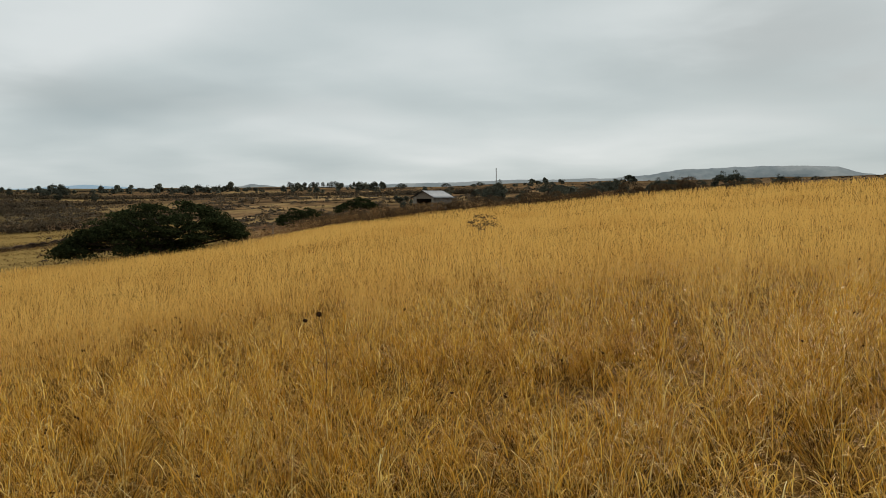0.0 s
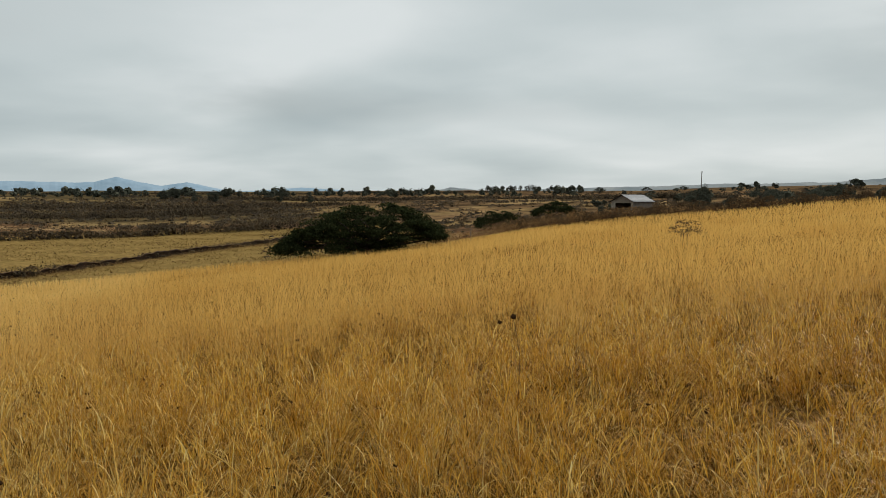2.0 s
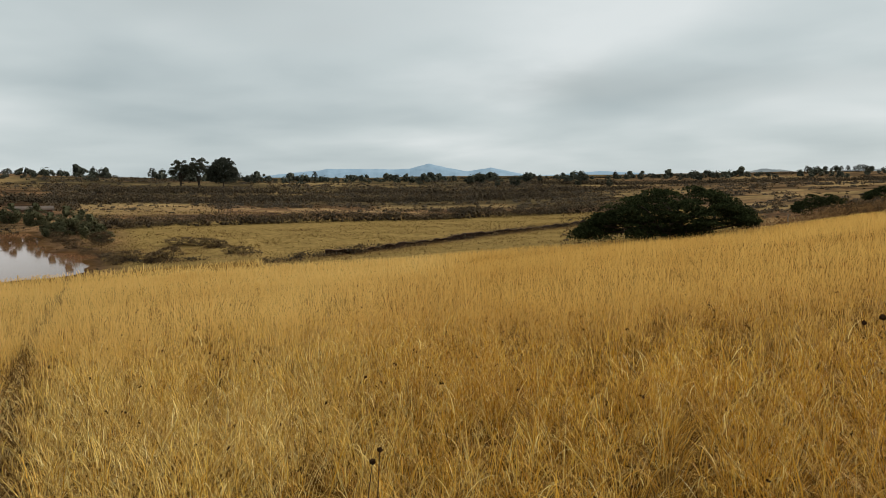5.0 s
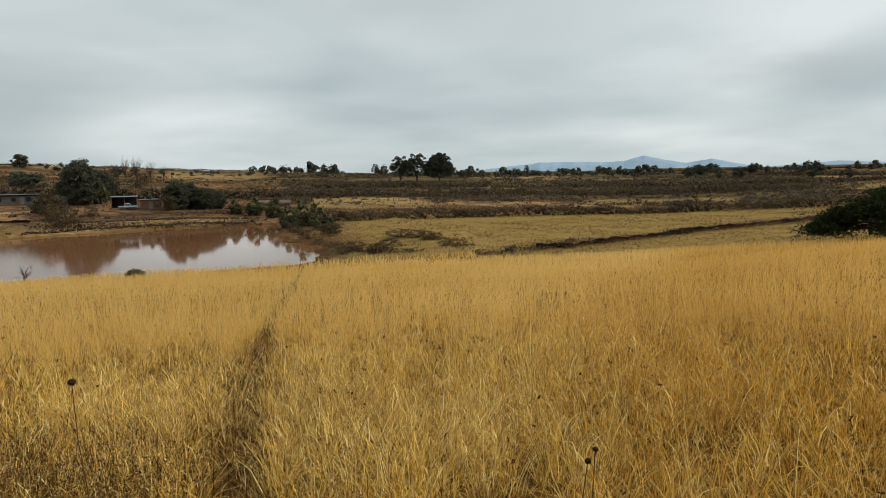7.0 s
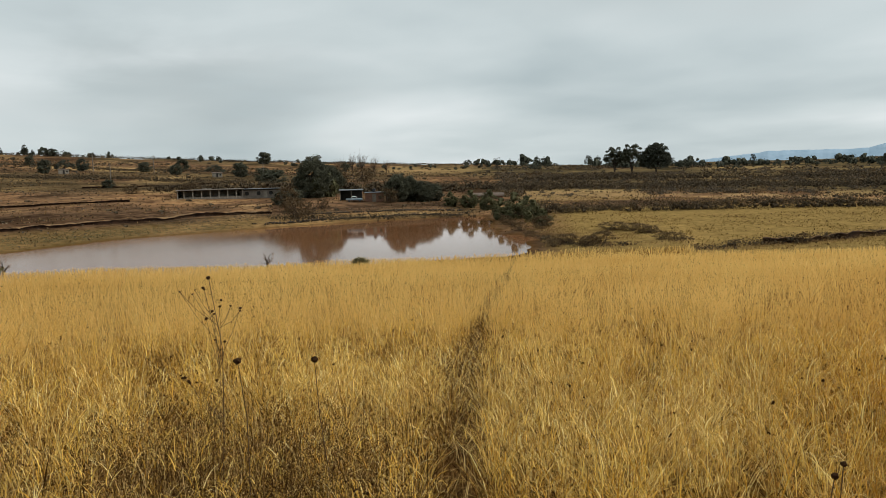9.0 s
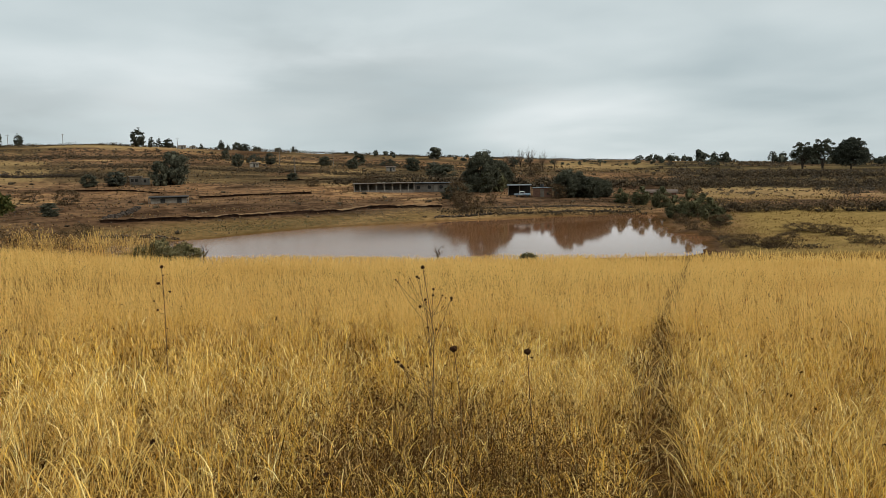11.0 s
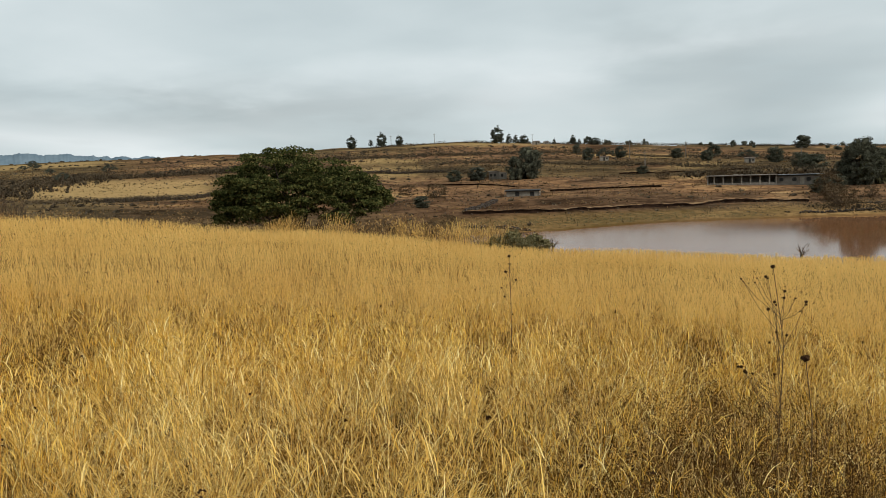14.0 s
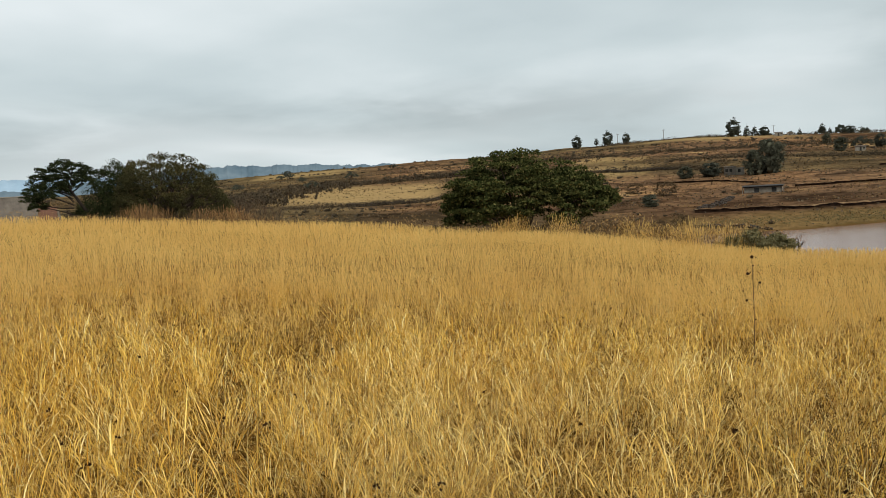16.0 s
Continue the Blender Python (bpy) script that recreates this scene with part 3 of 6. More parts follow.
def sow(count, near, far, knee, power, seed, az0=-46, az1=172):
    """Random places in the field, denser towards the middle, in tufts."""
    r = np.random.default_rng(seed)
    d = np.linspace(near, far, 3000)
    cdf = np.cumsum(d / (1 + (d / knee) ** power))
    d = np.interp(r.random(count), cdf / cdf[-1], d)
    az = r.uniform(az0, az1, count)
    x, y = -d * np.sin(np.radians(az)), d * np.cos(np.radians(az))
    tuft = np.clip(0.45 + 1.2 * bumps(x, y, 0.24, 23) + 0.8 * bumps(x, y, 0.75, 24), 0.04, 1)
    fade = np.exp(-d / 18)
    keep = (d < edge_at(az) + 2.5 + 2.0 * bumps(x, y, 5, 21)) & (r.random(count) < tuft * fade + 0.75 * (1 - fade))
    return x[keep], y[keep], d[keep], r


def dark_patch(x, y):
    """Where low brown weeds take the place of the tall grass."""
    u, s, t, q, w = spot(136.5, 5.4), spot(86, 4.7), spot(12, 2.5), spot(72, 3.6), spot(-2, 2.3)
    return 0.95 * np.exp(-(((x - u[0]) / 0.45) ** 2 + ((y - u[1]) / 0.45) ** 2)) + 0.98 * np.exp(-(((x - s[0]) / 2.1) ** 2 + ((y - s[1]) / 1.4) ** 2)) + 0.85 * np.exp(-(((x - q[0]) / 1.2) ** 2 + ((y - q[1]) / 0.8) ** 2)) + 0.75 * np.exp(-(((x - t[0]) / 0.55) ** 2 + ((y - t[1]) / 0.4) ** 2)) + 0.65 * np.exp(-(((x - w[0]) / 0.6) ** 2 + ((y - w[1]) / 0.3) ** 2)) + 0.14 * bumps(x, y, 0.8, 31)


def pale_patch(x, y):
    s, t, q = spot(66, 6.5), spot(113, 5.2), spot(24, 5.0)
    return (np.exp(-(((x - s[0]) / 3.0) ** 2 + ((y - s[1]) / 2.6) ** 2)) + 1.5 * np.exp(-(((x - t[0]) / 2.8) ** 2 + ((y - t[1]) / 2.3) ** 2))
            + 0.25 * np.exp(-(((x - q[0]) / 1.5) ** 2 + ((y - q[1]) / 1.5) ** 2)) + 0.35 * bumps(x, y, 1.5, 33))


def tussocks(near, far, cell, seed, az0=-46, az1=172):
    """Middles of grass tussocks on a shaken grid, with gaps and bare path left out."""
    r = np.random.default_rng(seed)
    k = np.arange(-int(far / cell) - 1, int(far / cell) + 2)
    x, y = (v.ravel() for v in np.meshgrid(k * cell, k * cell))
    x, y = x + r.uniform(-0.55, 0.55, len(x)) * cell, y + r.uniform(-0.55, 0.55, len(x)) * cell
    d, az = polar(x, y)
    az = np.where(az < az0, az + 360, az)
    keep = (d > near) & (d < far) & (az < az1) & (d < edge_at((az + 180) % 360 - 180) + 2) & (off_track(x, y) > 0.12 + 0.12 * r.random(len(x)))
    keep &= r.random(len(x)) < 0.74 + 0.7 * bumps(x, y, 0.7, 24)
    return x[keep], y[keep], d[keep], r


def tuft_blades(x, y, d, r, each, spread, sort):
    """Blades that spring from tussocks: all that ribbons() needs."""
    tall = (0.78 + 0.10 * bumps(x, y, 3, 17) + 0.07 * bumps(x, y, 0.8, 18)) * r.uniform(0.68, 1.2, len(x)) * (1 - 0.38 * np.clip(dark_patch(x, y), 0, 1))
    many = np.maximum(1, (each * r.uniform(0.5, 1.5, len(x))).astype(int))
    lean, lean_way = r.uniform(0.0, 0.3, len(x)), r.normal(2.6, 1.3, len(x))
    i = np.repeat(np.arange(len(x)), many)
    n = len(i)
    way, q = r.uniform(0, 2 * np.pi, n), np.sqrt(r.random(n))
    bx, by = x[i] + spread * q * np.cos(way), y[i] + spread * q * np.sin(way)
    vx, vy = 0.55 * q * np.cos(way) + lean[i] * np.cos(lean_way[i]) + r.normal(0, 0.25, n), 0.55 * q * np.sin(way) + lean[i] * np.sin(lean_way[i]) + r.normal(0, 0.25, n)
    heading, out = np.arctan2(vy, vx), np.hypot(vx, vy)
    far, foot = d[i], np.zeros(n)
    if sort == "culms":
        long, start, bend = tall[i] * r.uniform(0.7, 1.12, n), 0.26 * out + 0.02, r.uniform(0.05, 1.0, n)
        width, head = (0.0021 + 0.00026 * far) * r.uniform(0.7, 1.3, n), r.uniform(0.3, 1.7, n) + np.clip((far - 9) / 9, 0, 1)
    elif sort == "leaves":
        arched = r.random(n) < 0.7
        long = tall[i] * np.where(arched, r.uniform(0.5, 1.15, n), r.uniform(0.35, 0.85, n))
        start, bend = 0.5 * out + 0.03, np.where(arched, r.uniform(1.3, 3.0, n), r.uniform(0.2, 1.0, n))
        width, head = (0.0027 + 0.0003 * far) * r.uniform(0.5, 1.5, n), None
    elif sort == "dead":
        long, start, bend = tall[i] * r.uniform(0.25, 0.62, n), 0.7 * out + 0.05, r.uniform(0.2, 1.6, n)
        width, head = (0.0036 + 0.0003 * far) * r.uniform(0.6, 1.5, n), None
    else:
        # the upper leaves, which leave the stems and curl over
        foot = tall[i] * r.uniform(0.3, 0.85, n)
        bx, by = bx + 0.3 * foot * vx, by + 0.3 * foot * vy
        heading = r.uniform(0, 2 * np.pi, n)
        long, start, bend = r.uniform(0.08, 0.27, n) * (1 + 0.02 * far), r.uniform(0.0, 0.6, n), r.uniform(1.2, 3.3, n)
        width, head = (0.0032 + 0.0003 * far) * r.uniform(0.5, 1.4, n), None
    return dict(x=bx, y=by, foot=foot, long=long, start=start, bend=bend, heading=heading, width=width, head=head, d=far)


def lay(root, name, b, p, steps, mat, seed=5):
    if p.any():
        me = ribbons(name, *(b[k][p] for k in ("x", "y", "foot", "long", "start", "bend", "heading", "width")), steps, mat, None if b["head"] is None else b["head"][p], seed)
        tagged(part(name, me, root), kind="stuff")


def build_grass():
    root = tagged(new("field_grass"), "tall dry golden grass covering the sloping field", "grass", kind="stuff")
    # tussocks: reach, cell, blades each, spread, steps
    for near, far, cell, counts, spread, steps, nm, az0, az1, seed in (
            (0.55, 4.6, 0.27, (50, 8, 50, 72), 0.07, 6, "nearest", -46, 172, 11), (4.6, 8.5, 0.29, (36, 11, 44, 6), 0.085, 4, "near", -46, 172, 12), (8.5, 18, 0.36, (13, 10, 20), 0.13, 3, "middle", -46, 172, 13),
            (0.55, 9, 0.32, (26, 8, 22, 10), 0.1, 3, "other", 172, 314, 14)):
        x, y, d, r = tussocks(near, far, cell, seed, az0, az1)
        for sort, each in zip(("leaves", "culms", "curls", "dead"), counts):
            b = tuft_blades(x, y, d, r, each, spread, sort)
            n = len(b["x"])
            # dead leaves at the tussock's foot, their colour darkened to stand in for shade
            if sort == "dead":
                lay(root, nm + "_dead_leaves", b, np.ones(n, bool), 3, OLD_GRASS_SHADE)
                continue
            weeds = np.clip(dark_patch(b["x"], b["y"]), 0, 1) + 0.2 * r.normal(size=n) > 0.5
            keep = ~weeds | (r.random(n) < (0.5 if sort == "leaves" else 0.4 if sort == "culms" else 0.75))
            pale = (pale_patch(b["x"], b["y"]) + 0.3 * r.normal(size=n) > 0.55) & ~weeds
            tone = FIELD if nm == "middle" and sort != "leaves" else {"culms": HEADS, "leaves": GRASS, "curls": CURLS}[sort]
            lay(root, nm + "_" + sort, b, keep & ~weeds & ~pale, steps, tone)
            lay(root, nm + "_pale_" + sort, b, keep & pale, steps, PALE_GRASS)
            lay(root, nm + "_weedy_" + sort, b, keep & weeds, steps, WEED_GRASS if sort == "culms" else tone)
    # fallen leaves of old grass, toned near black for the shade between the tussocks
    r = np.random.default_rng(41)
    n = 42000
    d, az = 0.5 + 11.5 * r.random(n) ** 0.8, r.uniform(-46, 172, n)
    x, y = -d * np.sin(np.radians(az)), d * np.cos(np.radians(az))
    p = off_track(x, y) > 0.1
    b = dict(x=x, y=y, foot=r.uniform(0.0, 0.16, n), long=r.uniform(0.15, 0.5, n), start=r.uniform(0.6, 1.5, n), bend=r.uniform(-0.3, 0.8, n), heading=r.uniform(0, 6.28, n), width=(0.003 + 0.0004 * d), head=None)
    lay(root, "thatch", b, p, 2, OLD_GRASS_SHADE)
    # the open field beyond
    for count, near, far, knee, power, seed, az0, az1 in ((400000, 15, 140, 24.0, 1.9, 21, -46, 172), (30000, 8, 120, 12.0, 2.0, 22, 172, 314)):
        x, y, d, r = sow(count, near, far, knee, power, seed, az0, az1)
        keep = off_track(x, y) > 0.05 + 0.13 * r.random(len(x))
        x, y, d = x[keep], y[keep], d[keep]
        n = len(x)
        long = (0.80 + 0.10 * bumps(x, y, 3, 17)) * r.uniform(0.78, 1.04, n)
        b = dict(x=x, y=y, foot=np.zeros(n), long=long, start=np.abs(r.normal(0.1, 0.16, n)), bend=np.abs(r.normal(0.7, 0.6, n)), heading=r.uniform(0, 6.28, n),
                 width=(0.0026 + 0.00046 * d) * r.uniform(0.6, 1.4, n), head=r.uniform(0.8, 2.4, n))
        for lo, hi, steps, nm in ((0, 42, 2, "far"), (42, 999, 1, "farthest")):
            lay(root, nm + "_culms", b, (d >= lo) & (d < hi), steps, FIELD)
    # low brown weeds: thin wiry stems with crumpled leaves
    r = np.random.default_rng(43)
    n = 15000
    u, s = spot(86, 4.7), spot(76, 3.7)
    at = np.where((r.random(n) < 0.5)[:, None], np.array(u[:2]), np.array(s[:2])) + r.normal(size=(n, 2)) * (1.15, 0.85)
    x, y = at[:, 0], at[:, 1]
    p = (dark_patch(x, y) + 0.15 * r.normal(size=n) + 0.6 * bumps(x, y, 0.45, 44) > 0.6) & (off_track(x, y) > 0.2) & (np.hypot(x, y) > 0.9)
    b = dict(x=x, y=y, foot=np.zeros(n), long=r.uniform(0.22, 0.62, n), start=np.abs(r.normal(0.1, 0.5, n)), bend=r.normal(0.3, 1.2, n), heading=r.uniform(0, 6.28, n), width=r.uniform(0.0016, 0.0034, n), head=r.uniform(0.5, 3.0, n))
    lay(root, "wiry_weeds", b, p, 4, WEED_GRASS)
    z = ground_z(x[p], y[p]) + r.uniform(0.22, 0.62, p.sum())
    c = np.repeat(np.stack([x[p], y[p], z], -1), 3, 0) + r.normal(size=(3 * p.sum(), 3)) * 0.035
    tagged(part("weed_leaves", leaves("weed_leaves", c, 0.006, WEED_GRASS, r, 0.1, 1.8), root), kind="stuff")
    # trodden straw on the path
    r = np.random.default_rng(64)
    n = 8000
    s = r.random(n) ** 2.6
    length = np.concatenate(([0], np.cumsum(np.hypot(*np.diff(TRACK_XY, axis=0).T))))
    x, y = np.interp(s * length[-1], length, TRACK_XY[:, 0]), np.interp(s * length[-1], length, TRACK_XY[:, 1])
    d = np.hypot(x, y)
    x, y = x + r.normal(0, 0.15, n), y + r.normal(0, 0.15, n)
    me = ribbons("trodden_straw", x, y, r.uniform(0.01, 0.14, n), r.uniform(0.12, 0.34, n), r.uniform(0.7, 1.4, n), r.uniform(0.1, 0.9, n),
                 r.normal(2.7, 0.5, n) + np.pi * (r.random(n) < 0.5), (0.0045 + 0.0005 * d), 3, WEED_GRASS, None, 6)
    tagged(part("trodden_straw", me, root), kind="stuff")


build_grass()


# ---- trees and bushes ----
def limb(a, b, r0, r1, r, sag=0.1, steps=4):
    """A limb from a to b that rises first and then spreads."""
    a, b = Vector(a), Vector(b)
    side = Vector(r.normal(size=3)) * (b - a).length * 0.06
    path = []
    for i in range(steps + 1):
        s = i / steps
        p = a.lerp(b, s) + side * math.sin(math.pi * s)
        p.z += sag * (b - a).length * math.sin(math.pi * s) * 0.6
        path.append((p, r0 + (r1 - r0) * s))
    return path


def crown_clumps(r, high, wide, base, count, hollow=0.55, peak=0.0, ball=False):
    """Middles of the leaf clumps of a domed crown; peak over 0 makes it pointed, ball makes it round to its base."""
    pts = []
    while ball and len(pts) < count:
        way = Vector(r.normal(size=3)).normalized()
        w = math.atan2(way.y, way.x)
        far = r.uniform(0.7, 1.0) * (0.97 + 0.07 * math.sin(3 * w + 2 * way.z + high) + 0.05 * math.sin(5 * way.z + 2 * w))
        z = base + (high - base) * (0.42 + 0.55 * far * way.z)
        if z > base * 0.6:
            pts.append((far * way.x * wide * 0.46, far * way.y * wide * 0.46, z))
    while len(pts) < count:
        w = r.uniform(0, 2 * np.pi)
        q = math.sqrt(r.random())
        lump = 1 + 0.2 * math.sin(3 * w + high) + 0.13 * math.sin(5 * w + wide)
        top = (1 - q ** 2) ** 0.5 if peak == 0 else (1 - q) ** peak
        z = base + (high - base) * top * (hollow + (1 - hollow) * r.random() ** 0.5)
        pts.append((q * wide / 2 * lump * math.cos(w), q * wide / 2 * lump * math.sin(w), z + r.normal() * 0.02 * high))
    return np.array(pts)


def clump_leaves(r, pts, per, spread, squash=0.6):
    off = r.normal(size=(len(pts), per, 3))
    off /= np.linalg.norm(off, axis=2)[..., None]
    off *= r.random((len(pts), per, 1)) ** 0.5 * spread * r.uniform(0.6, 1.3, (len(pts), 1, 1))
    return (pts[:, None] + off * (1, 1, squash)).reshape(-1, 3)


def grow(name, label, high, wide, base, clumps, per, spread, size, leaf, seed, trunk=0.2, stems=1, peak=0.0, hollow=0.55, squash=0.6, category="tree", flat=0.5, limbs=14, ball=False):
    """A tree: an Empty at its foot with a trunk and a crown."""
    r = np.random.default_rng(seed)
    pts = crown_clumps(r, high, wide, base, clumps, hollow, peak, ball)
    paths = []
    fork = max(base * 0.9, high * 0.22)
    for s in range(stems):
        w = 2 * math.pi * s / stems + seed
        lean = 0.0 if stems == 1 else 0.12 * wide
        tip = Vector((lean * math.cos(w), lean * math.sin(w), fork))
        foot = Vector((0.25 * lean * math.cos(w), 0.25 * lean * math.sin(w), -0.4))
        paths.append(limb(foot, tip, trunk * 1.35, trunk * 0.8, r, 0.0, 3))
        for k in range(s, min(limbs, len(pts)), stems):
            paths.append(limb(tip - Vector((0, 0, fork * 0.25 * r.random())), pts[k], trunk * 0.5, trunk * 0.08, r, 0.12))
        if peak:
            paths.append(limb(tip, (0, 0, high * 0.95), trunk * 0.75, trunk * 0.1, r, 0.0))
    root = tagged(new(name), label, category)
    if limbs > 30:
        part("trunk", tubes("trunk", paths[:1], BARK, 8), root)
        for path in paths[1:]:
            part("limb", tubes("limb", [path], BARK, 5), root)
    else:
        part("trunk", tubes("trunk", paths, BARK, 6 if limbs > 22 else 4), root)
    core = None
    if ball and leaf is not BROWN_LEAF:
        inner = pts[:26] * (0.72, 0.72, 1) + (0, 0, -0.06 * high)
        core = lumps(r, inner, np.full((len(inner), 3), spread * 1.05))
    elif size > 0.4:
        core = lumps(r, pts[::2] - (0, 0, 0.15 * spread), np.tile((spread * 0.75, spread * 0.75, spread * squash * 0.7), (len(pts[::2]), 1)))
    part("crown", leaves("crown", clump_leaves(r, pts, per, spread, squash), size, leaf, r, flat, core=core), root)
    return root


def bare_tree(name, label, high, wide, seed, branches=26, mat=None):
    """A leafless tree: forked limbs and many thin twigs."""
    r = np.random.default_rng(seed)
    paths = [limb((0, 0, -0.4), (0, 0, high * 0.35), 0.14, 0.1, r, 0.0, 3)]
    twigs = []
    for _ in range(branches):
        w, q = r.uniform(0, 2 * np.pi), math.sqrt(r.random()) * wide / 2
        tip = Vector((q * math.cos(w), q * math.sin(w), high * r.uniform(0.65, 1.0)))
        start = Vector((0, 0, high * r.uniform(0.15, 0.4)))
        paths.append(limb(start, tip, 0.05, 0.012, r, 0.1, 3))
        for _ in range(6):
            a = start.lerp(tip, r.uniform(0.4, 0.95))
            b = a + Vector((r.normal() * 0.12 * wide, r.normal() * 0.12 * wide, abs(r.normal()) * 0.16 * high))
            twigs.append([(a, 0.02), (a.lerp(b, 0.5) + Vector(r.normal(size=3)) * 0.05, 0.014), (b, 0.006)])
    root = tagged(new(name), label, "tree")
    part("trunk", tubes("trunk", paths, BARK, 5), root)
    part("twigs", tubes("twigs", twigs, mat or TWIG, 3), root)
    return root


def put(thing, az, d, turn=0.0, scale=1.0, sink=0.0):
    """Moves a thing to its place on the ground."""
    p = spot(az, d)
    thing.matrix_basis = Matrix.LocRotScale(p - Vector((0, 0, sink)), Euler((0, 0, radians(turn))), Vector((scale,) * 3))
    return thing


def again(thing, az, d, turn=0.0, scale=1.0, sink=0.0, wide=1.0):
    """One more of a thing, at that place, turned and sized."""
    p = spot(az, d) - Vector((0, 0, sink))
    kind = thing.name.split(".")[0].replace("_", " ").replace("bush", "bushe")
    if "group" not in thing:
        tagged(thing, group=kind + "s over the land")
    made = copy_thing(thing, Matrix.Translation(p))
    made.matrix_basis = Matrix.LocRotScale(p, Euler((0, 0, radians(turn))), Vector((scale * wide, scale * wide, scale)))
    return made


# the four large trees round the field
low_tree = put(grow("low_tree", "dark olive bushy tree between two larger trees", 7.5, 6.8, 0.2, 300, 90, 0.7, 0.10, DARK_LEAF, 14, 0.16, 2, hollow=0.25, flat=0.3, limbs=16), 145.3, 85, 70)


def lobed_tree(name, label, rows, deep, foot, fork, count, pad, per, size, leaf, seed, stems=1, thick=0.4, limbs=46, shell=0.55, squash=0.42):
    """A tree whose crown is heaped of leafy lobes; rows: place across, underside and top of the crown; deep: half its depth; foot, fork: where the trunk starts and parts."""
    r = np.random.default_rng(seed)
    across, low, top = (np.array(c, float) for c in zip(*rows))
    mid, half = (across[0] + across[-1]) / 2, (across[-1] - across[0]) / 2
    pads = []
    while len(pads) < count:
        x = r.uniform(across[0], across[-1])
        reach = deep * math.sqrt(max(1 - ((x - mid) / half) ** 2, 0.04))
        y = r.uniform(-reach, reach)
        under, over = np.interp(x, across, low), np.interp(x, across, top)
        over = under + (over - under) * math.sqrt(1 - 0.75 * (y / reach) ** 2)
        big = pad * r.uniform(0.6, 1.3)
        z = under + (over - under) * r.random() ** shell
        pads.append((x, y, max(z - 0.35 * big * squash, under), big))
    pts = np.array(pads)
    root = tagged(new(name), label, "tree")
    tips = []
    for k in range(stems):
        a = 2 * math.pi * k / stems + 0.5
        lean = 0.0 if stems == 1 else 0.09 * half
        tip = Vector((foot + lean * math.cos(a) * 2, lean * math.sin(a), fork))
        tips.append(tip)
        path = [(Vector((foot + 0.2 * lean * math.cos(a), 0.2 * lean * math.sin(a), -0.5)), thick), (Vector((foot, 0, 0)).lerp(tip, 0.4) + Vector((0.05, 0, 0)), thick * 0.8), (tip, thick * 0.62)]
        part("trunk", tubes("trunk", [path], BARK, 9), root)
    for k in range(limbs):
        tip = tips[k % stems]
        part("limb", tubes("limb", [limb(tip - Vector((0, 0, 0.2 * fork * r.random())), Vector(pts[k, :3]), thick * 0.32, 0.03, r, 0.06)], BARK, 5), root)
    way = r.normal(size=(count, per, 3))
    way /= np.linalg.norm(way, axis=2)[..., None]
    way[..., 2] = np.where(r.random((count, per)) < 0.75, np.abs(way[..., 2]), way[..., 2])
    way *= pts[:, 3][:, None, None] * r.uniform(0.55, 1.06, (count, per, 1)) * (1, 1, squash)
    part("crown", leaves("crown", (pts[:, None, :3] + way).reshape(-1, 3), size, leaf, r, 0.45), root)
    return root


acacia = put(lobed_tree("acacia", "dark green spreading tree with a low flat crown", ((-8.8, 0.3, 1.3), (-7.6, 0.0, 2.3), (-5.4, 0.0, 4.0), (-3.7, 0.1, 4.8), (-1.5, 0.2, 5.4), (-0.6, 0.3, 5.9), (2.8, 0.4, 5.8), (4.6, 0.7, 6.2), (5.8, 0.9, 5.6), (7.2, 1.4, 4.3), (8.7, 1.8, 2.7)),
                        5.5, 0.8, 1.1, 250, 1.15, 150, 0.17, DARK_LEAF, 3, 3, 0.42), 20.65, 85, 20.65)
put(lobed_tree("oak_tree", "dark green umbrella-crowned tree with a short trunk", ((-6.4, 5.6, 7.2), (-5.8, 5.1, 9.0), (-4.2, 4.9, 10.4), (-2.4, 5.1, 11.0), (0.0, 5.5, 10.8), (1.8, 5.0, 10.6), (3.4, 5.0, 9.8), (5.0, 5.7, 8.6), (6.4, 6.3, 7.2)),
                     5.4, -0.3, 3.9, 400, 0.85, 160, 0.14, OAK_LEAF, 8, 1, 0.4, 20, 0.72), 116.2, 62, 116.2)
broad_tree = put(lobed_tree("broad_tree", "olive-brown round tree with twiggy crown at the field's edge", ((-5.3, 0.6, 4.2), (-4.5, 0.6, 6.6), (-3.6, 0.7, 8.0), (-1.8, 0.9, 8.8), (0.6, 0.9, 8.9), (2.2, 0.8, 8.2), (3.7, 0.6, 6.9), (4.8, 0.5, 5.2), (5.6, 0.5, 3.2)),
                            4.8, -0.4, 1.5, 820, 0.5, 90, 0.09, OLIVE_LEAF, 12, 3, 0.26, 150, 0.62, 0.9), 141.8, 82, 141.8)
r = np.random.default_rng(19)
for _ in range(90):
    w, q, up = r.uniform(0, 6.28), math.sqrt(r.random()), r.uniform(0.25, 1.0)
    a = Vector((-0.4 + 3.9 * q * math.cos(w), 3.6 * q * math.sin(w), 1.0 + 7.3 * up * math.sqrt(1 - 0.8 * q * q)))
    b = a + Vector((0.5 * math.cos(w) * q, 0.5 * math.sin(w) * q, r.uniform(0.3, 0.8)))
    part("twig", tubes("twig", [[(a, 0.022), (a.lerp(b, 0.5) + Vector(r.normal(size=3)) * 0.06, 0.016), (b, 0.008)]], TWIG, 3), broad_tree)


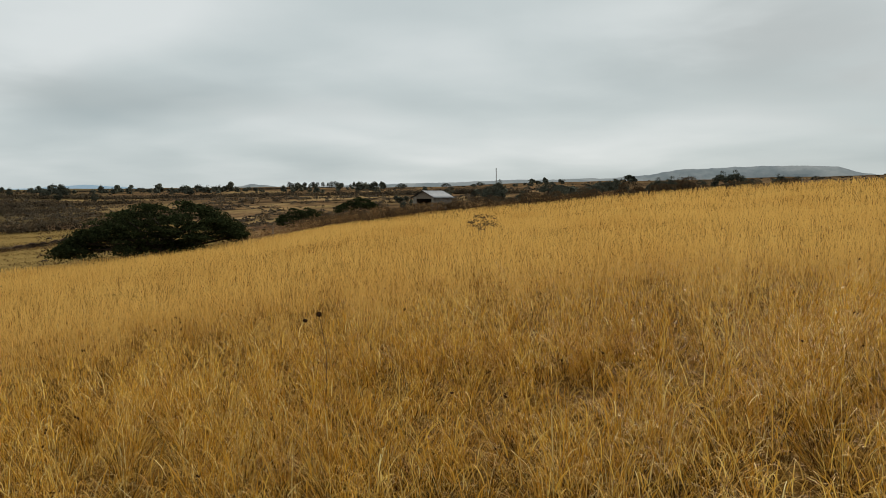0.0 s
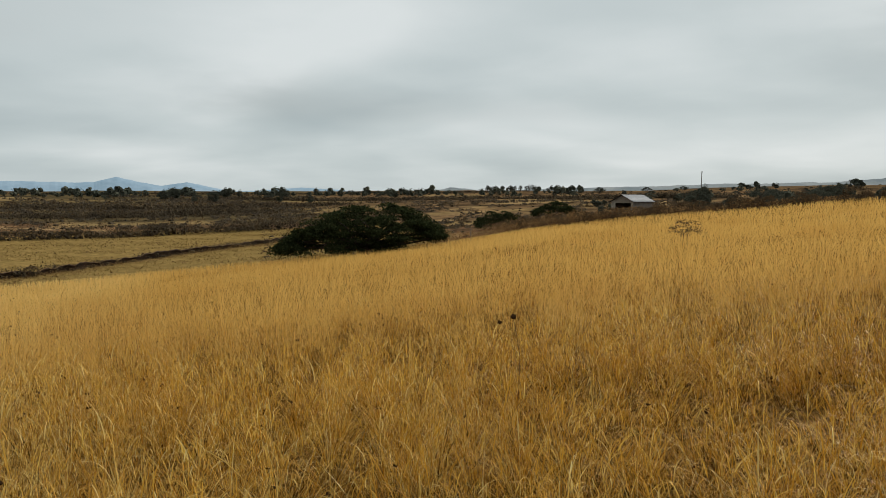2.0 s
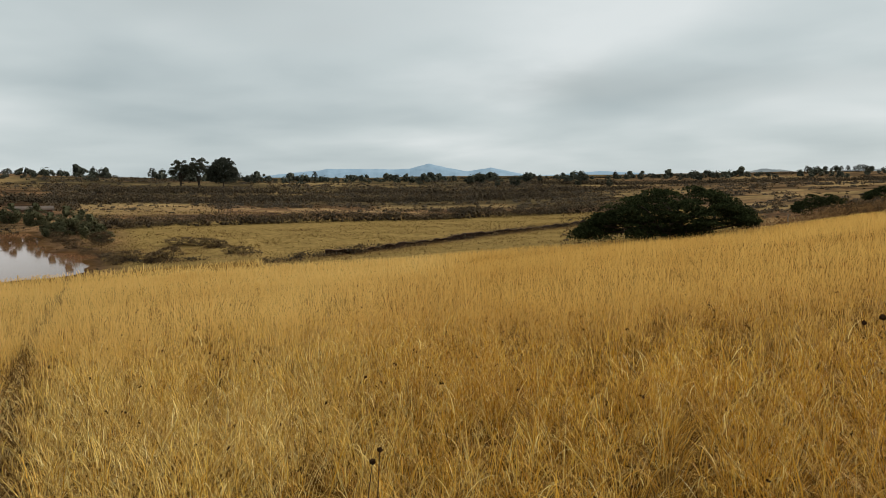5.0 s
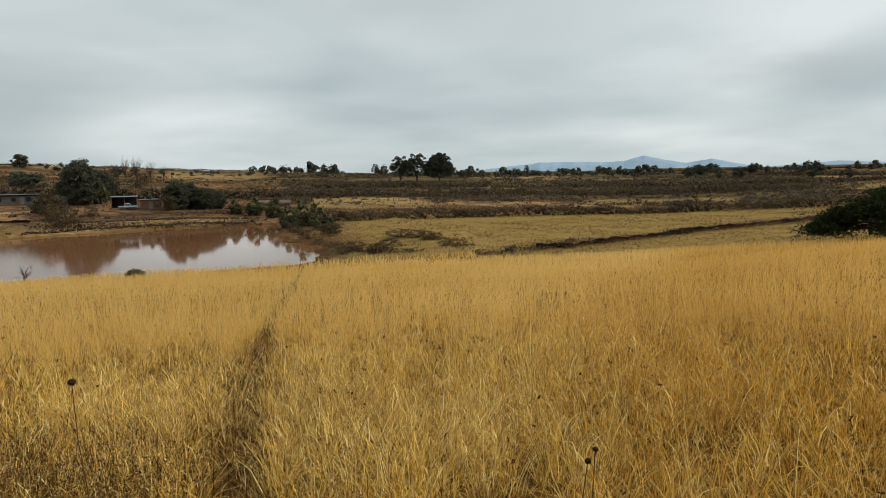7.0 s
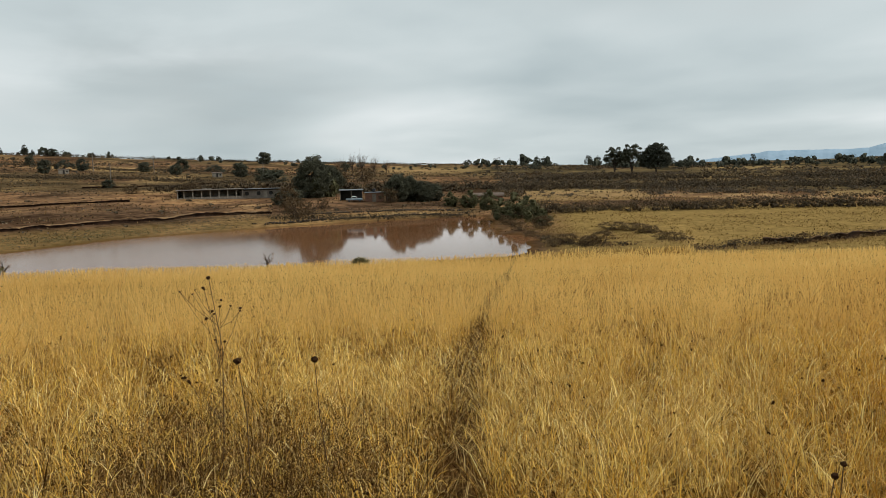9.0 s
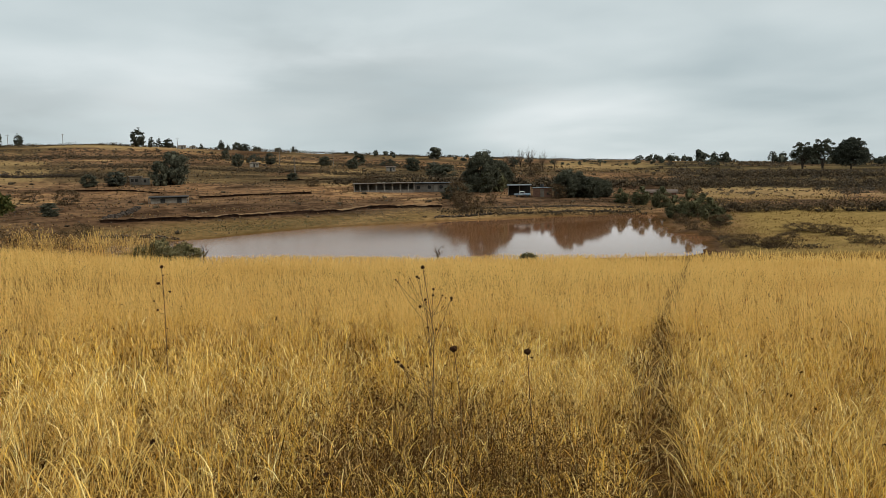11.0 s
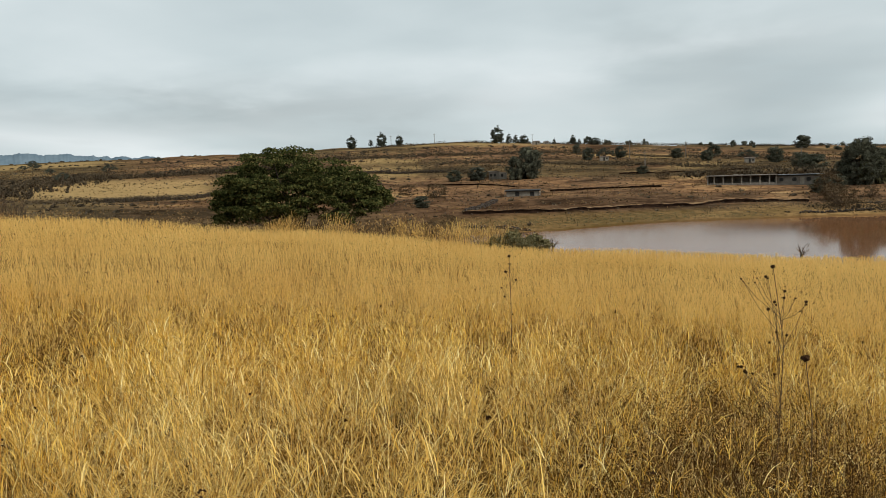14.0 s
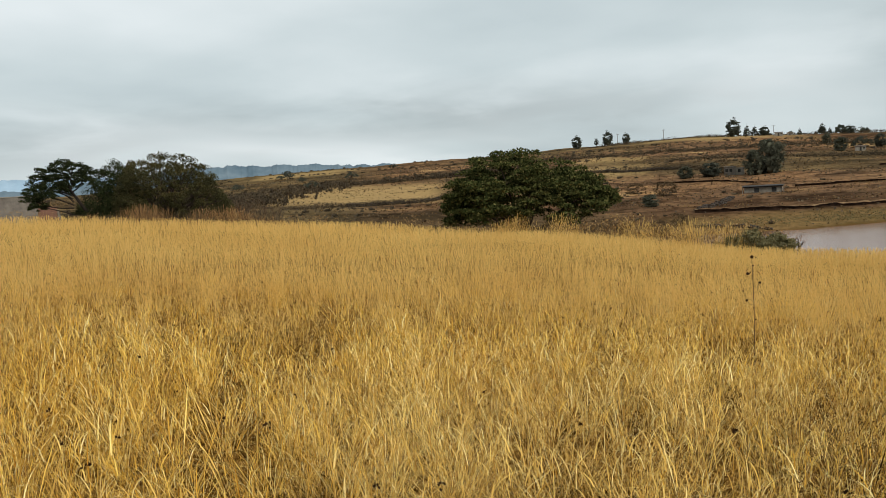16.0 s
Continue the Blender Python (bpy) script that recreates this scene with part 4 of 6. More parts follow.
def layered_pine():
    """A leaning pine with level plates of needles and gaps of sky between them."""
    r = np.random.default_rng(31)
    trunk = [(Vector((2.7, 0, -0.4)), 0.24), (Vector((2.3, 0.1, 1.4)), 0.2), (Vector((1.3, 0, 2.9)), 0.17), (Vector((0.3, 0, 4.6)), 0.12), (Vector((0.0, 0, 6.4)), 0.05)]
    paths, pads = [trunk], []
    plates = ((-0.2, 0.0, 7.3, 1.0), (0.9, -0.3, 6.9, 1.1), (-1.2, 0.2, 6.7, 1.1), (1.9, 0.2, 6.3, 0.9), (-2.2, 0.0, 5.9, 0.9), (-1.0, 0.4, 6.0, 1.4), (0.5, 0.2, 6.2, 1.4), (1.5, -0.2, 5.6, 0.9), (-2.8, -0.2, 4.9, 1.0), (-1.5, 0.2, 5.2, 1.2),
              (-3.1, 0.1, 4.0, 0.9), (-2.0, -0.3, 4.3, 1.0), (-0.6, 0.2, 4.6, 0.9), (0.2, 0.3, 5.3, 1.2), (-2.6, 0.1, 3.3, 0.8), (2.6, 0.2, 2.6, 1.0), (1.7, -0.3, 1.6, 1.2), (2.9, 0.0, 1.7, 1.1), (0.9, 0.3, 1.0, 0.9))
    for x, y, z, w in plates:
        paths.append(limb((0.5 if z > 3 else 2.0, 0, max(z - 1.2, 0.9)), (x, y, z - 0.15), 0.07, 0.03, r, 0.05))
        for _ in range(34):
            a, q = r.uniform(0, 6.28), math.sqrt(r.random()) * w * 1.15
            pads.append((x + q * math.cos(a), y + q * math.sin(a), z + 0.2 * r.normal() - 0.12 * q * q))
    root = tagged(new("pine_tree"), "dark leaning pine with level branches and gaps of sky", "tree")
    part("trunk", tubes("trunk", paths, PINE_BARK, 6), root)
    part("crown", leaves("crown", clump_leaves(r, np.array(pads), 46, 0.34, 0.45), 0.10, DARK_LEAF, r, 0.6), root)
    return root


pine = put(layered_pine(), 148.35, 84, 148)

# far kinds of tree, built once and repeated
far_round = put(grow("round_tree", "dark round-crowned tree on the far plain", 8.6, 7.6, 0.5, 125, 40, 0.85, 0.28, FAR_LEAF, 41, 0.2, ball=True, limbs=8), 60.4, 620, 0, 0.9)
far_gum = put(grow("gum_tree", "tall open-crowned gum tree on the far plain", 12.0, 8.4, 2.6, 74, 44, 0.85, 0.32, FAR_LEAF, 43, 0.24, 2, hollow=0.05, squash=0.75, limbs=22), 57.2, 560, 30, 0.75)
put(lobed_tree("shade_tree", "large dark round shade tree on the plain", ((-7.3, 3.4, 7.0), (-6.0, 2.6, 11.6), (-3.0, 2.3, 14.8), (0.3, 2.3, 16.2), (3.2, 2.4, 15.4), (5.8, 2.8, 12.4), (7.2, 3.6, 8.0)),
                            6.0, 0.2, 3.0, 260, 1.5, 110, 0.42, FAR_LEAF, 71, 1, 0.5, 18, 0.6, 0.7), 52.5, 436, 52.5)
plain_gum = put(lobed_tree("forked_gum_tree", "tall gum tree with heaped open crowns on bare trunks", ((-5.8, 7.5, 9.5), (-4.4, 5.6, 13.4), (-2.2, 6.0, 15.8), (-0.4, 8.6, 13.4), (1.8, 6.6, 16.4), (4.0, 5.4, 14.6), (5.8, 7.0, 10.0)),
                           4.6, 0.0, 5.2, 90, 1.35, 110, 0.38, GREY_LEAF, 73, 3, 0.34, 24, 0.7, 0.8), 54.15, 438, 54.15)
again(plain_gum, 55.35, 441, 235, 0.9)
far_low = put(grow("low_round_tree", "low spreading dark tree beside the pasture", 4.6, 8.5, 0.8, 46, 40, 1.0, 0.28, FAR_LEAF, 45, 0.2, 2, hollow=0.3, squash=0.5, limbs=14), 84.3, 320, 0, 0.8)
spreading_tree = put(lobed_tree("spreading_tree", "low dark spreading tree beside the pasture", ((-4.8, 1.5, 2.2), (-3.4, 1.2, 3.7), (-1.0, 1.5, 4.5), (1.5, 1.6, 4.4), (3.4, 1.5, 3.5), (4.7, 1.6, 2.2)),
                                3.4, 0.3, 1.5, 90, 0.8, 90, 0.2, DARK_LEAF, 45, 2, 0.22, 20), 6.3, 172, 6.3)
put(lobed_tree("spreading_tree", "dark dome-shaped tree beside the pasture with boughs to the ground", ((-4.4, 0.2, 1.2), (-2.6, 0.2, 3.1), (0.2, 0.4, 4.3), (2.4, 0.6, 4.0), (3.8, 0.8, 2.6), (4.5, 0.8, 1.6)),
                              3.2, 0.6, 1.0, 90, 0.8, 80, 0.18, DARK_LEAF, 46, 2, 0.22, 20), 10.5, 150, 10.5)
far_pointed = put(grow("conifer", "dark pointed conifer on the ridge", 9.0, 4.2, 0.8, 60, 18, 0.6, 0.4, FAR_LEAF, 47, 0.18, peak=0.9, hollow=0.2, limbs=8), 101.7, 470, 0, 0.8)
far_bare = put(bare_tree("bare_tree", "leafless grey tree beyond the pond", 8.0, 5.5, 49), 73.9, 330, 0, 1.15)

pond_bush = put(grow("pond_bush", "dark green bushy tree by the pond's buildings", 5.2, 5.4, 0.0, 90, 70, 0.7, 0.15, GREEN_LEAF, 51, 0.1, 3, ball=True, category="bush", limbs=10), 62.6, 142, 0, 0.9)
dry_bush = put(grow("dry_bush", "grey-brown twiggy bush on the pond's bank", 3.0, 3.6, 0.0, 90, 22, 0.5, 0.11, BROWN_LEAF, 53, 0.05, 4, ball=True, category="bush", limbs=20), 78.8, 159, 0, 1.5)

dome_tree = put(grow("dome_tree", "dense dark green dome-shaped tree beside the farm buildings", 8.6, 8.0, 0.2, 300, 60, 0.75, 0.19, GREY_LEAF, 42, 0.22, ball=True, limbs=8), 77.5, 197, 0, 1.22)
for i, (az, d, s, w) in enumerate(((71.3, 184, 0.78, 1.1), (70.5, 187, 0.72, 1.25), (69.5, 186, 0.58, 1.4), (68.7, 190, 0.5, 1.4), (76.2, 215, 0.9, 1.1))):
    again(dome_tree, az, d, 47 * i, s, wide=w)
ROUND = ( (-4.2, 230, 0.72, 0.75), (103.3, 222, 0.5, 1.5), (92.9, 322, 0.62, 1.1), (101.76, 470, 1.2, 0.95), (99.8, 474, 0.62, 1.3), (94.7, 480, 0.5, 2.0), (112.5, 478, 0.95, 0.9), (110.3, 480, 1.05, 0.85), (109.0, 484, 0.75, 0.9))
for i, (az, d, s, w) in enumerate(ROUND):
    again(far_round, az, d, 47 * i, s, wide=w)
for i, (az, d, s, w) in enumerate(((46.0, 640, 0.75, 0.9), (111.1, 482, 0.45, 0.9), (75.1, 345, 0.5, 0.9), (51.4, 640, 0.6, 1.5), (50.2, 650, 0.5, 1.6))):
    again(far_gum, az, d, 61 * i, s, wide=w)
for i, (az, d, s, w) in enumerate(((95.0, 470, 0.8, 0.9), (66.0, 600, 0.8, 1.0), (94.0, 318, 0.9, 0.8))):
    again(far_low, az, d, 75 * i, s, wide=w)
for i, (az, d, s, w) in enumerate(((100.9, 474, 0.85, 1.1), (100.4, 476, 0.75, 1.2), (97.6, 478, 0.5, 1.2), (96.25, 472, 0.85, 1.2), (95.8, 474, 0.5, 1.2))):
    again(far_pointed, az, d, 33 * i, s, wide=w)
for i, (az, d, s, w) in enumerate(((74.6, 335, 1.1, 0.8), (73.0, 340, 1.0, 0.9), (75.6, 300, 0.9, 1.2), (72.1, 345, 0.8, 0.9), (137.0, 84, 0.55, 1.0), (136.0, 86, 0.5, 1.2), (134.9, 88, 0.45, 1.2))):
    again(far_bare, az, d, 57 * i, s, wide=w)
for i, (az, d, s, w) in enumerate(((63.6, 147, 0.75, 1.1), (61.3, 132, 0.7, 1.1), (60.6, 124, 0.5, 1.3), (64.6, 172, 0.8, 1.1), (66.0, 176, 0.7, 1.3), (61.8, 150, 0.65, 1.3), (67.4, 178, 0.6, 1.2), (77.2, 196, 1.15, 0.55), (76.3, 200, 1.1, 0.8))):
    again(pond_bush, az, d, 50 * i, s, wide=w)
for i, (az, d, s, w) in enumerate(((78.0, 163, 1.0, 1.0), (79.3, 166, 1.1, 1.1), (72.0, 180, 1.3, 1.0), (76.9, 170, 0.8, 1.0), (58.9, 98, 0.5, 1.9), (56.3, 95, 0.6, 1.6), (57.2, 94, 0.45, 1.7), (55.6, 114, 0.42, 3.0), (54.4, 112, 0.42, 2.2), (53.6, 108, 0.5, 1.8), (52.2, 96, 0.4, 1.7), (51.2, 95, 0.36, 1.8), (52.9, 107, 0.4, 1.8), (42.9, 101, 0.5, 1.2), (47.2, 98, 0.3, 1.0), (50.0, 93, 0.28, 1.5), (57.5, 93, 0.45, 1.3), (59.9, 95, 0.35, 1.6), (79.4, 171, 1.7, 0.9), (78.2, 208, 1.8, 1.2), (79.6, 188, 0.8, 1.0), (79.0, 196, 1.2, 1.0), (62.3, 118, 0.5, 1.4), (61.6, 112, 0.4, 1.5), (62.9, 127, 0.5, 1.2), (63.4, 133, 0.6, 1.3), (75.8, 250, 2.0, 1.3), (73.8, 290, 2.0, 1.2), (71.6, 190, 1.5, 0.8), (60.7, 120, 0.8, 1.3), (61.4, 140, 1.0, 1.2), (86.0, 215, 1.1, 1.4), (90.0, 214, 1.0, 1.3), (102.6, 232, 1.4, 1.3), (107.0, 118, 0.9, 1.0), (109.0, 112, 1.0, 1.1), (105.6, 125, 0.8, 1.1), (111.5, 104, 0.9, 1.1), (106.4, 180, 1.2, 1.5), (108.5, 190, 1.0, 1.5))):
    again(dry_bush, az, d, 44 * i, s, wide=w)

grey_bush = put(grow("grey_bush", "pale grey-green bush at the field's edge by the pond", 2.2, 3.0, 0.0, 90, 60, 0.34, 0.085, DUSTY_LEAF, 58, 0.03, 4, ball=True, category="bush", limbs=20), 100.6, float(edge_at(100.6)) - 1.5, 0, 0.85)
again(grey_bush, 99.2, float(edge_at(99.2)) - 1.0, 60, 0.75, wide=1.2)
again(grey_bush, 102.3, float(edge_at(102.3)) - 1.0, 160, 0.6, wide=1.3)
# its crown takes the leaf colour greyed for haze
dusty_tree = put(grow("dusty_tree", "hazy grey-green rounded tree on the far hillside", 8.0, 7.4, 0.2, 120, 60, 0.9, 0.22, GREY_LEAF, 57, 0.18, 2, ball=True, limbs=8), 99.55, 222, 0, 1.15)
for i, (az, d, s, w) in enumerate(((80.9, 500, 0.95, 1.4), (100.5, 220, 0.85, 0.9), (105.0, 222, 0.42, 1.6), (95.2, 302, 0.62, 1.1), (96.0, 352, 0.55, 1.0), (89.0, 330, 0.5, 1.6), (87.0, 305, 0.5, 1.5), (82.6, 300, 0.7, 1.3), (81.0, 270, 0.6, 1.6), (78.9, 184, 0.42, 1.5), (79.8, 178, 0.4, 1.6), (86.5, 345, 0.6, 1.5), (91.4, 235, 0.3, 1.8), (80.2, 235, 0.7, 1.7), (107.5, 150, 0.3, 1.6))):
    again(dusty_tree, az, d, 39 * i, s, wide=w)

# trees along the skyline
r = np.random.default_rng(77)
for kind, count, lo, hi, near, far, s0, s1 in ((far_round, 12, 14, 62, 540, 690, 0.5, 1.0), (far_low, 20, -12, 62, 460, 760, 0.5, 1.0), (far_gum, 34, 4.5, 11.4, 800, 860, 0.38, 0.62), (far_round, 12, 4.6, 11.2, 800, 850, 0.35, 0.6), (far_low, 9, -14, -2, 195, 270, 0.7, 1.0), (far_round, 10, 24, 36, 420, 560, 0.5, 0.9),
                                               (far_low, 8, 62, 100, 470, 560, 0.25, 0.5), (far_low, 10, -29, -6, 170, 420, 0.3, 0.6), (far_pointed, 6, 20, 60, 560, 680, 0.4, 0.6), (far_low, 8, 126, 138, 240, 600, 0.5, 1.0)):
    for _ in range(count):
        again(kind, r.uniform(lo, hi), r.uniform(near, far), r.uniform(0, 360), r.uniform(s0, s1), wide=r.uniform(0.8, 1.3))


# ---- hedges and scrub ----
def treeline(name, label, az0, az1, near, far, count, small, large, seed):
    """Far woods: many small rounded crowns in loose groups."""
    r = np.random.default_rng(seed)
    az, d = r.uniform(az0, az1, count), r.uniform(near, far, count)
    keep = r.random(count) < 0.55 + 0.6 * bumps(az, az * 0, 1.6, seed)
    az, d = az[keep], d[keep]
    x, y = -d * np.sin(np.radians(az)), d * np.cos(np.radians(az))
    big = small + (large - small) * r.random(len(x)) ** 2
    middle = np.stack([x, y, ground_z(x, y) + big * 0.9], -1)
    part_of = np.repeat(middle, 4, 0) + r.normal(size=(4 * len(x), 3)) * np.repeat(big, 4)[:, None] * (0.45, 0.45, 0.35)
    core = lumps(r, part_of, np.repeat(big, 4)[:, None] * r.uniform(0.4, 0.7, (4 * len(x), 1)) * np.ones(3))
    way = r.normal(size=(len(x), 60, 3))
    way /= np.linalg.norm(way, axis=2)[..., None]
    pts = middle[:, None] + way * r.uniform(0.7, 1.1, (len(x), 60, 1)) * big[:, None, None] * (1, 1, 0.85)
    return tagged(new(name, leaves(name, pts.reshape(-1, 3), 0.55, FAR_LEAF, r, 0.3, 1.4, 0.0, core)), label, "trees", kind="stuff")


treeline("far_woods", "row of small dark trees along the plain's horizon", 13, 66, 560, 690, 460, 1.0, 3.9, 201)
treeline("mesa_woods", "dark far trees below the flat-topped hill", -14, 13, 470, 760, 60, 1.5, 3.6, 203)
treeline("crest_woods", "dark trees beyond the field's crest", -15, 4, 185, 300, 60, 1.0, 2.4, 207)
treeline("ridge_woods", "low dark trees along the far ridge", 64, 97, 480, 560, 60, 0.9, 2.2, 205)

def hedge(name, label, line, high, wide, per_metre, size, mat, seed, flat=0.2):
    """A ragged row of brush along a line of (azimuth, distance)."""
    r = np.random.default_rng(seed)
    pts = np.array([spot(a, d)[:2] for a, d in line])
    length = np.concatenate(([0], np.cumsum(np.hypot(*np.diff(pts, axis=0).T))))
    if np.hypot(*pts.T).mean() < 280:
        per_metre, size = per_metre * 2.2, size * 0.46
    else:
        per_metre, size = per_metre * 1.8, size * 0.55
    n = int(length[-1] * per_metre)
    s = r.uniform(0, length[-1], n)
    x, y = np.interp(s, length, pts[:, 0]), np.interp(s, length, pts[:, 1])
    tall = high * (0.72 + 0.38 * bumps(s, s * 0, 3.5, seed) + 0.25 * bumps(s, s * 0, 1.1, seed + 1))
    x, y = x + r.normal(0, wide / 2, n), y + r.normal(0, wide / 2, n)
    z = ground_z(x, y) + np.clip(tall, 0.1, None) * r.random(n) ** 0.7
    far_off = np.hypot(*pts.T).mean()
    # lumps of close twigs that fill it
    step = 0.32 if far_off < 280 else 0.8
    k = int(length[-1] / step * max(1.0, wide / 3.0))
    t = r.uniform(0, length[-1], k)
    big = high * np.clip(0.62 + 0.36 * bumps(t, t * 0, 3.5, seed) + 0.25 * bumps(t, t * 0, 1.1, seed + 1), 0.12, None)
    cx, cy = np.interp(t, length, pts[:, 0]) + r.normal(0, wide / 2.4, k), np.interp(t, length, pts[:, 1]) + r.normal(0, wide / 2.4, k)
    fat = (big * 0.2 + step * 0.3) * r.uniform(0.6, 1.2, k)
    core = lumps(r, np.stack([cx, cy, ground_z(cx, cy) + big * r.uniform(0.05, 0.7, k)], -1), np.stack([fat, fat, fat * 0.9], -1)) if mat is SCRUB_LEAF or mat is FAR_LEAF else None
    ob = new(name, leaves(name, np.stack([x, y, z], -1), size * 0.8, mat, r, flat, 1.8, 0.2, core))
    return tagged(ob, label, "hedge", kind="stuff")


hedge("hedgerow", "long dark leafless hedge along the cut pasture", ((61.2, 150), (57, 156), (50, 163), (42, 176), (34, 191), (26.5, 203), (18, 215)), 2.6, 3.0, 85, 0.42, SCRUB_LEAF, 5)
hedge("ditch_brush", "brown weeds lining a dry ditch", ((24, 160), (27.5, 145), (33, 128), (38, 114), (42.6, 103), (47, 97), (51, 93)), 0.95, 2.2, 40, 0.28, SCRUB_LEAF, 6)
hedge("ditch_weeds", "tan weeds beside a dry ditch", ((24, 156), (27.5, 141), (33, 124), (38, 110), (42.6, 100), (47, 95), (51, 91), (57, 90)), 0.55, 2.5, 26, 0.22, TAN_LEAF, 61)
hedge("bank_brush", "tangled dry brush on the pond's far bank", ((66, 166), (70, 163), (75, 159), (80, 156)), 1.2, 4.0, 60, 0.3, SCRUB_LEAF, 7)
hedge("bank_weeds", "green-brown weeds along the pond's far bank", ((66, 172), (70, 171), (75, 168), (82, 158), (88, 150)), 0.7, 5.0, 50, 0.25, BRUSH_LEAF, 8)
hedge("shore_weeds", "low green weeds on the pond's shore", ((84, 147), (90, 142), (97, 130), (104, 126)), 0.35, 4.0, 40, 0.25, GREEN_LEAF, 9)
hedge("field_brush", "brown dry brush along the field's upper edge", ((16, 90), (12, 98), (8, 116), (3, 138), (-3, 146), (-8, 147)), 2.1, 3.0, 80, 0.3, RUSTY_LEAF, 10)
hedge("crest_bushes", "rust-brown bushes on the field's crest", tuple((a, float(edge_at(a)) + 1.5) for a in (10, 6, 2, -2, -6, -10, -13)), 2.2, 2.0, 60, 0.3, RUSTY_LEAF, 67)
r = np.random.default_rng(68)
for a in np.arange(9.0, -25.5, -0.75):
    a = float(a + r.normal() * 0.3)
    again(dry_bush, a, float(edge_at(a)) + r.uniform(0.5, 3.5), r.uniform(0, 360), r.uniform(0.5, 1.0) if a > -18 else r.uniform(0.3, 0.55), wide=r.uniform(0.9, 1.5))
for a, away, big, wide in ((-15.6, 9, 0.46, 1.1), (-16.5, 12, 0.5, 1.0), (-17.4, 10, 0.4, 1.2), (-19.9, 10, 0.5, 1.1), (-20.8, 12, 0.52, 1.0), (-23.6, 9, 0.34, 1.3), (-5.9, 10, 0.4, 1.2), (-8.6, 12, 0.42, 1.1), (-10.4, 9, 0.36, 1.4)):
    again(far_round, a, float(edge_at(a)) + away, 37 * a, big, wide=wide)
hedge("dark_field_brush", "dark brush behind the field's upper edge", ((14, 104), (9, 126), (4, 152), (-3, 160), (-8, 160), (-13, 158)), 1.1, 4.0, 34, 0.4, BROWN_LEAF, 11)
hedge("crest_brush", "dark scrub on the field's crest", ((-8, 146), (-13, 146), (-18, 142)), 1.9, 4.5, 40, 0.34, SCRUB_LEAF, 12)
hedge("crest_weeds", "low dark weeds on the field's crest", ((-18, 138), (-24, 131), (-31, 124), (-40, 118)), 1.0, 4.0, 26, 0.3, SCRUB_LEAF, 13)
hedge("tree_foot_weeds", "tan weeds under the spreading tree", ((28, 80), (24, 82), (20, 84), (15, 88)), 1.1, 3.0, 60, 0.22, TAN_LEAF, 14)
hedge("lower_brush", "dry brown brush past the field's lower edge", ((152, 80), (146, 77), (140, 75), (134, 74), (128, 70)), 1.3, 3.5, 70, 0.2, TAN_LEAF, 15)
hedge("oak_foot_weeds", "tan weeds under the broad green tree", ((122, 61), (117, 58.5), (112, 58), (108, 58), (104, 59.5)), 1.15, 3.0, 60, 0.16, TAN_LEAF, 16)
hedge("edge_weeds", "tall tan weeds along the field's lower edge", tuple((a, float(edge_at(a)) - 0.6) for a in (97.5, 100, 103, 106, 110, 114, 118, 122, 128, 134, 140, 146, 152)), 1.35, 1.3, 34, 0.16, TAN_LEAF, 62)
hedge("hump_weeds", "taller tan weeds on the field's edge by the pond", tuple((a, float(edge_at(a)) - 0.8) for a in (99.5, 102, 105, 108, 111, 114)), 2.3, 1.1, 60, 0.26, TAN_LEAF, 66)
hedge("dark_hump_weeds", "dark seed-headed weeds on the field's edge by the pond", tuple((a, float(edge_at(a)) - 0.4) for a in (99, 102, 105, 108, 111, 114, 120, 126)), 1.9, 1.0, 14, 0.3, BROWN_LEAF, 69)
hedge("corner_weeds", "tan and green weeds at the pond's corner", ((63, 136), (61.3, 126), (59.8, 112), (57.5, 103), (54, 99)), 0.9, 5.0, 60, 0.2, TAN_LEAF, 63)
hedge("corner_brush", "dark brush on the pond's near bank", ((61.2, 112), (59, 98), (57, 92.5), (54, 91)), 0.45, 1.8, 60, 0.2, SCRUB_LEAF, 64)
hedge("grey_brush", "grey leafless brush in the hollow", ((132, 92), (127, 90), (121, 92), (113, 96), (107, 100)), 1.6, 6.0, 90, 0.28, SCRUB_LEAF, 17)
hedge("hill_hedge", "dark hedge across the far hill", ((120, 205), (116, 240), (113, 255), (109, 250), (105, 250), (103, 235)), 1.6, 3.0, 50, 0.4, SCRUB_LEAF, 18)
hedge("hollow_hedge", "dark hedge below the yellow hill field", ((134, 165), (129.5, 172), (126, 184), (122.5, 195), (119, 200)), 1.3, 3.0, 60, 0.35, SCRUB_LEAF, 19)


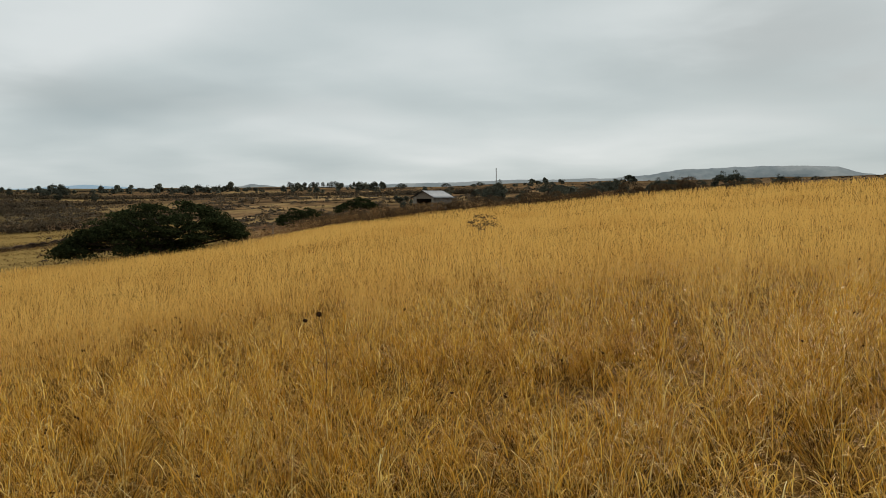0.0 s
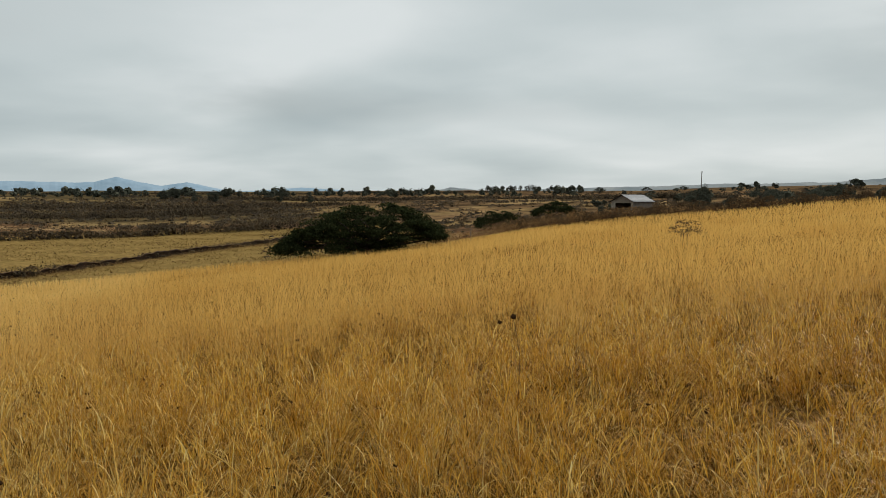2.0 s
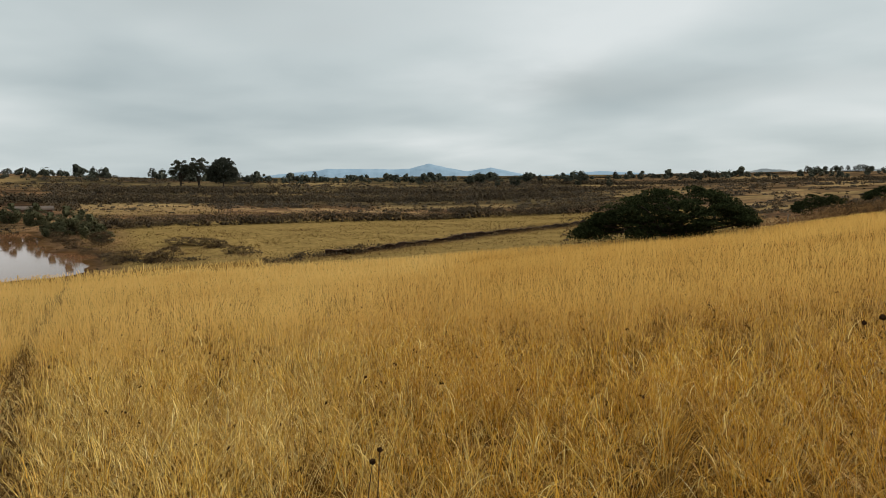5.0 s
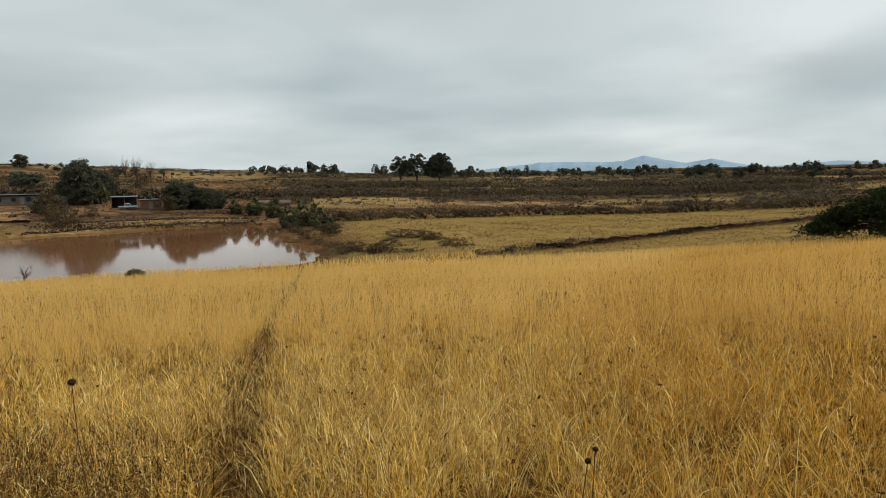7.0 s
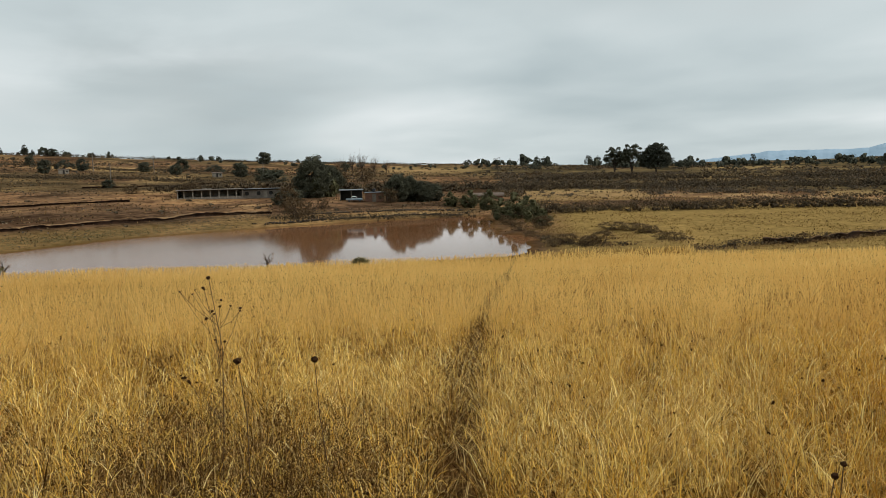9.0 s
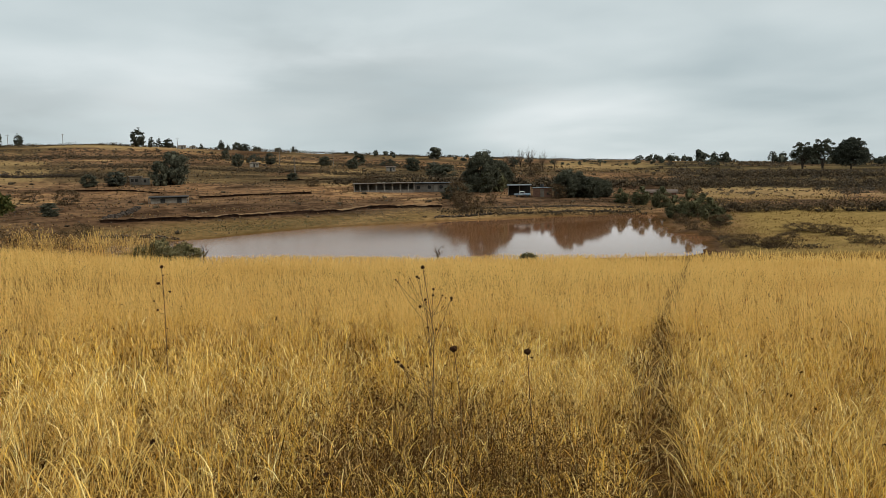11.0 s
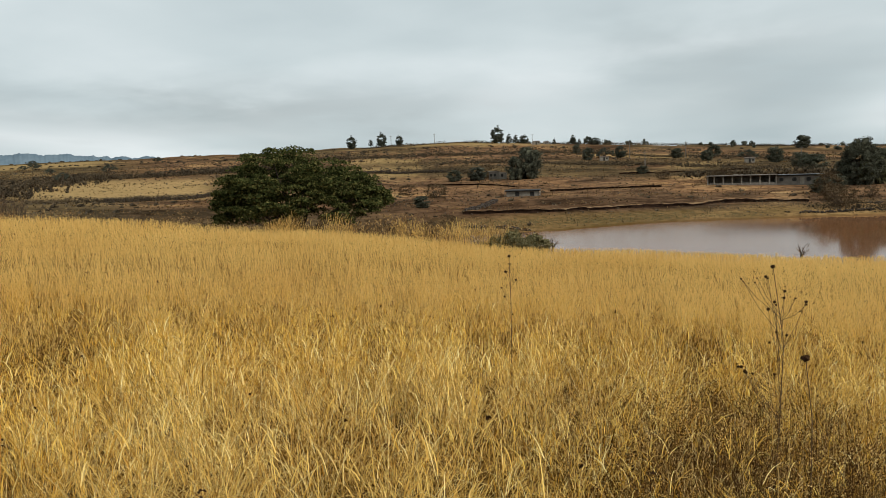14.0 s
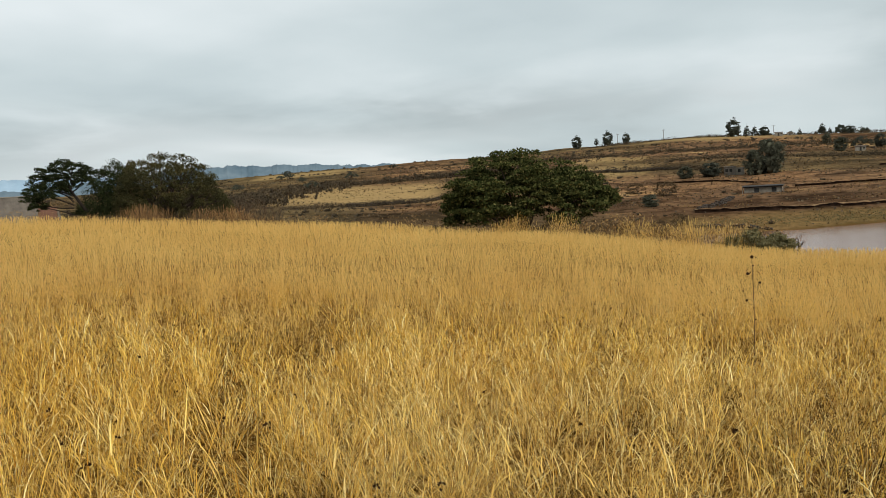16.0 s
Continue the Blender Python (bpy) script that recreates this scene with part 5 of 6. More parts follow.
def build_scrub():
    """Dark brush scattered over the far slopes."""
    r = np.random.default_rng(91)
    n = 10500
    az, d = r.uniform(-34, 165, n), 95 * (9.0 ** r.random(n))
    x, y = -d * np.sin(np.radians(az)), d * np.cos(np.radians(az))
    bands = 0.5 + 0.6 * bumps(x, y, 40, 61) + 0.4 * bumps(x, y, 14, 62) + 0.35 * np.sin(ground_z(x, y) * 2.1 + 2 * bumps(x, y, 60, 63))
    plain_bit = ((az > 28) & (az < 62) & (d < np.interp(az, (27, 38, 61), (205, 193, 160)))) | ((az > 121) & (az < 137) & (d > 175) & (d < 265))
    yard = (az > 70) & (az < 108) & (d < 265)
    plenty = np.where((az < 66) & (d > 230) & (d < 430), 0.25, 0.0) + np.where((az > 66) & (az < 122) & (d > 215) & (d < 420), 0.35, 0.0)
    keep = (r.random(n) < np.where(az < 30, 0.35, 0.75) * bands + plenty * (az > 26)) & ~plain_bit & (d > edge_at(az) + 8) & (inside_pond(x, y) < -4) & ~(yard & (r.random(n) < 0.75))
    # a young orchard on the upper slope
    row, tree = np.meshgrid(np.arange(14), np.arange(17))
    oa, od = 97.5 + tree.ravel() * 0.95 + r.normal(0, 0.12, row.size), 335 + row.ravel() * 7.0 + r.normal(0, 0.8, row.size)
    x = np.concatenate([x[keep], -od * np.sin(np.radians(oa))])
    y = np.concatenate([y[keep], od * np.cos(np.radians(oa))])
    d = np.concatenate([d[keep], od * 0.6])
    wide = r.uniform(0.4, 1.5, len(x)) * (0.5 + d / 460)
    tall = wide * r.uniform(0.4, 0.75, len(x))
    # every bush: a lumpy core of twigs, and loose leaves round it
    n, per = len(x), 9
    core = lumps(r, np.stack([x, y, ground_z(x, y) + 0.1 * tall], -1), np.stack([wide * 0.62, wide * 0.62, tall * 0.62], -1))
    off = r.normal(size=(n, per, 3))
    off /= np.linalg.norm(off, axis=2)[..., None]
    off *= r.uniform(0.6, 1.2, (n, per, 1))
    px, py = x[:, None] + off[..., 0] * wide[:, None], y[:, None] + off[..., 1] * wide[:, None]
    pz = ground_z(px, py) + np.abs(off[..., 2]) * tall[:, None]
    size = (0.12 + d / 2200)[:, None, None] * np.ones((1, per, 1))
    me = leaves("scrub", np.stack([px, py, pz], -1).reshape(-1, 3), size.reshape(-1, 1) * 0.55, SCRUB_LEAF, r, 0.2, 1.8, 0.2, core)
    tagged(new("scrub", me), "dark dry scrub scattered over the far slopes", "scrub", kind="stuff")


build_scrub()


def tall_weeds(name, label, az0, az1, back, deep, lo, hi, count, mat, seed, width=0.03, patchy=2.2):
    """Tall dry stems with loose heads, in clumps along the field's lower edge."""
    r = np.random.default_rng(seed)
    az = r.uniform(az0, az1, count)
    d = edge_at(az) + back + deep * r.random(count)
    x, y = -d * np.sin(np.radians(az)), d * np.cos(np.radians(az))
    clump = 0.5 + 0.9 * bumps(x, y, patchy, seed) + 0.5 * bumps(x, y, patchy * 0.35, seed + 1)
    ends = np.clip((az - az0) / 2.5, 0.2, 1) * np.clip((az1 - az) / 2.5, 0.2, 1)
    keep = r.random(count) < clump
    x, y, n = x[keep], y[keep], int(keep.sum())
    tall = (lo + (hi - lo) * np.clip(clump[keep] - 0.1, 0, 1) * ends[keep]) * r.uniform(0.55, 1.1, n)
    me = ribbons(name, x, y, np.zeros(n), tall, np.abs(r.normal(0.08, 0.1, n)), np.abs(r.normal(0.35, 0.4, n)), r.uniform(0, 6.28, n), width * r.uniform(0.5, 1.4, n), 3, mat, r.uniform(0.8, 3.2, n), seed)
    tagged(new(name, me), label, "weeds", kind="stuff")


tall_weeds("rusty_weeds", "tall rust-brown weeds at the trees' feet", 135, 147.3, 0.5, 5.0, 0.8, 2.1, 7000, RUSTY_LEAF, 83)
tall_weeds("dark_weeds", "dark dry weeds along the field's lower edge", 124, 147, 0.5, 4.0, 0.8, 1.5, 2400, SCRUB_LEAF, 85, 0.04, 3.0)
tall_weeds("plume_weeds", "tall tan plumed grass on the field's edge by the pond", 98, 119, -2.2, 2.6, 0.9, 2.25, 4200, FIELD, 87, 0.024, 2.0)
tall_weeds("dark_plumes", "dark seed-headed weeds among the tan plumes", 97.5, 122, -1.0, 2.2, 0.9, 1.9, 700, BROWN_LEAF, 89, 0.05, 2.0)


def build_brush():
    """Low leafless brush that covers the plain past the hedgerow."""
    r = np.random.default_rng(93)
    n = 15000
    az, d = r.uniform(-12, 64, n), 165 * (3.6 ** r.random(n))
    x, y = -d * np.sin(np.radians(az)), d * np.cos(np.radians(az))
    cover = 0.5 + 0.7 * bumps(x, y, 42, 61) + 0.5 * bumps(x, y, 13, 62) + np.where(az > 24, 0.1, -0.55) - np.where(d > 430, 0.35, 0.0)
    open_land = ((az > 16) & (d < np.interp(az, (18, 27, 38, 44, 61), (225, 218, 212, 236, 214)) + 7 * bumps(x, y, 30, 70))) | ((az > 53) & (az < 62) & (d < 252)) | ((az > 44) & (az < 50) & (d > 330) & (d < 400)) | ((az > 31) & (az < 41.5) & (d > 220) & (d < 246))
    keep = (r.random(n) < cover) & ~open_land & (d > edge_at(az) + 12)
    x, y, d = x[keep], y[keep], d[keep]
    n, per = len(x), 22
    wide = r.uniform(0.5, 1.5, n) * (0.6 + d / 420)
    tall = wide * r.uniform(0.5, 0.9, n)
    off = r.normal(size=(n, per, 3))
    off /= np.linalg.norm(off, axis=2)[..., None]
    off *= r.random((n, per, 1)) ** 0.5
    px, py = x[:, None] + off[..., 0] * wide[:, None], y[:, None] + off[..., 1] * wide[:, None]
    pz = ground_z(px, py) + np.abs(off[..., 2]) * tall[:, None]
    size = (0.22 + d / 1500)[:, None] * np.ones((1, per))
    pts, size = np.stack([px, py, pz], -1), size[..., None]
    brown = r.random(n) < 0.3
    for nm, lab, mat, p in (("dark_brush", "dark leafless brush over the plain", BRUSH_LEAF, ~brown), ("brown_brush", "brown dry brush over the plain", BROWN_LEAF, brown)):
        tagged(new(nm, leaves(nm, pts[p].reshape(-1, 3), size[p].reshape(-1, 1), mat, r, 0.2, 1.6, 0.3)), lab, "brush", kind="stuff")


build_brush()


def build_stubble():
    """Short dry tufts over the pasture and the slopes beyond the field."""
    r = np.random.default_rng(97)
    n = 120000
    az, d = r.uniform(20, 152, n), 85 + 345 * r.random(n) ** 1.15
    x, y = -d * np.sin(np.radians(az)), d * np.cos(np.radians(az))
    streak = 0.45 + 0.6 * bumps(x, y, 9, 65) + 0.4 * bumps(x, y, 3, 66)
    keep = (inside_pond(x, y) < -1.5) & (d > edge_at(az) + 4) & (r.random(n) < streak) & ~((az > 28) & (az < 61) & (d < np.interp(az, (27, 38, 61), (205, 193, 160))))
    x, y, d = x[keep], y[keep], d[keep]
    z = ground_z(x, y) + 0.1
    sort = r.random(len(x)) + 0.35 * bumps(x, y, 18, 72)
    for nm, lab, mat, p in (("stubble", "short dry tan tufts over the far pastures", STUBBLE, sort < 0.6), ("brown_tussocks", "brown dry tussocks over the far slopes", BROWN_LEAF, (sort >= 0.6) & (sort < 0.85)), ("grey_tussocks", "grey-brown low brush over the far slopes", BRUSH_LEAF, sort >= 0.85)):
        me = leaves(nm, np.stack([x[p], y[p], z[p]], -1), (0.07 + d[p] / 1150)[:, None] * (1.0 if nm == "stubble" else 1.35), mat, r, 0.2, 1.8, 0.6)
        tagged(new(nm, me), lab, "grass", kind="stuff")
    # the cut pasture: close short grass with darker tussocks
    n = 60000
    az, d = r.uniform(14, 62, n), 84 + 122 * r.random(n)
    x, y = -d * np.sin(np.radians(az)), d * np.cos(np.radians(az))
    streak = 0.5 + 0.55 * bumps(x, y, 6, 67) + 0.45 * bumps(x * 0.4, y, 2.5, 68)
    keep = (inside_pond(x, y) < -1.5) & (d > edge_at(az) + 3) & (r.random(n) < streak)
    x, y, d = x[keep], y[keep], d[keep]
    dark = r.random(len(x)) < 0.10 + 0.2 * bumps(x, y, 14, 69)
    for nm, lab, mat, p, tall in (("pasture_grass", "short cut tan grass of the pasture", PASTURE, ~dark, 0.16), ("pasture_tussocks", "brown tussocks scattered over the pasture", STUBBLE, dark, 0.22)):
        c = np.stack([x[p], y[p], ground_z(x[p], y[p]) + 0.08], -1)
        tagged(new(nm, leaves(nm, c, (tall * 0.6 + d[p] / 2600)[:, None], mat, r, 0.3, 1.6, 0.6)), lab, "grass", kind="stuff")


build_stubble()


# ---- far hills ----
def hill_material(name, a, b):
    m, n, l, bsdf = material(name, 1.0)
    bsdf.inputs["Specular IOR Level"].default_value = 0.0
    p = n.new("ShaderNodeNewGeometry").outputs["Position"]
    col = ramp_of(n, l, noise_of(n, l, p, 0.012, 6.0, 0.65), ((0.38, a), (0.62, b)))
    l.new(col, bsdf.inputs["Base Color"])
    return m


def ridge(name, label, d, depth, tops, mat, rough, seed):
    """A far ridge of hills: tops are (azimuth, elevation in degrees) along its crest."""
    az = np.arange(tops[0][0], tops[-1][0] + 0.01, 0.06)
    el = np.interp(az, [t[0] for t in tops], [t[1] for t in tops])
    crest = EYE + d * np.tan(np.radians(el)) + rough * (0.7 * bumps(az * 30, az * 0, 9, seed) + 0.4 * bumps(az * 30, az * 0, 3, seed + 1) + bumps(az * 30, az * 0, 25, seed + 2))
    rows = ((-0.8, 0.0), (-0.45, 0.35), (-0.2, 0.72), (0.0, 1.0), (0.5, 0.6), (1.0, 0.0))
    v, low = [], -20.0
    for back, share in rows:
        q = d + back * depth * (1 + 0.15 * bumps(az * 30, az * 0, 25, seed + 5))
        v.append(np.stack([-q * np.sin(np.radians(az)), q * np.cos(np.radians(az)), low + (crest - low) * share], -1))
    n = len(az)
    i, k = np.meshgrid(np.arange(len(rows) - 1), np.arange(n - 1), indexing="ij")
    f = np.stack([i * n + k, i * n + k + 1, (i + 1) * n + k + 1, (i + 1) * n + k], -1).reshape(-1, 4)
    me = strip_mesh(name, np.concatenate(v), f, mat)
    me.polygons.foreach_set("use_smooth", np.ones(len(f), bool))
    return tagged(new(name, me), label, "hills", kind="structure")


# bluish and greyed tones: the haze of distance is put into the base colour
HAZY_BLUE_HILL = hill_material("blue_distance", (0.27, 0.37, 0.46), (0.33, 0.43, 0.52))
HAZY_GREY_HILL = hill_material("grey_distance", (0.20, 0.225, 0.235), (0.32, 0.33, 0.325))
HAZY_WOOD_HILL = hill_material("wooded_distance", (0.10, 0.145, 0.18), (0.17, 0.215, 0.245))
ridge("backdrop_peaks", "hazy blue far mountains with a pointed peak", 4200, 350, ((20, 0.2), (22, 0.45), (25, 0.62), (27.5, 0.4), (30, 0.3), (31.5, 0.62), (33, 0.93), (34.6, 0.66), (36, 0.86), (37.6, 1.22), (39, 0.85), (40, 0.82), (45, 0.84), (47, 0.6), (50, 0.3), (53, 0.1)), HAZY_BLUE_HILL, 1.5, 71)
ridge("backdrop_mesa", "grey flat-topped hill with bare slopes", 2000, 260, ((-40, 0.7), (-31, 1.0), (-28.6, 1.35), (-27.2, 1.82), (-24, 1.93), (-20, 1.85), (-17, 1.72), (-15, 1.35), (-12, 1.15), (-5, 1.02), (0, 0.85), (6, 0.7), (10, 0.5)), HAZY_GREY_HILL, 0.9, 73)
ridge("backdrop_knoll", "small grey hill on the plain", 2300, 150, ((11.2, 0.3), (12.5, 0.55), (13.8, 0.72), (15, 0.55), (17, 0.35)), HAZY_GREY_HILL, 1.5, 75)
ridge("backdrop_woods", "hazy blue-grey wooded ridge", 1500, 200, ((122, 1.3), (128, 1.85), (131, 2.05), (135, 2.15), (139, 2.25), (143, 2.0), (148, 1.45), (153, 1.3), (160, 1.2), (170, 1.0)), HAZY_WOOD_HILL, 2.6, 77)
ridge("backdrop_haze", "pale blue ridge far off", 3600, 300, ((136, 1.4), (142, 1.7), (148, 1.95), (153, 2.0), (160, 1.9), (172, 1.5)), HAZY_BLUE_HILL, 3.0, 79)

hedge("skyline_brush", "dark line of far trees on the plain", ((62, 640), (55, 690), (48, 700), (40, 690), (32, 680), (24, 700), (16, 760), (8, 800)), 2.2, 9.0, 2.5, 0.9, SCRUB_LEAF, 21)
hedge("ridge_brush", "dark hedge along the ridge", ((112, 468), (107, 470), (101, 476), (95, 486), (88, 500), (80, 540), (72, 610), (64, 670)), 1.5, 4.0, 20, 0.5, SCRUB_LEAF, 22)
hedge("slope_hedge", "dark hedge across the plain", ((62, 300), (54, 330), (46, 340), (38, 330), (30, 350), (22, 380)), 2.6, 8.0, 26, 0.8, SCRUB_LEAF, 23)
hedge("plain_hedge", "dark hedge between far fields", ((66, 240), (58, 262), (50, 270), (42, 262), (34, 275), (27, 300)), 2.4, 7.0, 40, 0.7, SCRUB_LEAF, 24)
hedge("far_hedge", "dark hedge on the far slope", ((30, 480), (20, 470), (10, 430), (2, 380), (-6, 330)), 2.6, 9.0, 22, 0.9, SCRUB_LEAF, 25)
hedge("hillside_hedge", "dark hedge on the hillside", ((118, 360), (112, 350), (105, 345), (98, 360), (90, 340), (82, 330)), 1.6, 5.0, 24, 0.6, SCRUB_LEAF, 26)
hedge("terrace_hedge", "dark brush on a terrace of the hillside", ((106, 290), (100, 285), (94, 275), (88, 262), (82, 250)), 1.4, 5.0, 34, 0.5, SCRUB_LEAF, 27)
hedge("yard_brush", "dark brush behind the farm buildings", ((88, 222), (84, 224), (80, 222), (76, 222), (72, 222), (67, 226)), 3.2, 9.0, 60, 0.45, SCRUB_LEAF, 28)
hedge("knoll_brush", "dark scrub beyond the yellow hill field", ((146, 150), (140, 170), (135, 240), (130, 290), (124, 300), (118, 300)), 2.4, 14.0, 24, 0.6, SCRUB_LEAF, 29)


# ---- stone walls ----
STONE = plain("dark_stone", (0.025, 0.018, 0.013), (0.075, 0.052, 0.034), 3, 0.95, each=0.45)


def earth_material():
    m, n, l, bsdf = material("bare_earth", 0.95)
    bsdf.inputs["Specular IOR Level"].default_value = 0.1
    geo = n.new("ShaderNodeNewGeometry")
    p = geo.outputs["Position"]
    up = n.new("ShaderNodeSeparateXYZ")
    l.new(geo.outputs["Normal"], up.inputs[0])
    lip = n.new("ShaderNodeMapRange")
    lip.inputs["From Min"].default_value, lip.inputs["From Max"].default_value = 0.8, 0.95
    l.new(up.outputs[2], lip.inputs["Value"])
    soil = ramp_of(n, l, noise_of(n, l, p, 1.2, 5.0), ((0.35, (0.018, 0.011, 0.008)), (0.6, (0.05, 0.028, 0.017))))
    straw = ramp_of(n, l, noise_of(n, l, p, 0.8, 6.0, 0.65), ((0.3, (0.12, 0.07, 0.036)), (0.5, (0.22, 0.128, 0.058)), (0.7, (0.3, 0.18, 0.075))))
    l.new(mix_of(n, l, lip.outputs[0], soil, straw), bsdf.inputs["Base Color"])
    return m


EARTH = earth_material()


def stone_wall(line, high, seed, label="low dry-stone wall of dark field stones"):
    """A dry wall of loose stones heaped along a line of (azimuth, distance)."""
    r = np.random.default_rng(seed)
    pts = np.array([spot(a, d)[:2] for a, d in line])
    length = np.concatenate(([0], np.cumsum(np.hypot(*np.diff(pts, axis=0).T))))
    n = int(length[-1] * 22 * high)
    s = r.uniform(0, length[-1], n)
    x, y = np.interp(s, length, pts[:, 0]) + r.normal(0, 0.22, n), np.interp(s, length, pts[:, 1]) + r.normal(0, 0.22, n)
    z = ground_z(x, y) + r.random(n) * high * (0.75 + 0.3 * bumps(s, s * 0, 2.5, seed))
    corner = np.array([(a, b, c) for a in (-1, 1) for b in (-1, 1) for c in (-1, 1)], float)
    size = r.uniform(0.08, 0.22, (n, 1, 3)) * (1.2, 1.2, 0.7)
    v = corner[None] * size * r.uniform(0.7, 1.1, (n, 8, 3)) + np.stack([x, y, z], -1)[:, None]
    quad = np.array([(0, 1, 3, 2), (4, 6, 7, 5), (0, 4, 5, 1), (2, 3, 7, 6), (0, 2, 6, 4), (1, 5, 7, 3)])
    f = (np.arange(n)[:, None, None] * 8 + quad[None]).reshape(-1, 4)
    return tagged(new("stone_wall", strip_mesh("stone_wall", v.reshape(-1, 3), f, STONE)), label, "wall", kind="stuff")


def earth_bank(line, high, seed, label="dark cut earth bank edging a terrace"):
    """A steep face of bare earth with a ragged lip, along a line of (azimuth, distance)."""
    r = np.random.default_rng(seed)
    pts = np.array([spot(a, d)[:2] for a, d in line])
    length = np.concatenate(([0], np.cumsum(np.hypot(*np.diff(pts, axis=0).T))))
    s = np.arange(0, length[-1], 0.5)
    x, y = np.interp(s, length, pts[:, 0]), np.interp(s, length, pts[:, 1])
    reach = np.hypot(x, y)
    ox, oy = x / reach, y / reach
    tall = high * np.clip(0.85 + 0.3 * bumps(s, s * 0, 6, seed) + 0.2 * bumps(s, s * 0, 1.2, seed + 1), 0.3, 1.4)
    wave = 0.5 * bumps(s, s * 0, 3, seed + 2)
    rows = []
    for back, up in ((0.3, -0.3), (0.3, 0.3), (0.12, 0.7), (-0.15, 0.9), (0.3, 1.0), (3.2, 0.5), (5.0, -0.2)):
        a, b = x + ox * (back + wave), y + oy * (back + wave)
        rows.append(np.stack([a, b, ground_z(x, y) * 0.35 + ground_z(a, b) * 0.65 + tall * up + r.normal(0, 0.04, len(s))], -1))
    v = np.stack(rows, 1).reshape(-1, 3)
    i, k = np.meshgrid(np.arange(len(s) - 1), np.arange(len(rows) - 1), indexing="ij")
    f = np.stack([i * 7 + k, (i + 1) * 7 + k, (i + 1) * 7 + k + 1, i * 7 + k + 1], -1).reshape(-1, 4)
    return tagged(new("earth_bank", strip_mesh("earth_bank", v, f, EARTH)), label, "bank", kind="structure")


earth_bank(((104.5, 135), (98, 138.5), (91.3, 149), (85.7, 158), (80.5, 163)), 0.75, 1)
earth_bank(((98, 189), (94.3, 192), (90, 194)), 0.55, 2)
earth_bank(((107, 212), (103, 207), (100.5, 200)), 0.45, 3)
earth_bank(((93, 232), (88, 240), (84, 246)), 0.5, 4)
earth_bank(((25, 156), (28, 143), (33, 126.5), (38, 112.5), (42.6, 102), (45.5, 98.5)), 0.95, 5, "dark eroded bank of a dry ditch through the pasture")
stone_wall(((113.4, 262), (109.4, 248), (105.5, 250)), 1.0, 3)
stone_wall(((112, 110), (108, 112), (104.5, 116)), 0.8, 4)
stone_wall(((104.6, 124), (102, 124), (99.6, 122)), 0.5, 9)
stone_wall(((129.5, 172), (126, 184), (122.7, 194)), 0.9, 5)
stone_wall(((66.5, 167), (70, 165), (74, 160), (78, 155), (81, 151)), 0.4, 7, "dark eroded earth and stones along the pond's bank")
stone_wall(((66.5, 172), (70, 171), (74, 167), (79, 162)), 0.35, 8, "dark eroded earth and stones along the pond's bank")
stone_wall(((104.4, 136), (103, 150), (102, 166)), 0.8, 6)


# ---- buildings ----
CONCRETE = plain("grey_concrete", (0.11, 0.092, 0.075), (0.20, 0.172, 0.14), 1.5, 0.9)
WHITEWASH = plain("whitewashed_wall", (0.17, 0.145, 0.11), (0.28, 0.245, 0.2), 1.2, 0.9)
BRICK = plain("red_brick", (0.12, 0.06, 0.038), (0.21, 0.10, 0.06), 3, 0.9)
TIN = plain("weathered_tin", (0.09, 0.10, 0.11), (0.16, 0.172, 0.18), 1.0, 0.7, 0.0, 0.1)
RUST = plain("rusty_roof", (0.07, 0.045, 0.03), (0.14, 0.09, 0.06), 1.2, 0.8)
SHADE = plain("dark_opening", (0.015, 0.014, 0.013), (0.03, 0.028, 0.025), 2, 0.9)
TIMBER = plain("grey_timber", (0.12, 0.095, 0.07), (0.24, 0.2, 0.15), 5, 0.9)
BLUE_PAINT = plain("faded_blue_paint", (0.12, 0.2, 0.28), (0.2, 0.29, 0.36), 2, 0.4, 0.0, 0.05)
WHITE_PAINT = plain("dusty_white_paint", (0.5, 0.5, 0.48), (0.66, 0.66, 0.63), 2, 0.45, 0.0, 0.05)
RUBBER = plain("black_rubber", (0.012, 0.012, 0.012), (0.03, 0.03, 0.03), 8, 0.8)
PLASTIC = plain("black_tank_plastic", (0.015, 0.015, 0.017), (0.03, 0.03, 0.033), 2, 0.5, 0.0, 0.05)
m_glass, _n, _l, _b = material("dark_glass", 0.08)
_b.inputs["Base Color"].default_value = (0.02, 0.025, 0.03, 1)
GLASS = m_glass


def block(bm, x0, x1, y0, y1, z0, z1):
    vs = [bm.verts.new(p) for p in ((x0, y0, z0), (x1, y0, z0), (x1, y1, z0), (x0, y1, z0), (x0, y0, z1), (x1, y0, z1), (x1, y1, z1), (x0, y1, z1))]
    for q in ((3, 2, 1, 0), (4, 5, 6, 7), (0, 1, 5, 4), (1, 2, 6, 5), (2, 3, 7, 6), (3, 0, 4, 7)):
        bm.faces.new([vs[i] for i in q])


def solid(name, blocks, mat, parent, label="", bevel=0.02):
    """Blocks (x0, x1, y0, y1, z0, z1) with worn edges, as one part."""
    bm = bmesh.new()
    for b in blocks:
        block(bm, *b)
    if bevel:
        bmesh.ops.bevel(bm, geom=bm.edges[:], offset=bevel, segments=1, affect="EDGES")
    me = bpy.data.meshes.new(name)
    bm.to_mesh(me)
    bm.free()
    me.materials.append(mat)
    return part(name, me, parent, label)


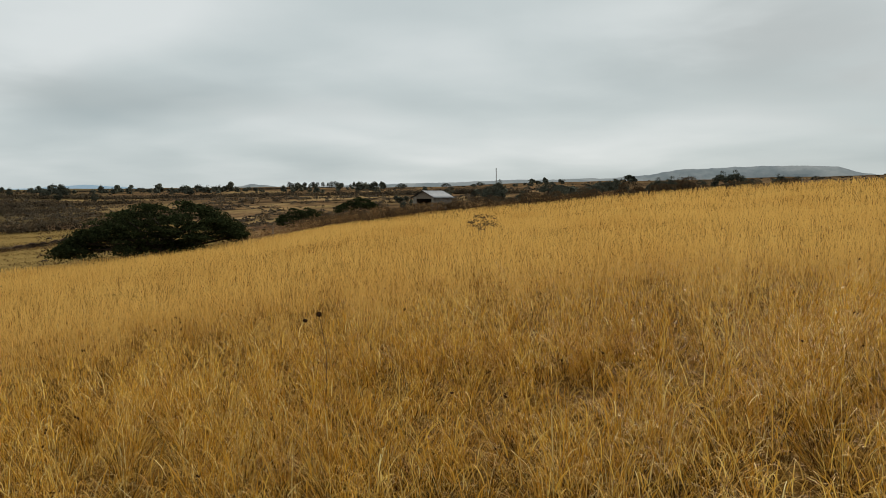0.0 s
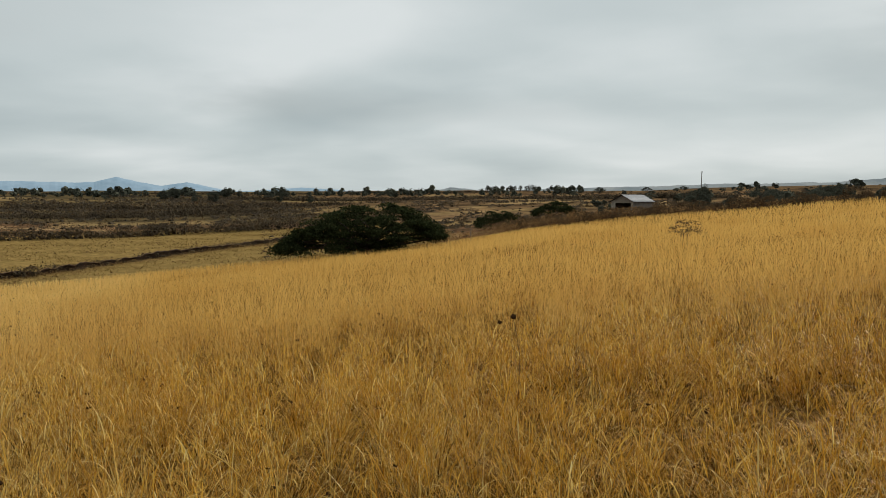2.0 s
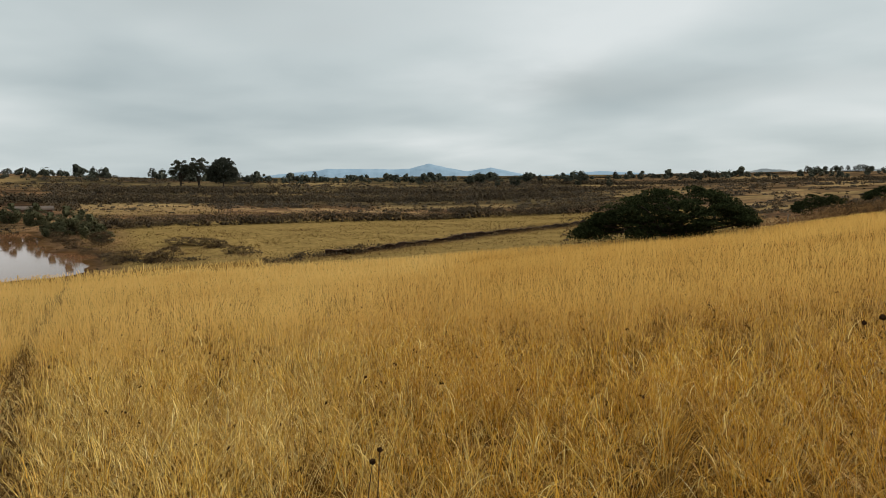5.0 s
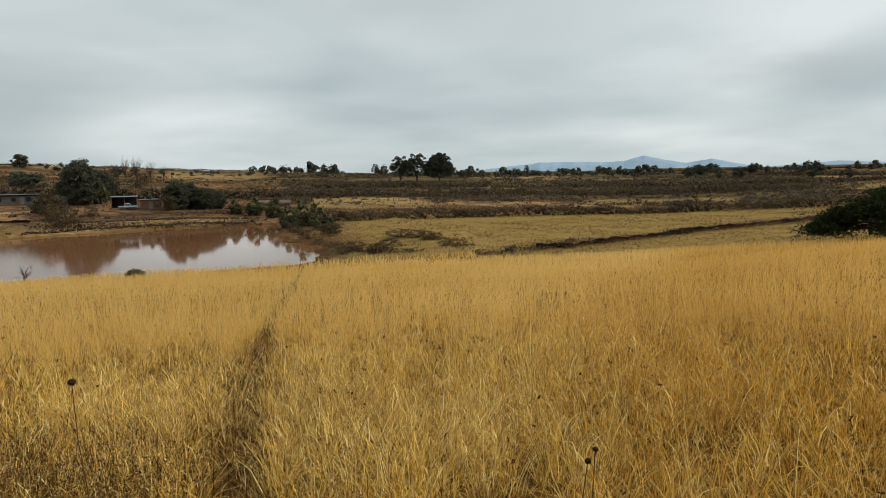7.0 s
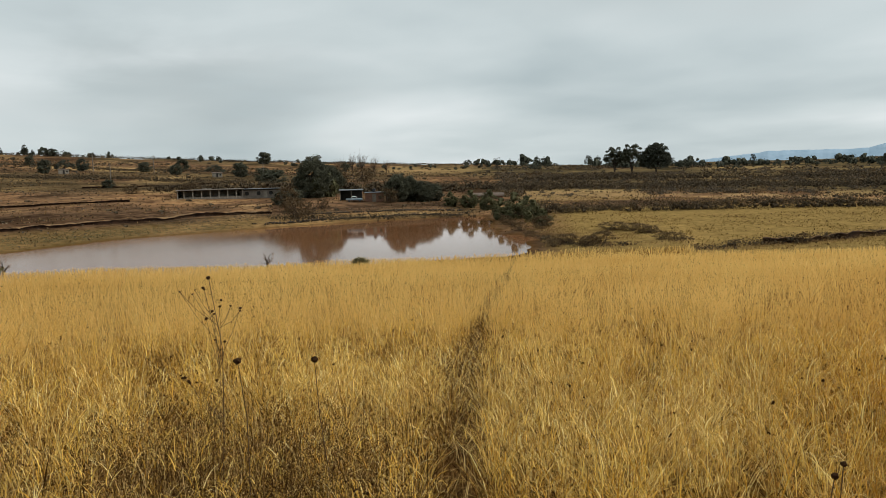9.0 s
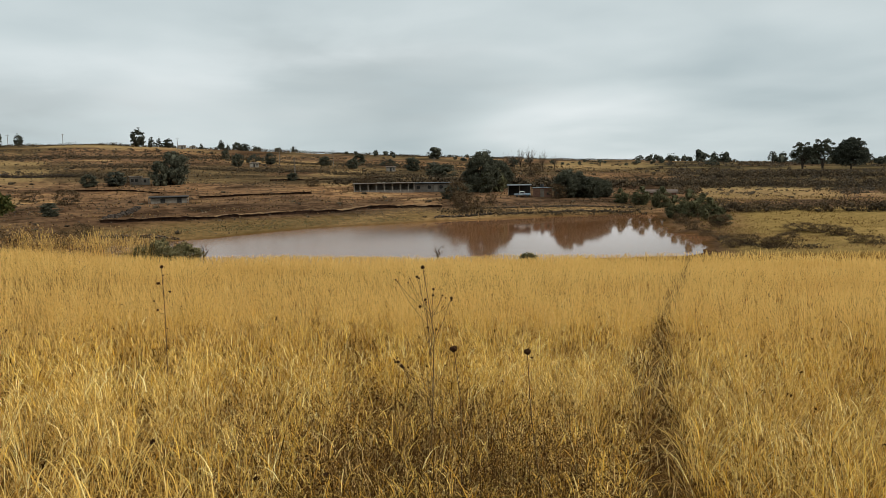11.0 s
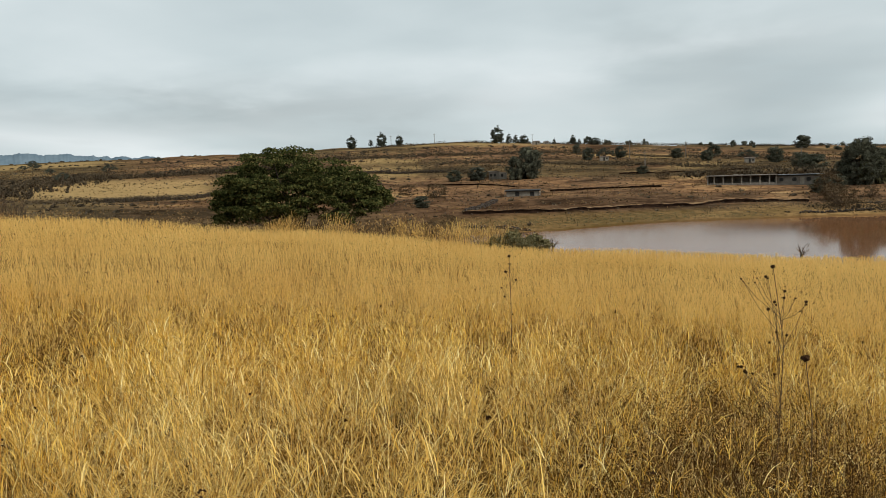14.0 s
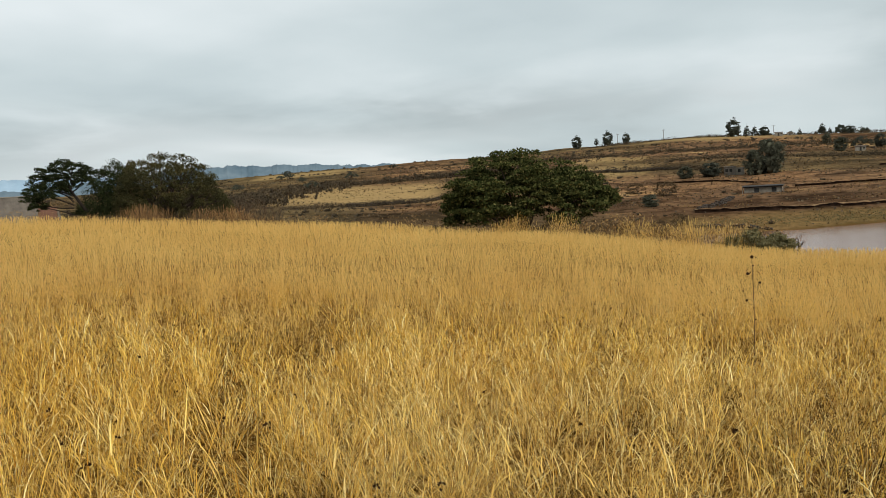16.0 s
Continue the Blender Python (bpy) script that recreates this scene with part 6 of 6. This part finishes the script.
def drum(name, radius, z0, z1, mat, parent, label="", at=(0, 0), lying=False, sides=18):
    bm = bmesh.new()
    bmesh.ops.create_cone(bm, cap_ends=True, segments=sides, radius1=radius, radius2=radius * 0.97, depth=z1 - z0)
    bmesh.ops.bevel(bm, geom=[e for e in bm.edges if len(e.link_faces) == 2 and e.calc_face_angle(0) > 1.0], offset=radius * 0.12, segments=2, affect="EDGES")
    if lying:
        bmesh.ops.rotate(bm, verts=bm.verts, matrix=Matrix.Rotation(radians(90), 3, "X"))
        bmesh.ops.translate(bm, verts=bm.verts, vec=(at[0], at[1], radius))
    else:
        bmesh.ops.translate(bm, verts=bm.verts, vec=(at[0], at[1], (z0 + z1) / 2))
    me = bpy.data.meshes.new(name)
    bm.to_mesh(me)
    bm.free()
    me.materials.append(mat)
    return part(name, me, parent, label)


def ribbed(name, x0, x1, y0, y1, za, zb, mat, parent, label="", along="x"):
    """A corrugated sheet roof that rises from za at y0 to zb at y1, its ribs running up the slope."""
    n = int((x1 - x0) / 0.18)
    xs = np.linspace(x0, x1, n + 1)
    wave = 0.03 * (np.arange(n + 1) % 2)
    v = []
    for y, z in ((y0, za), (y1, zb)):
        for t in (0.0, -0.05):
            v.append(np.stack([xs, np.full(n + 1, y), z + wave + t], -1))
    v = np.concatenate(v)
    k, m = np.arange(n), n + 1
    f = np.concatenate([np.stack([k, k + 1, 2 * m + k + 1, 2 * m + k], -1), np.stack([m + k + 1, m + k, 3 * m + k, 3 * m + k + 1], -1),
                        np.stack([k + 1, k, m + k, m + k + 1], -1), np.stack([2 * m + k, 2 * m + k + 1, 3 * m + k + 1, 3 * m + k], -1)])
    return part(name, strip_mesh(name, v, f, mat), parent, label)


def build_stable():
    t = tagged(new("stable"), "long low concrete stable with open bays and flat roof", "stable")
    solid("floor", [(-8.3, 8.3, -2.6, 2.6, -0.6, 0.12)], CONCRETE, t)
    solid("back_wall", [(-8.2, 8.2, 2.3, 2.55, 0.1, 2.25)], CONCRETE, t)
    solid("end_wall", [(-8.3, -8.05, -2.4, 2.5, 0.1, 2.3)], WHITEWASH, t, "whitewashed end wall")
    solid("end_wall", [(8.05, 8.3, -2.4, 2.5, 0.1, 2.3)], CONCRETE, t)
    solid("low_wall", [(-8.0, 8.0, -2.35, -2.15, 0.1, 0.45)], CONCRETE, t)
    for i in range(7):
        x = -6.6 + i * 2.2
        solid("post", [(x - 0.14, x + 0.14, -2.4, -2.1, 0.1, 2.2)], WHITEWASH, t)
    solid("roof", [(-8.6, 8.6, -2.9, 2.8, 2.25, 2.42)], CONCRETE, t)
    for i, (a, b) in enumerate(((-2.0, -0.8), (-0.5, 0.3))):
        solid("roof_slab", [(a, b, -0.6, 0.6, 2.42, 2.62)], WHITEWASH, t, "pale slab lying on the roof")
    return t


def build_barn():
    t = tagged(new("barn"), "low whitewashed barn with round windows and pale roof edge", "barn")
    solid("floor", [(-5.9, 5.9, -2.4, 2.4, -0.6, 0.1)], CONCRETE, t)
    solid("wall", [(-5.8, 5.8, -2.2, 2.2, 0.1, 2.0)], CONCRETE, t)
    solid("roof", [(-6.2, 6.3, -2.8, 2.7, 2.25, 2.36)], TIN, t, "pale tin roof")
    solid("beam", [(-6.0, 6.0, -2.5, -2.2, 1.98, 2.25)], SHADE, t)
    for x in (-4.4, -1.6, 1.4, 4.0):
        w = solid("window", [(x - 0.45, x + 0.45, -2.26, -2.18, 0.75, 1.65)], SHADE, t, "dark rounded window", 0.18)
    solid("door", [(-0.4, 0.5, -2.27, -2.19, 0.1, 1.8)], WHITEWASH, t, "white door")
    return t


def build_carport():
    t = tagged(new("carport"), "dark open carport with a pale sheet roof", "carport")
    ribbed("roof", -2.9, 2.9, -1.9, 2.2, 2.55, 2.75, TIN, t, "pale tin roof")
    solid("back_wall", [(-2.7, 2.7, 1.9, 2.05, -0.3, 2.62)], SHADE, t)
    solid("side_wall", [(-2.75, -2.62, -0.4, 2.0, -0.3, 2.6)], TIMBER, t)
    for x in (-2.6, 0.0, 2.6):
        solid("post", [(x - 0.06, x + 0.06, -1.7, -1.58, -0.4, 2.56)], TIMBER, t)
    return t


def build_pickup():
    """A small truck, its side to the pond."""
    t = tagged(new("pickup_truck"), "blue and white pickup truck parked before the carport", "truck")
    body = solid("body", [(-2.4, 0.7, -0.85, 0.85, 0.5, 1.0), (0.68, 2.45, -0.85, 0.85, 0.5, 1.05)], BLUE_PAINT, t, "", 0.08)
    solid("cab", [(-0.75, 0.75, -0.78, 0.78, 1.0, 1.62)], WHITE_PAINT, t, "white cab", 0.14)
    solid("side_window", [(-0.6, 0.55, -0.80, -0.77, 1.12, 1.5)], GLASS, t)
    solid("side_window", [(-0.6, 0.55, 0.77, 0.80, 1.12, 1.5)], GLASS, t)
    solid("stripe", [(-2.38, 2.4, -0.87, -0.84, 0.78, 0.92)], WHITE_PAINT, t, "white side stripe", 0.01)
    solid("bumper", [(2.42, 2.56, -0.8, 0.8, 0.45, 0.65)], WHITE_PAINT, t)
    for x in (-1.55, 1.6):
        for y in (-0.75, 0.75):
            w = drum("wheel", 0.36, -0.1, 0.1, RUBBER, t, "", (x, y), True)
            drum("rim", 0.2, -0.11, 0.11, TIN, w, "", (x, y), True).location.z = 0.16
    return t


def build_brick_hut():
    t = tagged(new("brick_hut"), "small red brick hut with a flat tin roof", "hut")
    solid("wall", [(-2.2, 2.2, -1.8, 1.8, -0.5, 2.05)], BRICK, t)
    ribbed("roof", -2.4, 2.4, -2.1, 2.0, 2.1, 2.2, TIN, t, "pale tin roof")
    solid("door", [(-0.5, 0.4, -1.86, -1.78, -0.1, 1.8)], TIMBER, t)
    solid("opening", [(1.0, 1.7, -1.85, -1.78, 0.5, 1.2)], SHADE, t)
    return t


def build_long_roof():
    t = tagged(new("low_farmhouse"), "low brick farmhouse with a rusty tiled roof", "house")
    solid("wall", [(-4.4, 4.4, -2.0, 2.0, -0.5, 1.7)], BRICK, t)
    ribbed("roof", -4.8, 4.8, -2.5, 0.0, 1.65, 2.5, RUST, t)
    back = ribbed("roof", -4.8, 4.8, 2.5, 0.0, 1.65, 2.5, RUST, t)
    solid("roof_sheet", [(-4.2, -2.8, -2.45, -0.9, 1.95, 2.02)], TIN, t, "pale sheet on the roof").rotation_euler = (0, 0, 0)
    solid("door", [(-0.5, 0.5, -2.06, -1.98, -0.2, 1.55)], TIMBER, t)
    return t


def build_house(wide=3.4, label="grey unfinished house with a flat roof and dark windows"):
    t = tagged(new("house"), label, "house")
    solid("wall", [(-wide, 0.6, -2.2, 2.2, -0.8, 2.9)], CONCRETE, t)
    solid("wing", [(0.6, wide, -1.8, 2.2, -0.8, 2.5)], WHITEWASH, t, "pale wing")
    solid("roof", [(-wide - 0.4, 0.9, -2.6, 2.4, 2.9, 3.1)], WHITEWASH, t, "pale concrete roof slab")
    for x in (-wide + 0.9, -wide + 2.3):
        w = solid("window", [(x - 0.45, x + 0.45, -2.25, -2.17, 1.0, 2.1)], SHADE, t)
        solid("sill", [(x - 0.55, x + 0.55, -2.32, -2.16, 0.9, 1.0)], WHITEWASH, w)
    w = solid("window", [(1.3, 2.2, -1.86, -1.77, 0.8, 1.9)], SHADE, t)
    return t


def build_low_shed():
    t = tagged(new("low_shed"), "low white block shed with a dark sagging roof", "shed")
    solid("wall", [(-3.6, 3.4, -1.6, 1.6, -0.6, 1.0)], WHITEWASH, t)
    ribbed("roof", -4.0, 3.8, -2.3, 2.0, 1.2, 1.36, SHADE, t)
    solid("beam", [(-3.8, 3.6, -1.8, -1.6, 1.0, 1.22)], SHADE, t)
    for x in (-1.2, 2.0):
        solid("opening", [(x - 0.5, x + 0.4, -1.66, -1.58, 0.0, 0.9)], SHADE, t)
    for x in (-3.9, 3.7):
        solid("post", [(x - 0.07, x + 0.07, -1.9, -1.76, -0.6, 1.45)], TIMBER, t)
    return t


def build_gable_shed():
    """A gabled shed: its open end towards the field, its metal roof to the side."""
    t = tagged(new("gabled_shed"), "pale block shed with an open gable and metal roof", "shed")
    solid("side_wall", [(2.15, 2.35, -4, 4, -1, 2.9)], CONCRETE, t)
    solid("side_wall", [(-2.35, -2.15, -4, 4, -1, 2.9)], CONCRETE, t)
    solid("back_wall", [(-2.3, 2.3, 3.8, 4.0, -1, 2.9)], SHADE, t)
    solid("front_pier", [(-2.35, -1.5, -4.1, -3.9, -1, 2.9)], WHITEWASH, t)
    solid("front_pier", [(1.9, 2.35, -4.1, -3.9, -1, 2.9)], WHITEWASH, t)
    solid("lintel", [(-2.3, 2.3, -4.05, -3.92, 2.6, 2.95)], TIMBER, t)
    a = ribbed("roof", -4.4, 4.4, -2.75, 0.0, 2.85, 4.25, TIN, t, "pale metal roof")
    b = ribbed("roof", -4.4, 4.4, 2.75, 0.0, 2.85, 4.25, TIN, t, "pale metal roof")
    for o in (a, b):
        o.rotation_euler = (0, 0, radians(90))
    for y in (-4.0, 3.9):
        bm = bmesh.new()
        vs = [bm.verts.new(p) for p in ((-2.3, y, 2.9), (2.3, y, 2.9), (0, y, 4.15), (-2.3, y + 0.1, 2.9), (2.3, y + 0.1, 2.9), (0, y + 0.1, 4.15))]
        for q in ((0, 1, 2), (5, 4, 3), (0, 3, 4, 1), (1, 4, 5, 2), (2, 5, 3, 0)):
            bm.faces.new([vs[i] for i in q])
        me = bpy.data.meshes.new("gable")
        bm.to_mesh(me)
        bm.free()
        me.materials.append(TIMBER)
        part("gable", me, t)
    return t


def build_hut():
    t = tagged(new("small_house"), "tiny pale house far up the hillside", "house")
    solid("wall", [(-2.2, 2.2, -1.6, 1.6, -0.6, 2.0)], WHITEWASH, t)
    ribbed("roof", -2.5, 2.5, -1.9, 1.9, 2.05, 2.4, RUST, t)
    solid("door", [(-0.4, 0.4, -1.66, -1.58, -0.2, 1.7)], SHADE, t)
    solid("window", [(1.0, 1.7, -1.66, -1.58, 0.8, 1.5)], SHADE, t)
    return t


def build_pole(high=6.5):
    t = tagged(new("utility_pole"), "pale concrete utility pole with a crossarm", "pole")
    part("shaft", tubes("shaft", [[((0, 0, -0.6), 0.16), ((0, 0, high * 0.5), 0.13), ((0, 0, high), 0.1)]], CONCRETE, 8), t)
    solid("crossarm", [(-0.8, 0.8, -0.05, 0.05, high - 0.55, high - 0.43)], TIMBER, t)
    for x in (-0.7, 0.0, 0.7):
        drum("insulator", 0.05, high - 0.43, high - 0.25, SHADE, t, "", (x, 0), sides=8)
    return t


put(build_stable(), 84.75, 199, 84.7, 0.93)
put(build_barn(), 80.95, 200, 81)
put(build_carport(), 74.75, 187, 74.8)
pickup = put(build_pickup(), 74.55, 183.5, 76, 0.8)
put(build_brick_hut(), 73.05, 186, 73)
tank = tagged(new("water_tank"), "black plastic water tank on the brick hut", "tank")
drum("body", 0.45, 0, 0.75, PLASTIC, tank)
drum("lid", 0.2, 0.75, 0.86, PLASTIC, tank)
hut_at = spot(73.05, 186)
tank.matrix_basis = Matrix.Translation(hut_at + Vector((-0.9, 0.2, 2.16)))
put(build_long_roof(), 64.75, 203, 68, 0.95, 0.9)
put(build_house(), 101.8, 226, 100, 0.75)
put(build_low_shed(), 99.95, 177, 97, 1.05)
put(build_gable_shed(), 0.75, 176, -28, 1.12)
yard_wall = tagged(new("block_wall"), "grey rendered block wall with a brick corner beyond the trees", "wall")
solid("wall", [(-9.0, 0.0, -0.15, 0.15, -1.2, 4.0)], CONCRETE, yard_wall)
solid("coping", [(-9.1, 0.08, -0.22, 0.22, 4.0, 4.12)], WHITEWASH, yard_wall)
solid("brick_wall", [(0.05, 1.9, 0.3, 0.55, -1.2, 2.75)], BRICK, yard_wall, "low red brick wall")
solid("post", [(1.95, 2.15, 0.2, 0.4, -1.2, 2.4)], TIMBER, yard_wall)
put(yard_wall, 150.2, 98, 150)
hut = put(build_hut(), 94.05, 300, 94, 0.75)
again(hut, 84.2, 293, 84, 0.8)
again(hut, 98.9, 452, 98, 0.9)
again(hut, 98.2, 456, 96, 0.7)
again(hut, 70.2, 240, 70, 0.9)
pole = put(build_pole(), 91.2, 236, 60)
for az, d in ((92.25, 322), (81.0, 268), (106.4, 470), (109.6, 470), (99.2, 440), (88.4, 330)):
    again(pole, az, d, az - 20)

mast = tagged(new("radio_mast"), "slim radio mast on the far ridge", "mast")
part("shaft", tubes("shaft", [[((0, 0, -1), 0.5), ((0, 0, 10), 0.42), ((0, 0, 18), 0.35)]], CONCRETE, 8), mast)
for k in range(3):
    w = 2.1 * k
    solid("antenna", [(0.5 * math.cos(w) - 0.25, 0.5 * math.cos(w) + 0.25, 0.5 * math.sin(w) - 0.2, 0.5 * math.sin(w) + 0.2, 16.4, 18.6)], WHITE_PAINT, mast)
put(mast, -3.95, 880)

# ---- fence posts ----
post = tagged(new("fence_post"), "weathered grey wooden fence post at the field's edge", "fence post", "fence posts along the field")
part("stake", tubes("stake", [[((0, 0, -0.3), 0.06), ((0.02, 0, 0.7), 0.055), ((0.0, 0.03, 1.45), 0.05)]], TIMBER, 6), post)
put(post, -10.8, 143)
r = np.random.default_rng(15)
for az, d in ((-14, 141), (-17.2, 139), (-21, 133), (-25, 128), (4, 132), (7.5, 114), (12.5, 94), (148.9, 79), (152.8, 79), (131, 76), (133.2, 76), (126, 72), (-7, 146)):
    again(post, az, d, r.uniform(0, 360), r.uniform(0.85, 1.15))


# ---- weeds that stand out of the grass ----
def stalk_at(eye_x, eye_y, az, el, d):
    a = math.radians(az)
    x, y = eye_x - d * math.sin(a), eye_y + d * math.cos(a)
    return Vector((x, y, EYE + d * math.tan(math.radians(el))))


def seed_ball(name, radius, seed, mat, parent, at):
    """A ragged dried flower head."""
    r = np.random.default_rng(seed)
    bm = bmesh.new()
    bmesh.ops.create_icosphere(bm, subdivisions=2, radius=radius)
    for v in bm.verts:
        v.co *= 0.8 + 0.45 * r.random()
        v.co.z *= 0.85
    bmesh.ops.translate(bm, verts=bm.verts, vec=at)
    me = bpy.data.meshes.new(name)
    bm.to_mesh(me)
    bm.free()
    me.materials.append(mat)
    return part(name, me, parent)


def seed_stalk(tip, lean, radius, seed, label, extra=(), thick=1.0, drop=0.07):
    """A dry stalk with a seed head at tip; extra: more heads, as offsets from the tip with their radius."""
    r = np.random.default_rng(seed)
    foot = Vector((tip.x + lean[0], tip.y + lean[1], float(ground_z(tip.x + lean[0], tip.y + lean[1]))))
    t = tagged(new("seed_stalk"), label, "weed")
    t.location = foot
    top = tip - foot
    bend = Vector((r.normal(), r.normal(), 0)) * 0.02
    paths = [[(Vector((0, 0, -0.05)), 0.0035 * thick), (top * 0.35 + bend, 0.003 * thick), (top * 0.7 + bend * 1.5, 0.0025 * thick), (top, 0.002 * thick)]]
    seed_ball("seed_head", radius, seed, SEED, t, top)
    for i, (dx, dy, dz, q) in enumerate(extra):
        end = top + Vector((dx, dy, dz))
        share = min(max((end.z - drop * r.uniform(0.4, 1.6)) / top.z, 0.2), 0.97)
        start = top * share + bend
        paths.append([(start, 0.0014), (start.lerp(end, 0.6) + Vector((0, 0, -0.02)), 0.0012), (end, 0.001)])
        seed_ball("seed_head", q, seed + 10 + i, SEED, t, end)
    part("stem", tubes("stem", paths[:1], TWIG, 5), t)
    for path in paths[1:]:
        part("branch", tubes("branch", [path], TWIG, 4), t)
    return t


seed_stalk(stalk_at(-0.35, 0.03, 84.06, -13.15, 4.0), (0.0, 0.02), 0.02, 1, "dry stalk with a dark round seed head")
seed_stalk(stalk_at(-0.35, 0.03, 78.5, -13.46, 4.0), (-0.02, 0.10), 0.018, 2, "dry leaning stalk with a brown seed head")
seed_stalk(stalk_at(0, 0, 9.26, -8.85, 6.0), (0.02, 0.02), 0.023, 3, "dry stalk with two dark seed heads", ((-0.11, 0.0, -0.05, 0.018),))
r = np.random.default_rng(5)
heads = [(r.normal() * 0.045 + dx, r.normal() * 0.045 + dy, dz + r.normal() * 0.025, r.uniform(0.005, 0.01)) for dx, dy, dz, n in
         ((-0.02, -0.10, -0.07, 6), (0.0, 0.13, -0.15, 5), (0.02, 0.02, -0.22, 4), (0.0, 0.03, -0.36, 2), (-0.03, -0.12, -0.6, 6), (0.0, 0.04, -0.62, 4)) for _ in range(n)]
seed_stalk(stalk_at(-0.37, 0.0, 85.3, -7.1, 4.6), (0.03, 0.0), 0.012, 6, "tall branching dry weed with many dark seed heads", heads, 1.0, 0.24)
heads = [(r.normal() * 0.03, r.normal() * 0.055, -0.04 - 0.085 * k + 0.03 * r.normal(), r.uniform(0.006, 0.014)) for k in range(7)]
seed_stalk(stalk_at(-0.42, -0.25, 100.8, -6.3, 7.0), (0.02, 0.0), 0.016, 7, "single tall dark weed stalk among the grass", heads, 1.3)
seed_stalk(stalk_at(-0.3, 0.04, 41.5, -19.7, 2.9), (0.0, 0.0), 0.011, 9, "short dry weed with one dark head")
seed_stalk(stalk_at(-0.2, 0.0, 43.0, -19.9, 2.9), (0.03, 0.0), 0.012, 10, "short dry weed with a dark curled head")

for az, d, hi, wd, seed in ((-2.9, 45, 1.5, 1.7, 61),):
    put(grow("weed_bush", "dark dry weed bush standing out of the grass", hi, wd, 0.7, 46, 16, 0.15, 0.05, BROWN_LEAF, seed, 0.018, 5, category="bush", limbs=22, hollow=0.2), az, d)
twig_plant = put(bare_tree("twig_bush", "thin leafless bush at the pond's near edge", 2.2, 2.6, 63, 5), 81.1, 69, 0, 0.9)
again(grey_bush, 74.4, 69, 80, 0.5, wide=1.2)
again(twig_plant, 98.0, 60, 40, 0.7)


def build_small_weeds():
    """Little dark seed heads scattered over the field."""
    r = np.random.default_rng(70)
    n = 800
    d = 3 + 32 * r.random(n) ** 1.3
    az = r.uniform(-40, 165, n)
    x, y = -d * np.sin(np.radians(az)), d * np.cos(np.radians(az))
    keep = (off_track(x, y) > 0.3) & (d < edge_at(az))
    x, y, d = x[keep], y[keep], d[keep]
    z = ground_z(x, y) + r.uniform(0.65, 0.98, len(x)) - 0.25 * np.clip(dark_patch(x, y), 0, 1)
    c = np.repeat(np.stack([x, y, z], -1), 4, 0)
    c = c + r.normal(size=c.shape) * 0.007
    me = leaves("weed_heads", c, (0.010 + 0.0005 * np.repeat(d, 4))[:, None], SEED, r, 0.0, 1.2)
    tagged(new("weed_heads", me), "small dark seed heads scattered among the grass", "weeds", kind="stuff")


build_small_weeds()
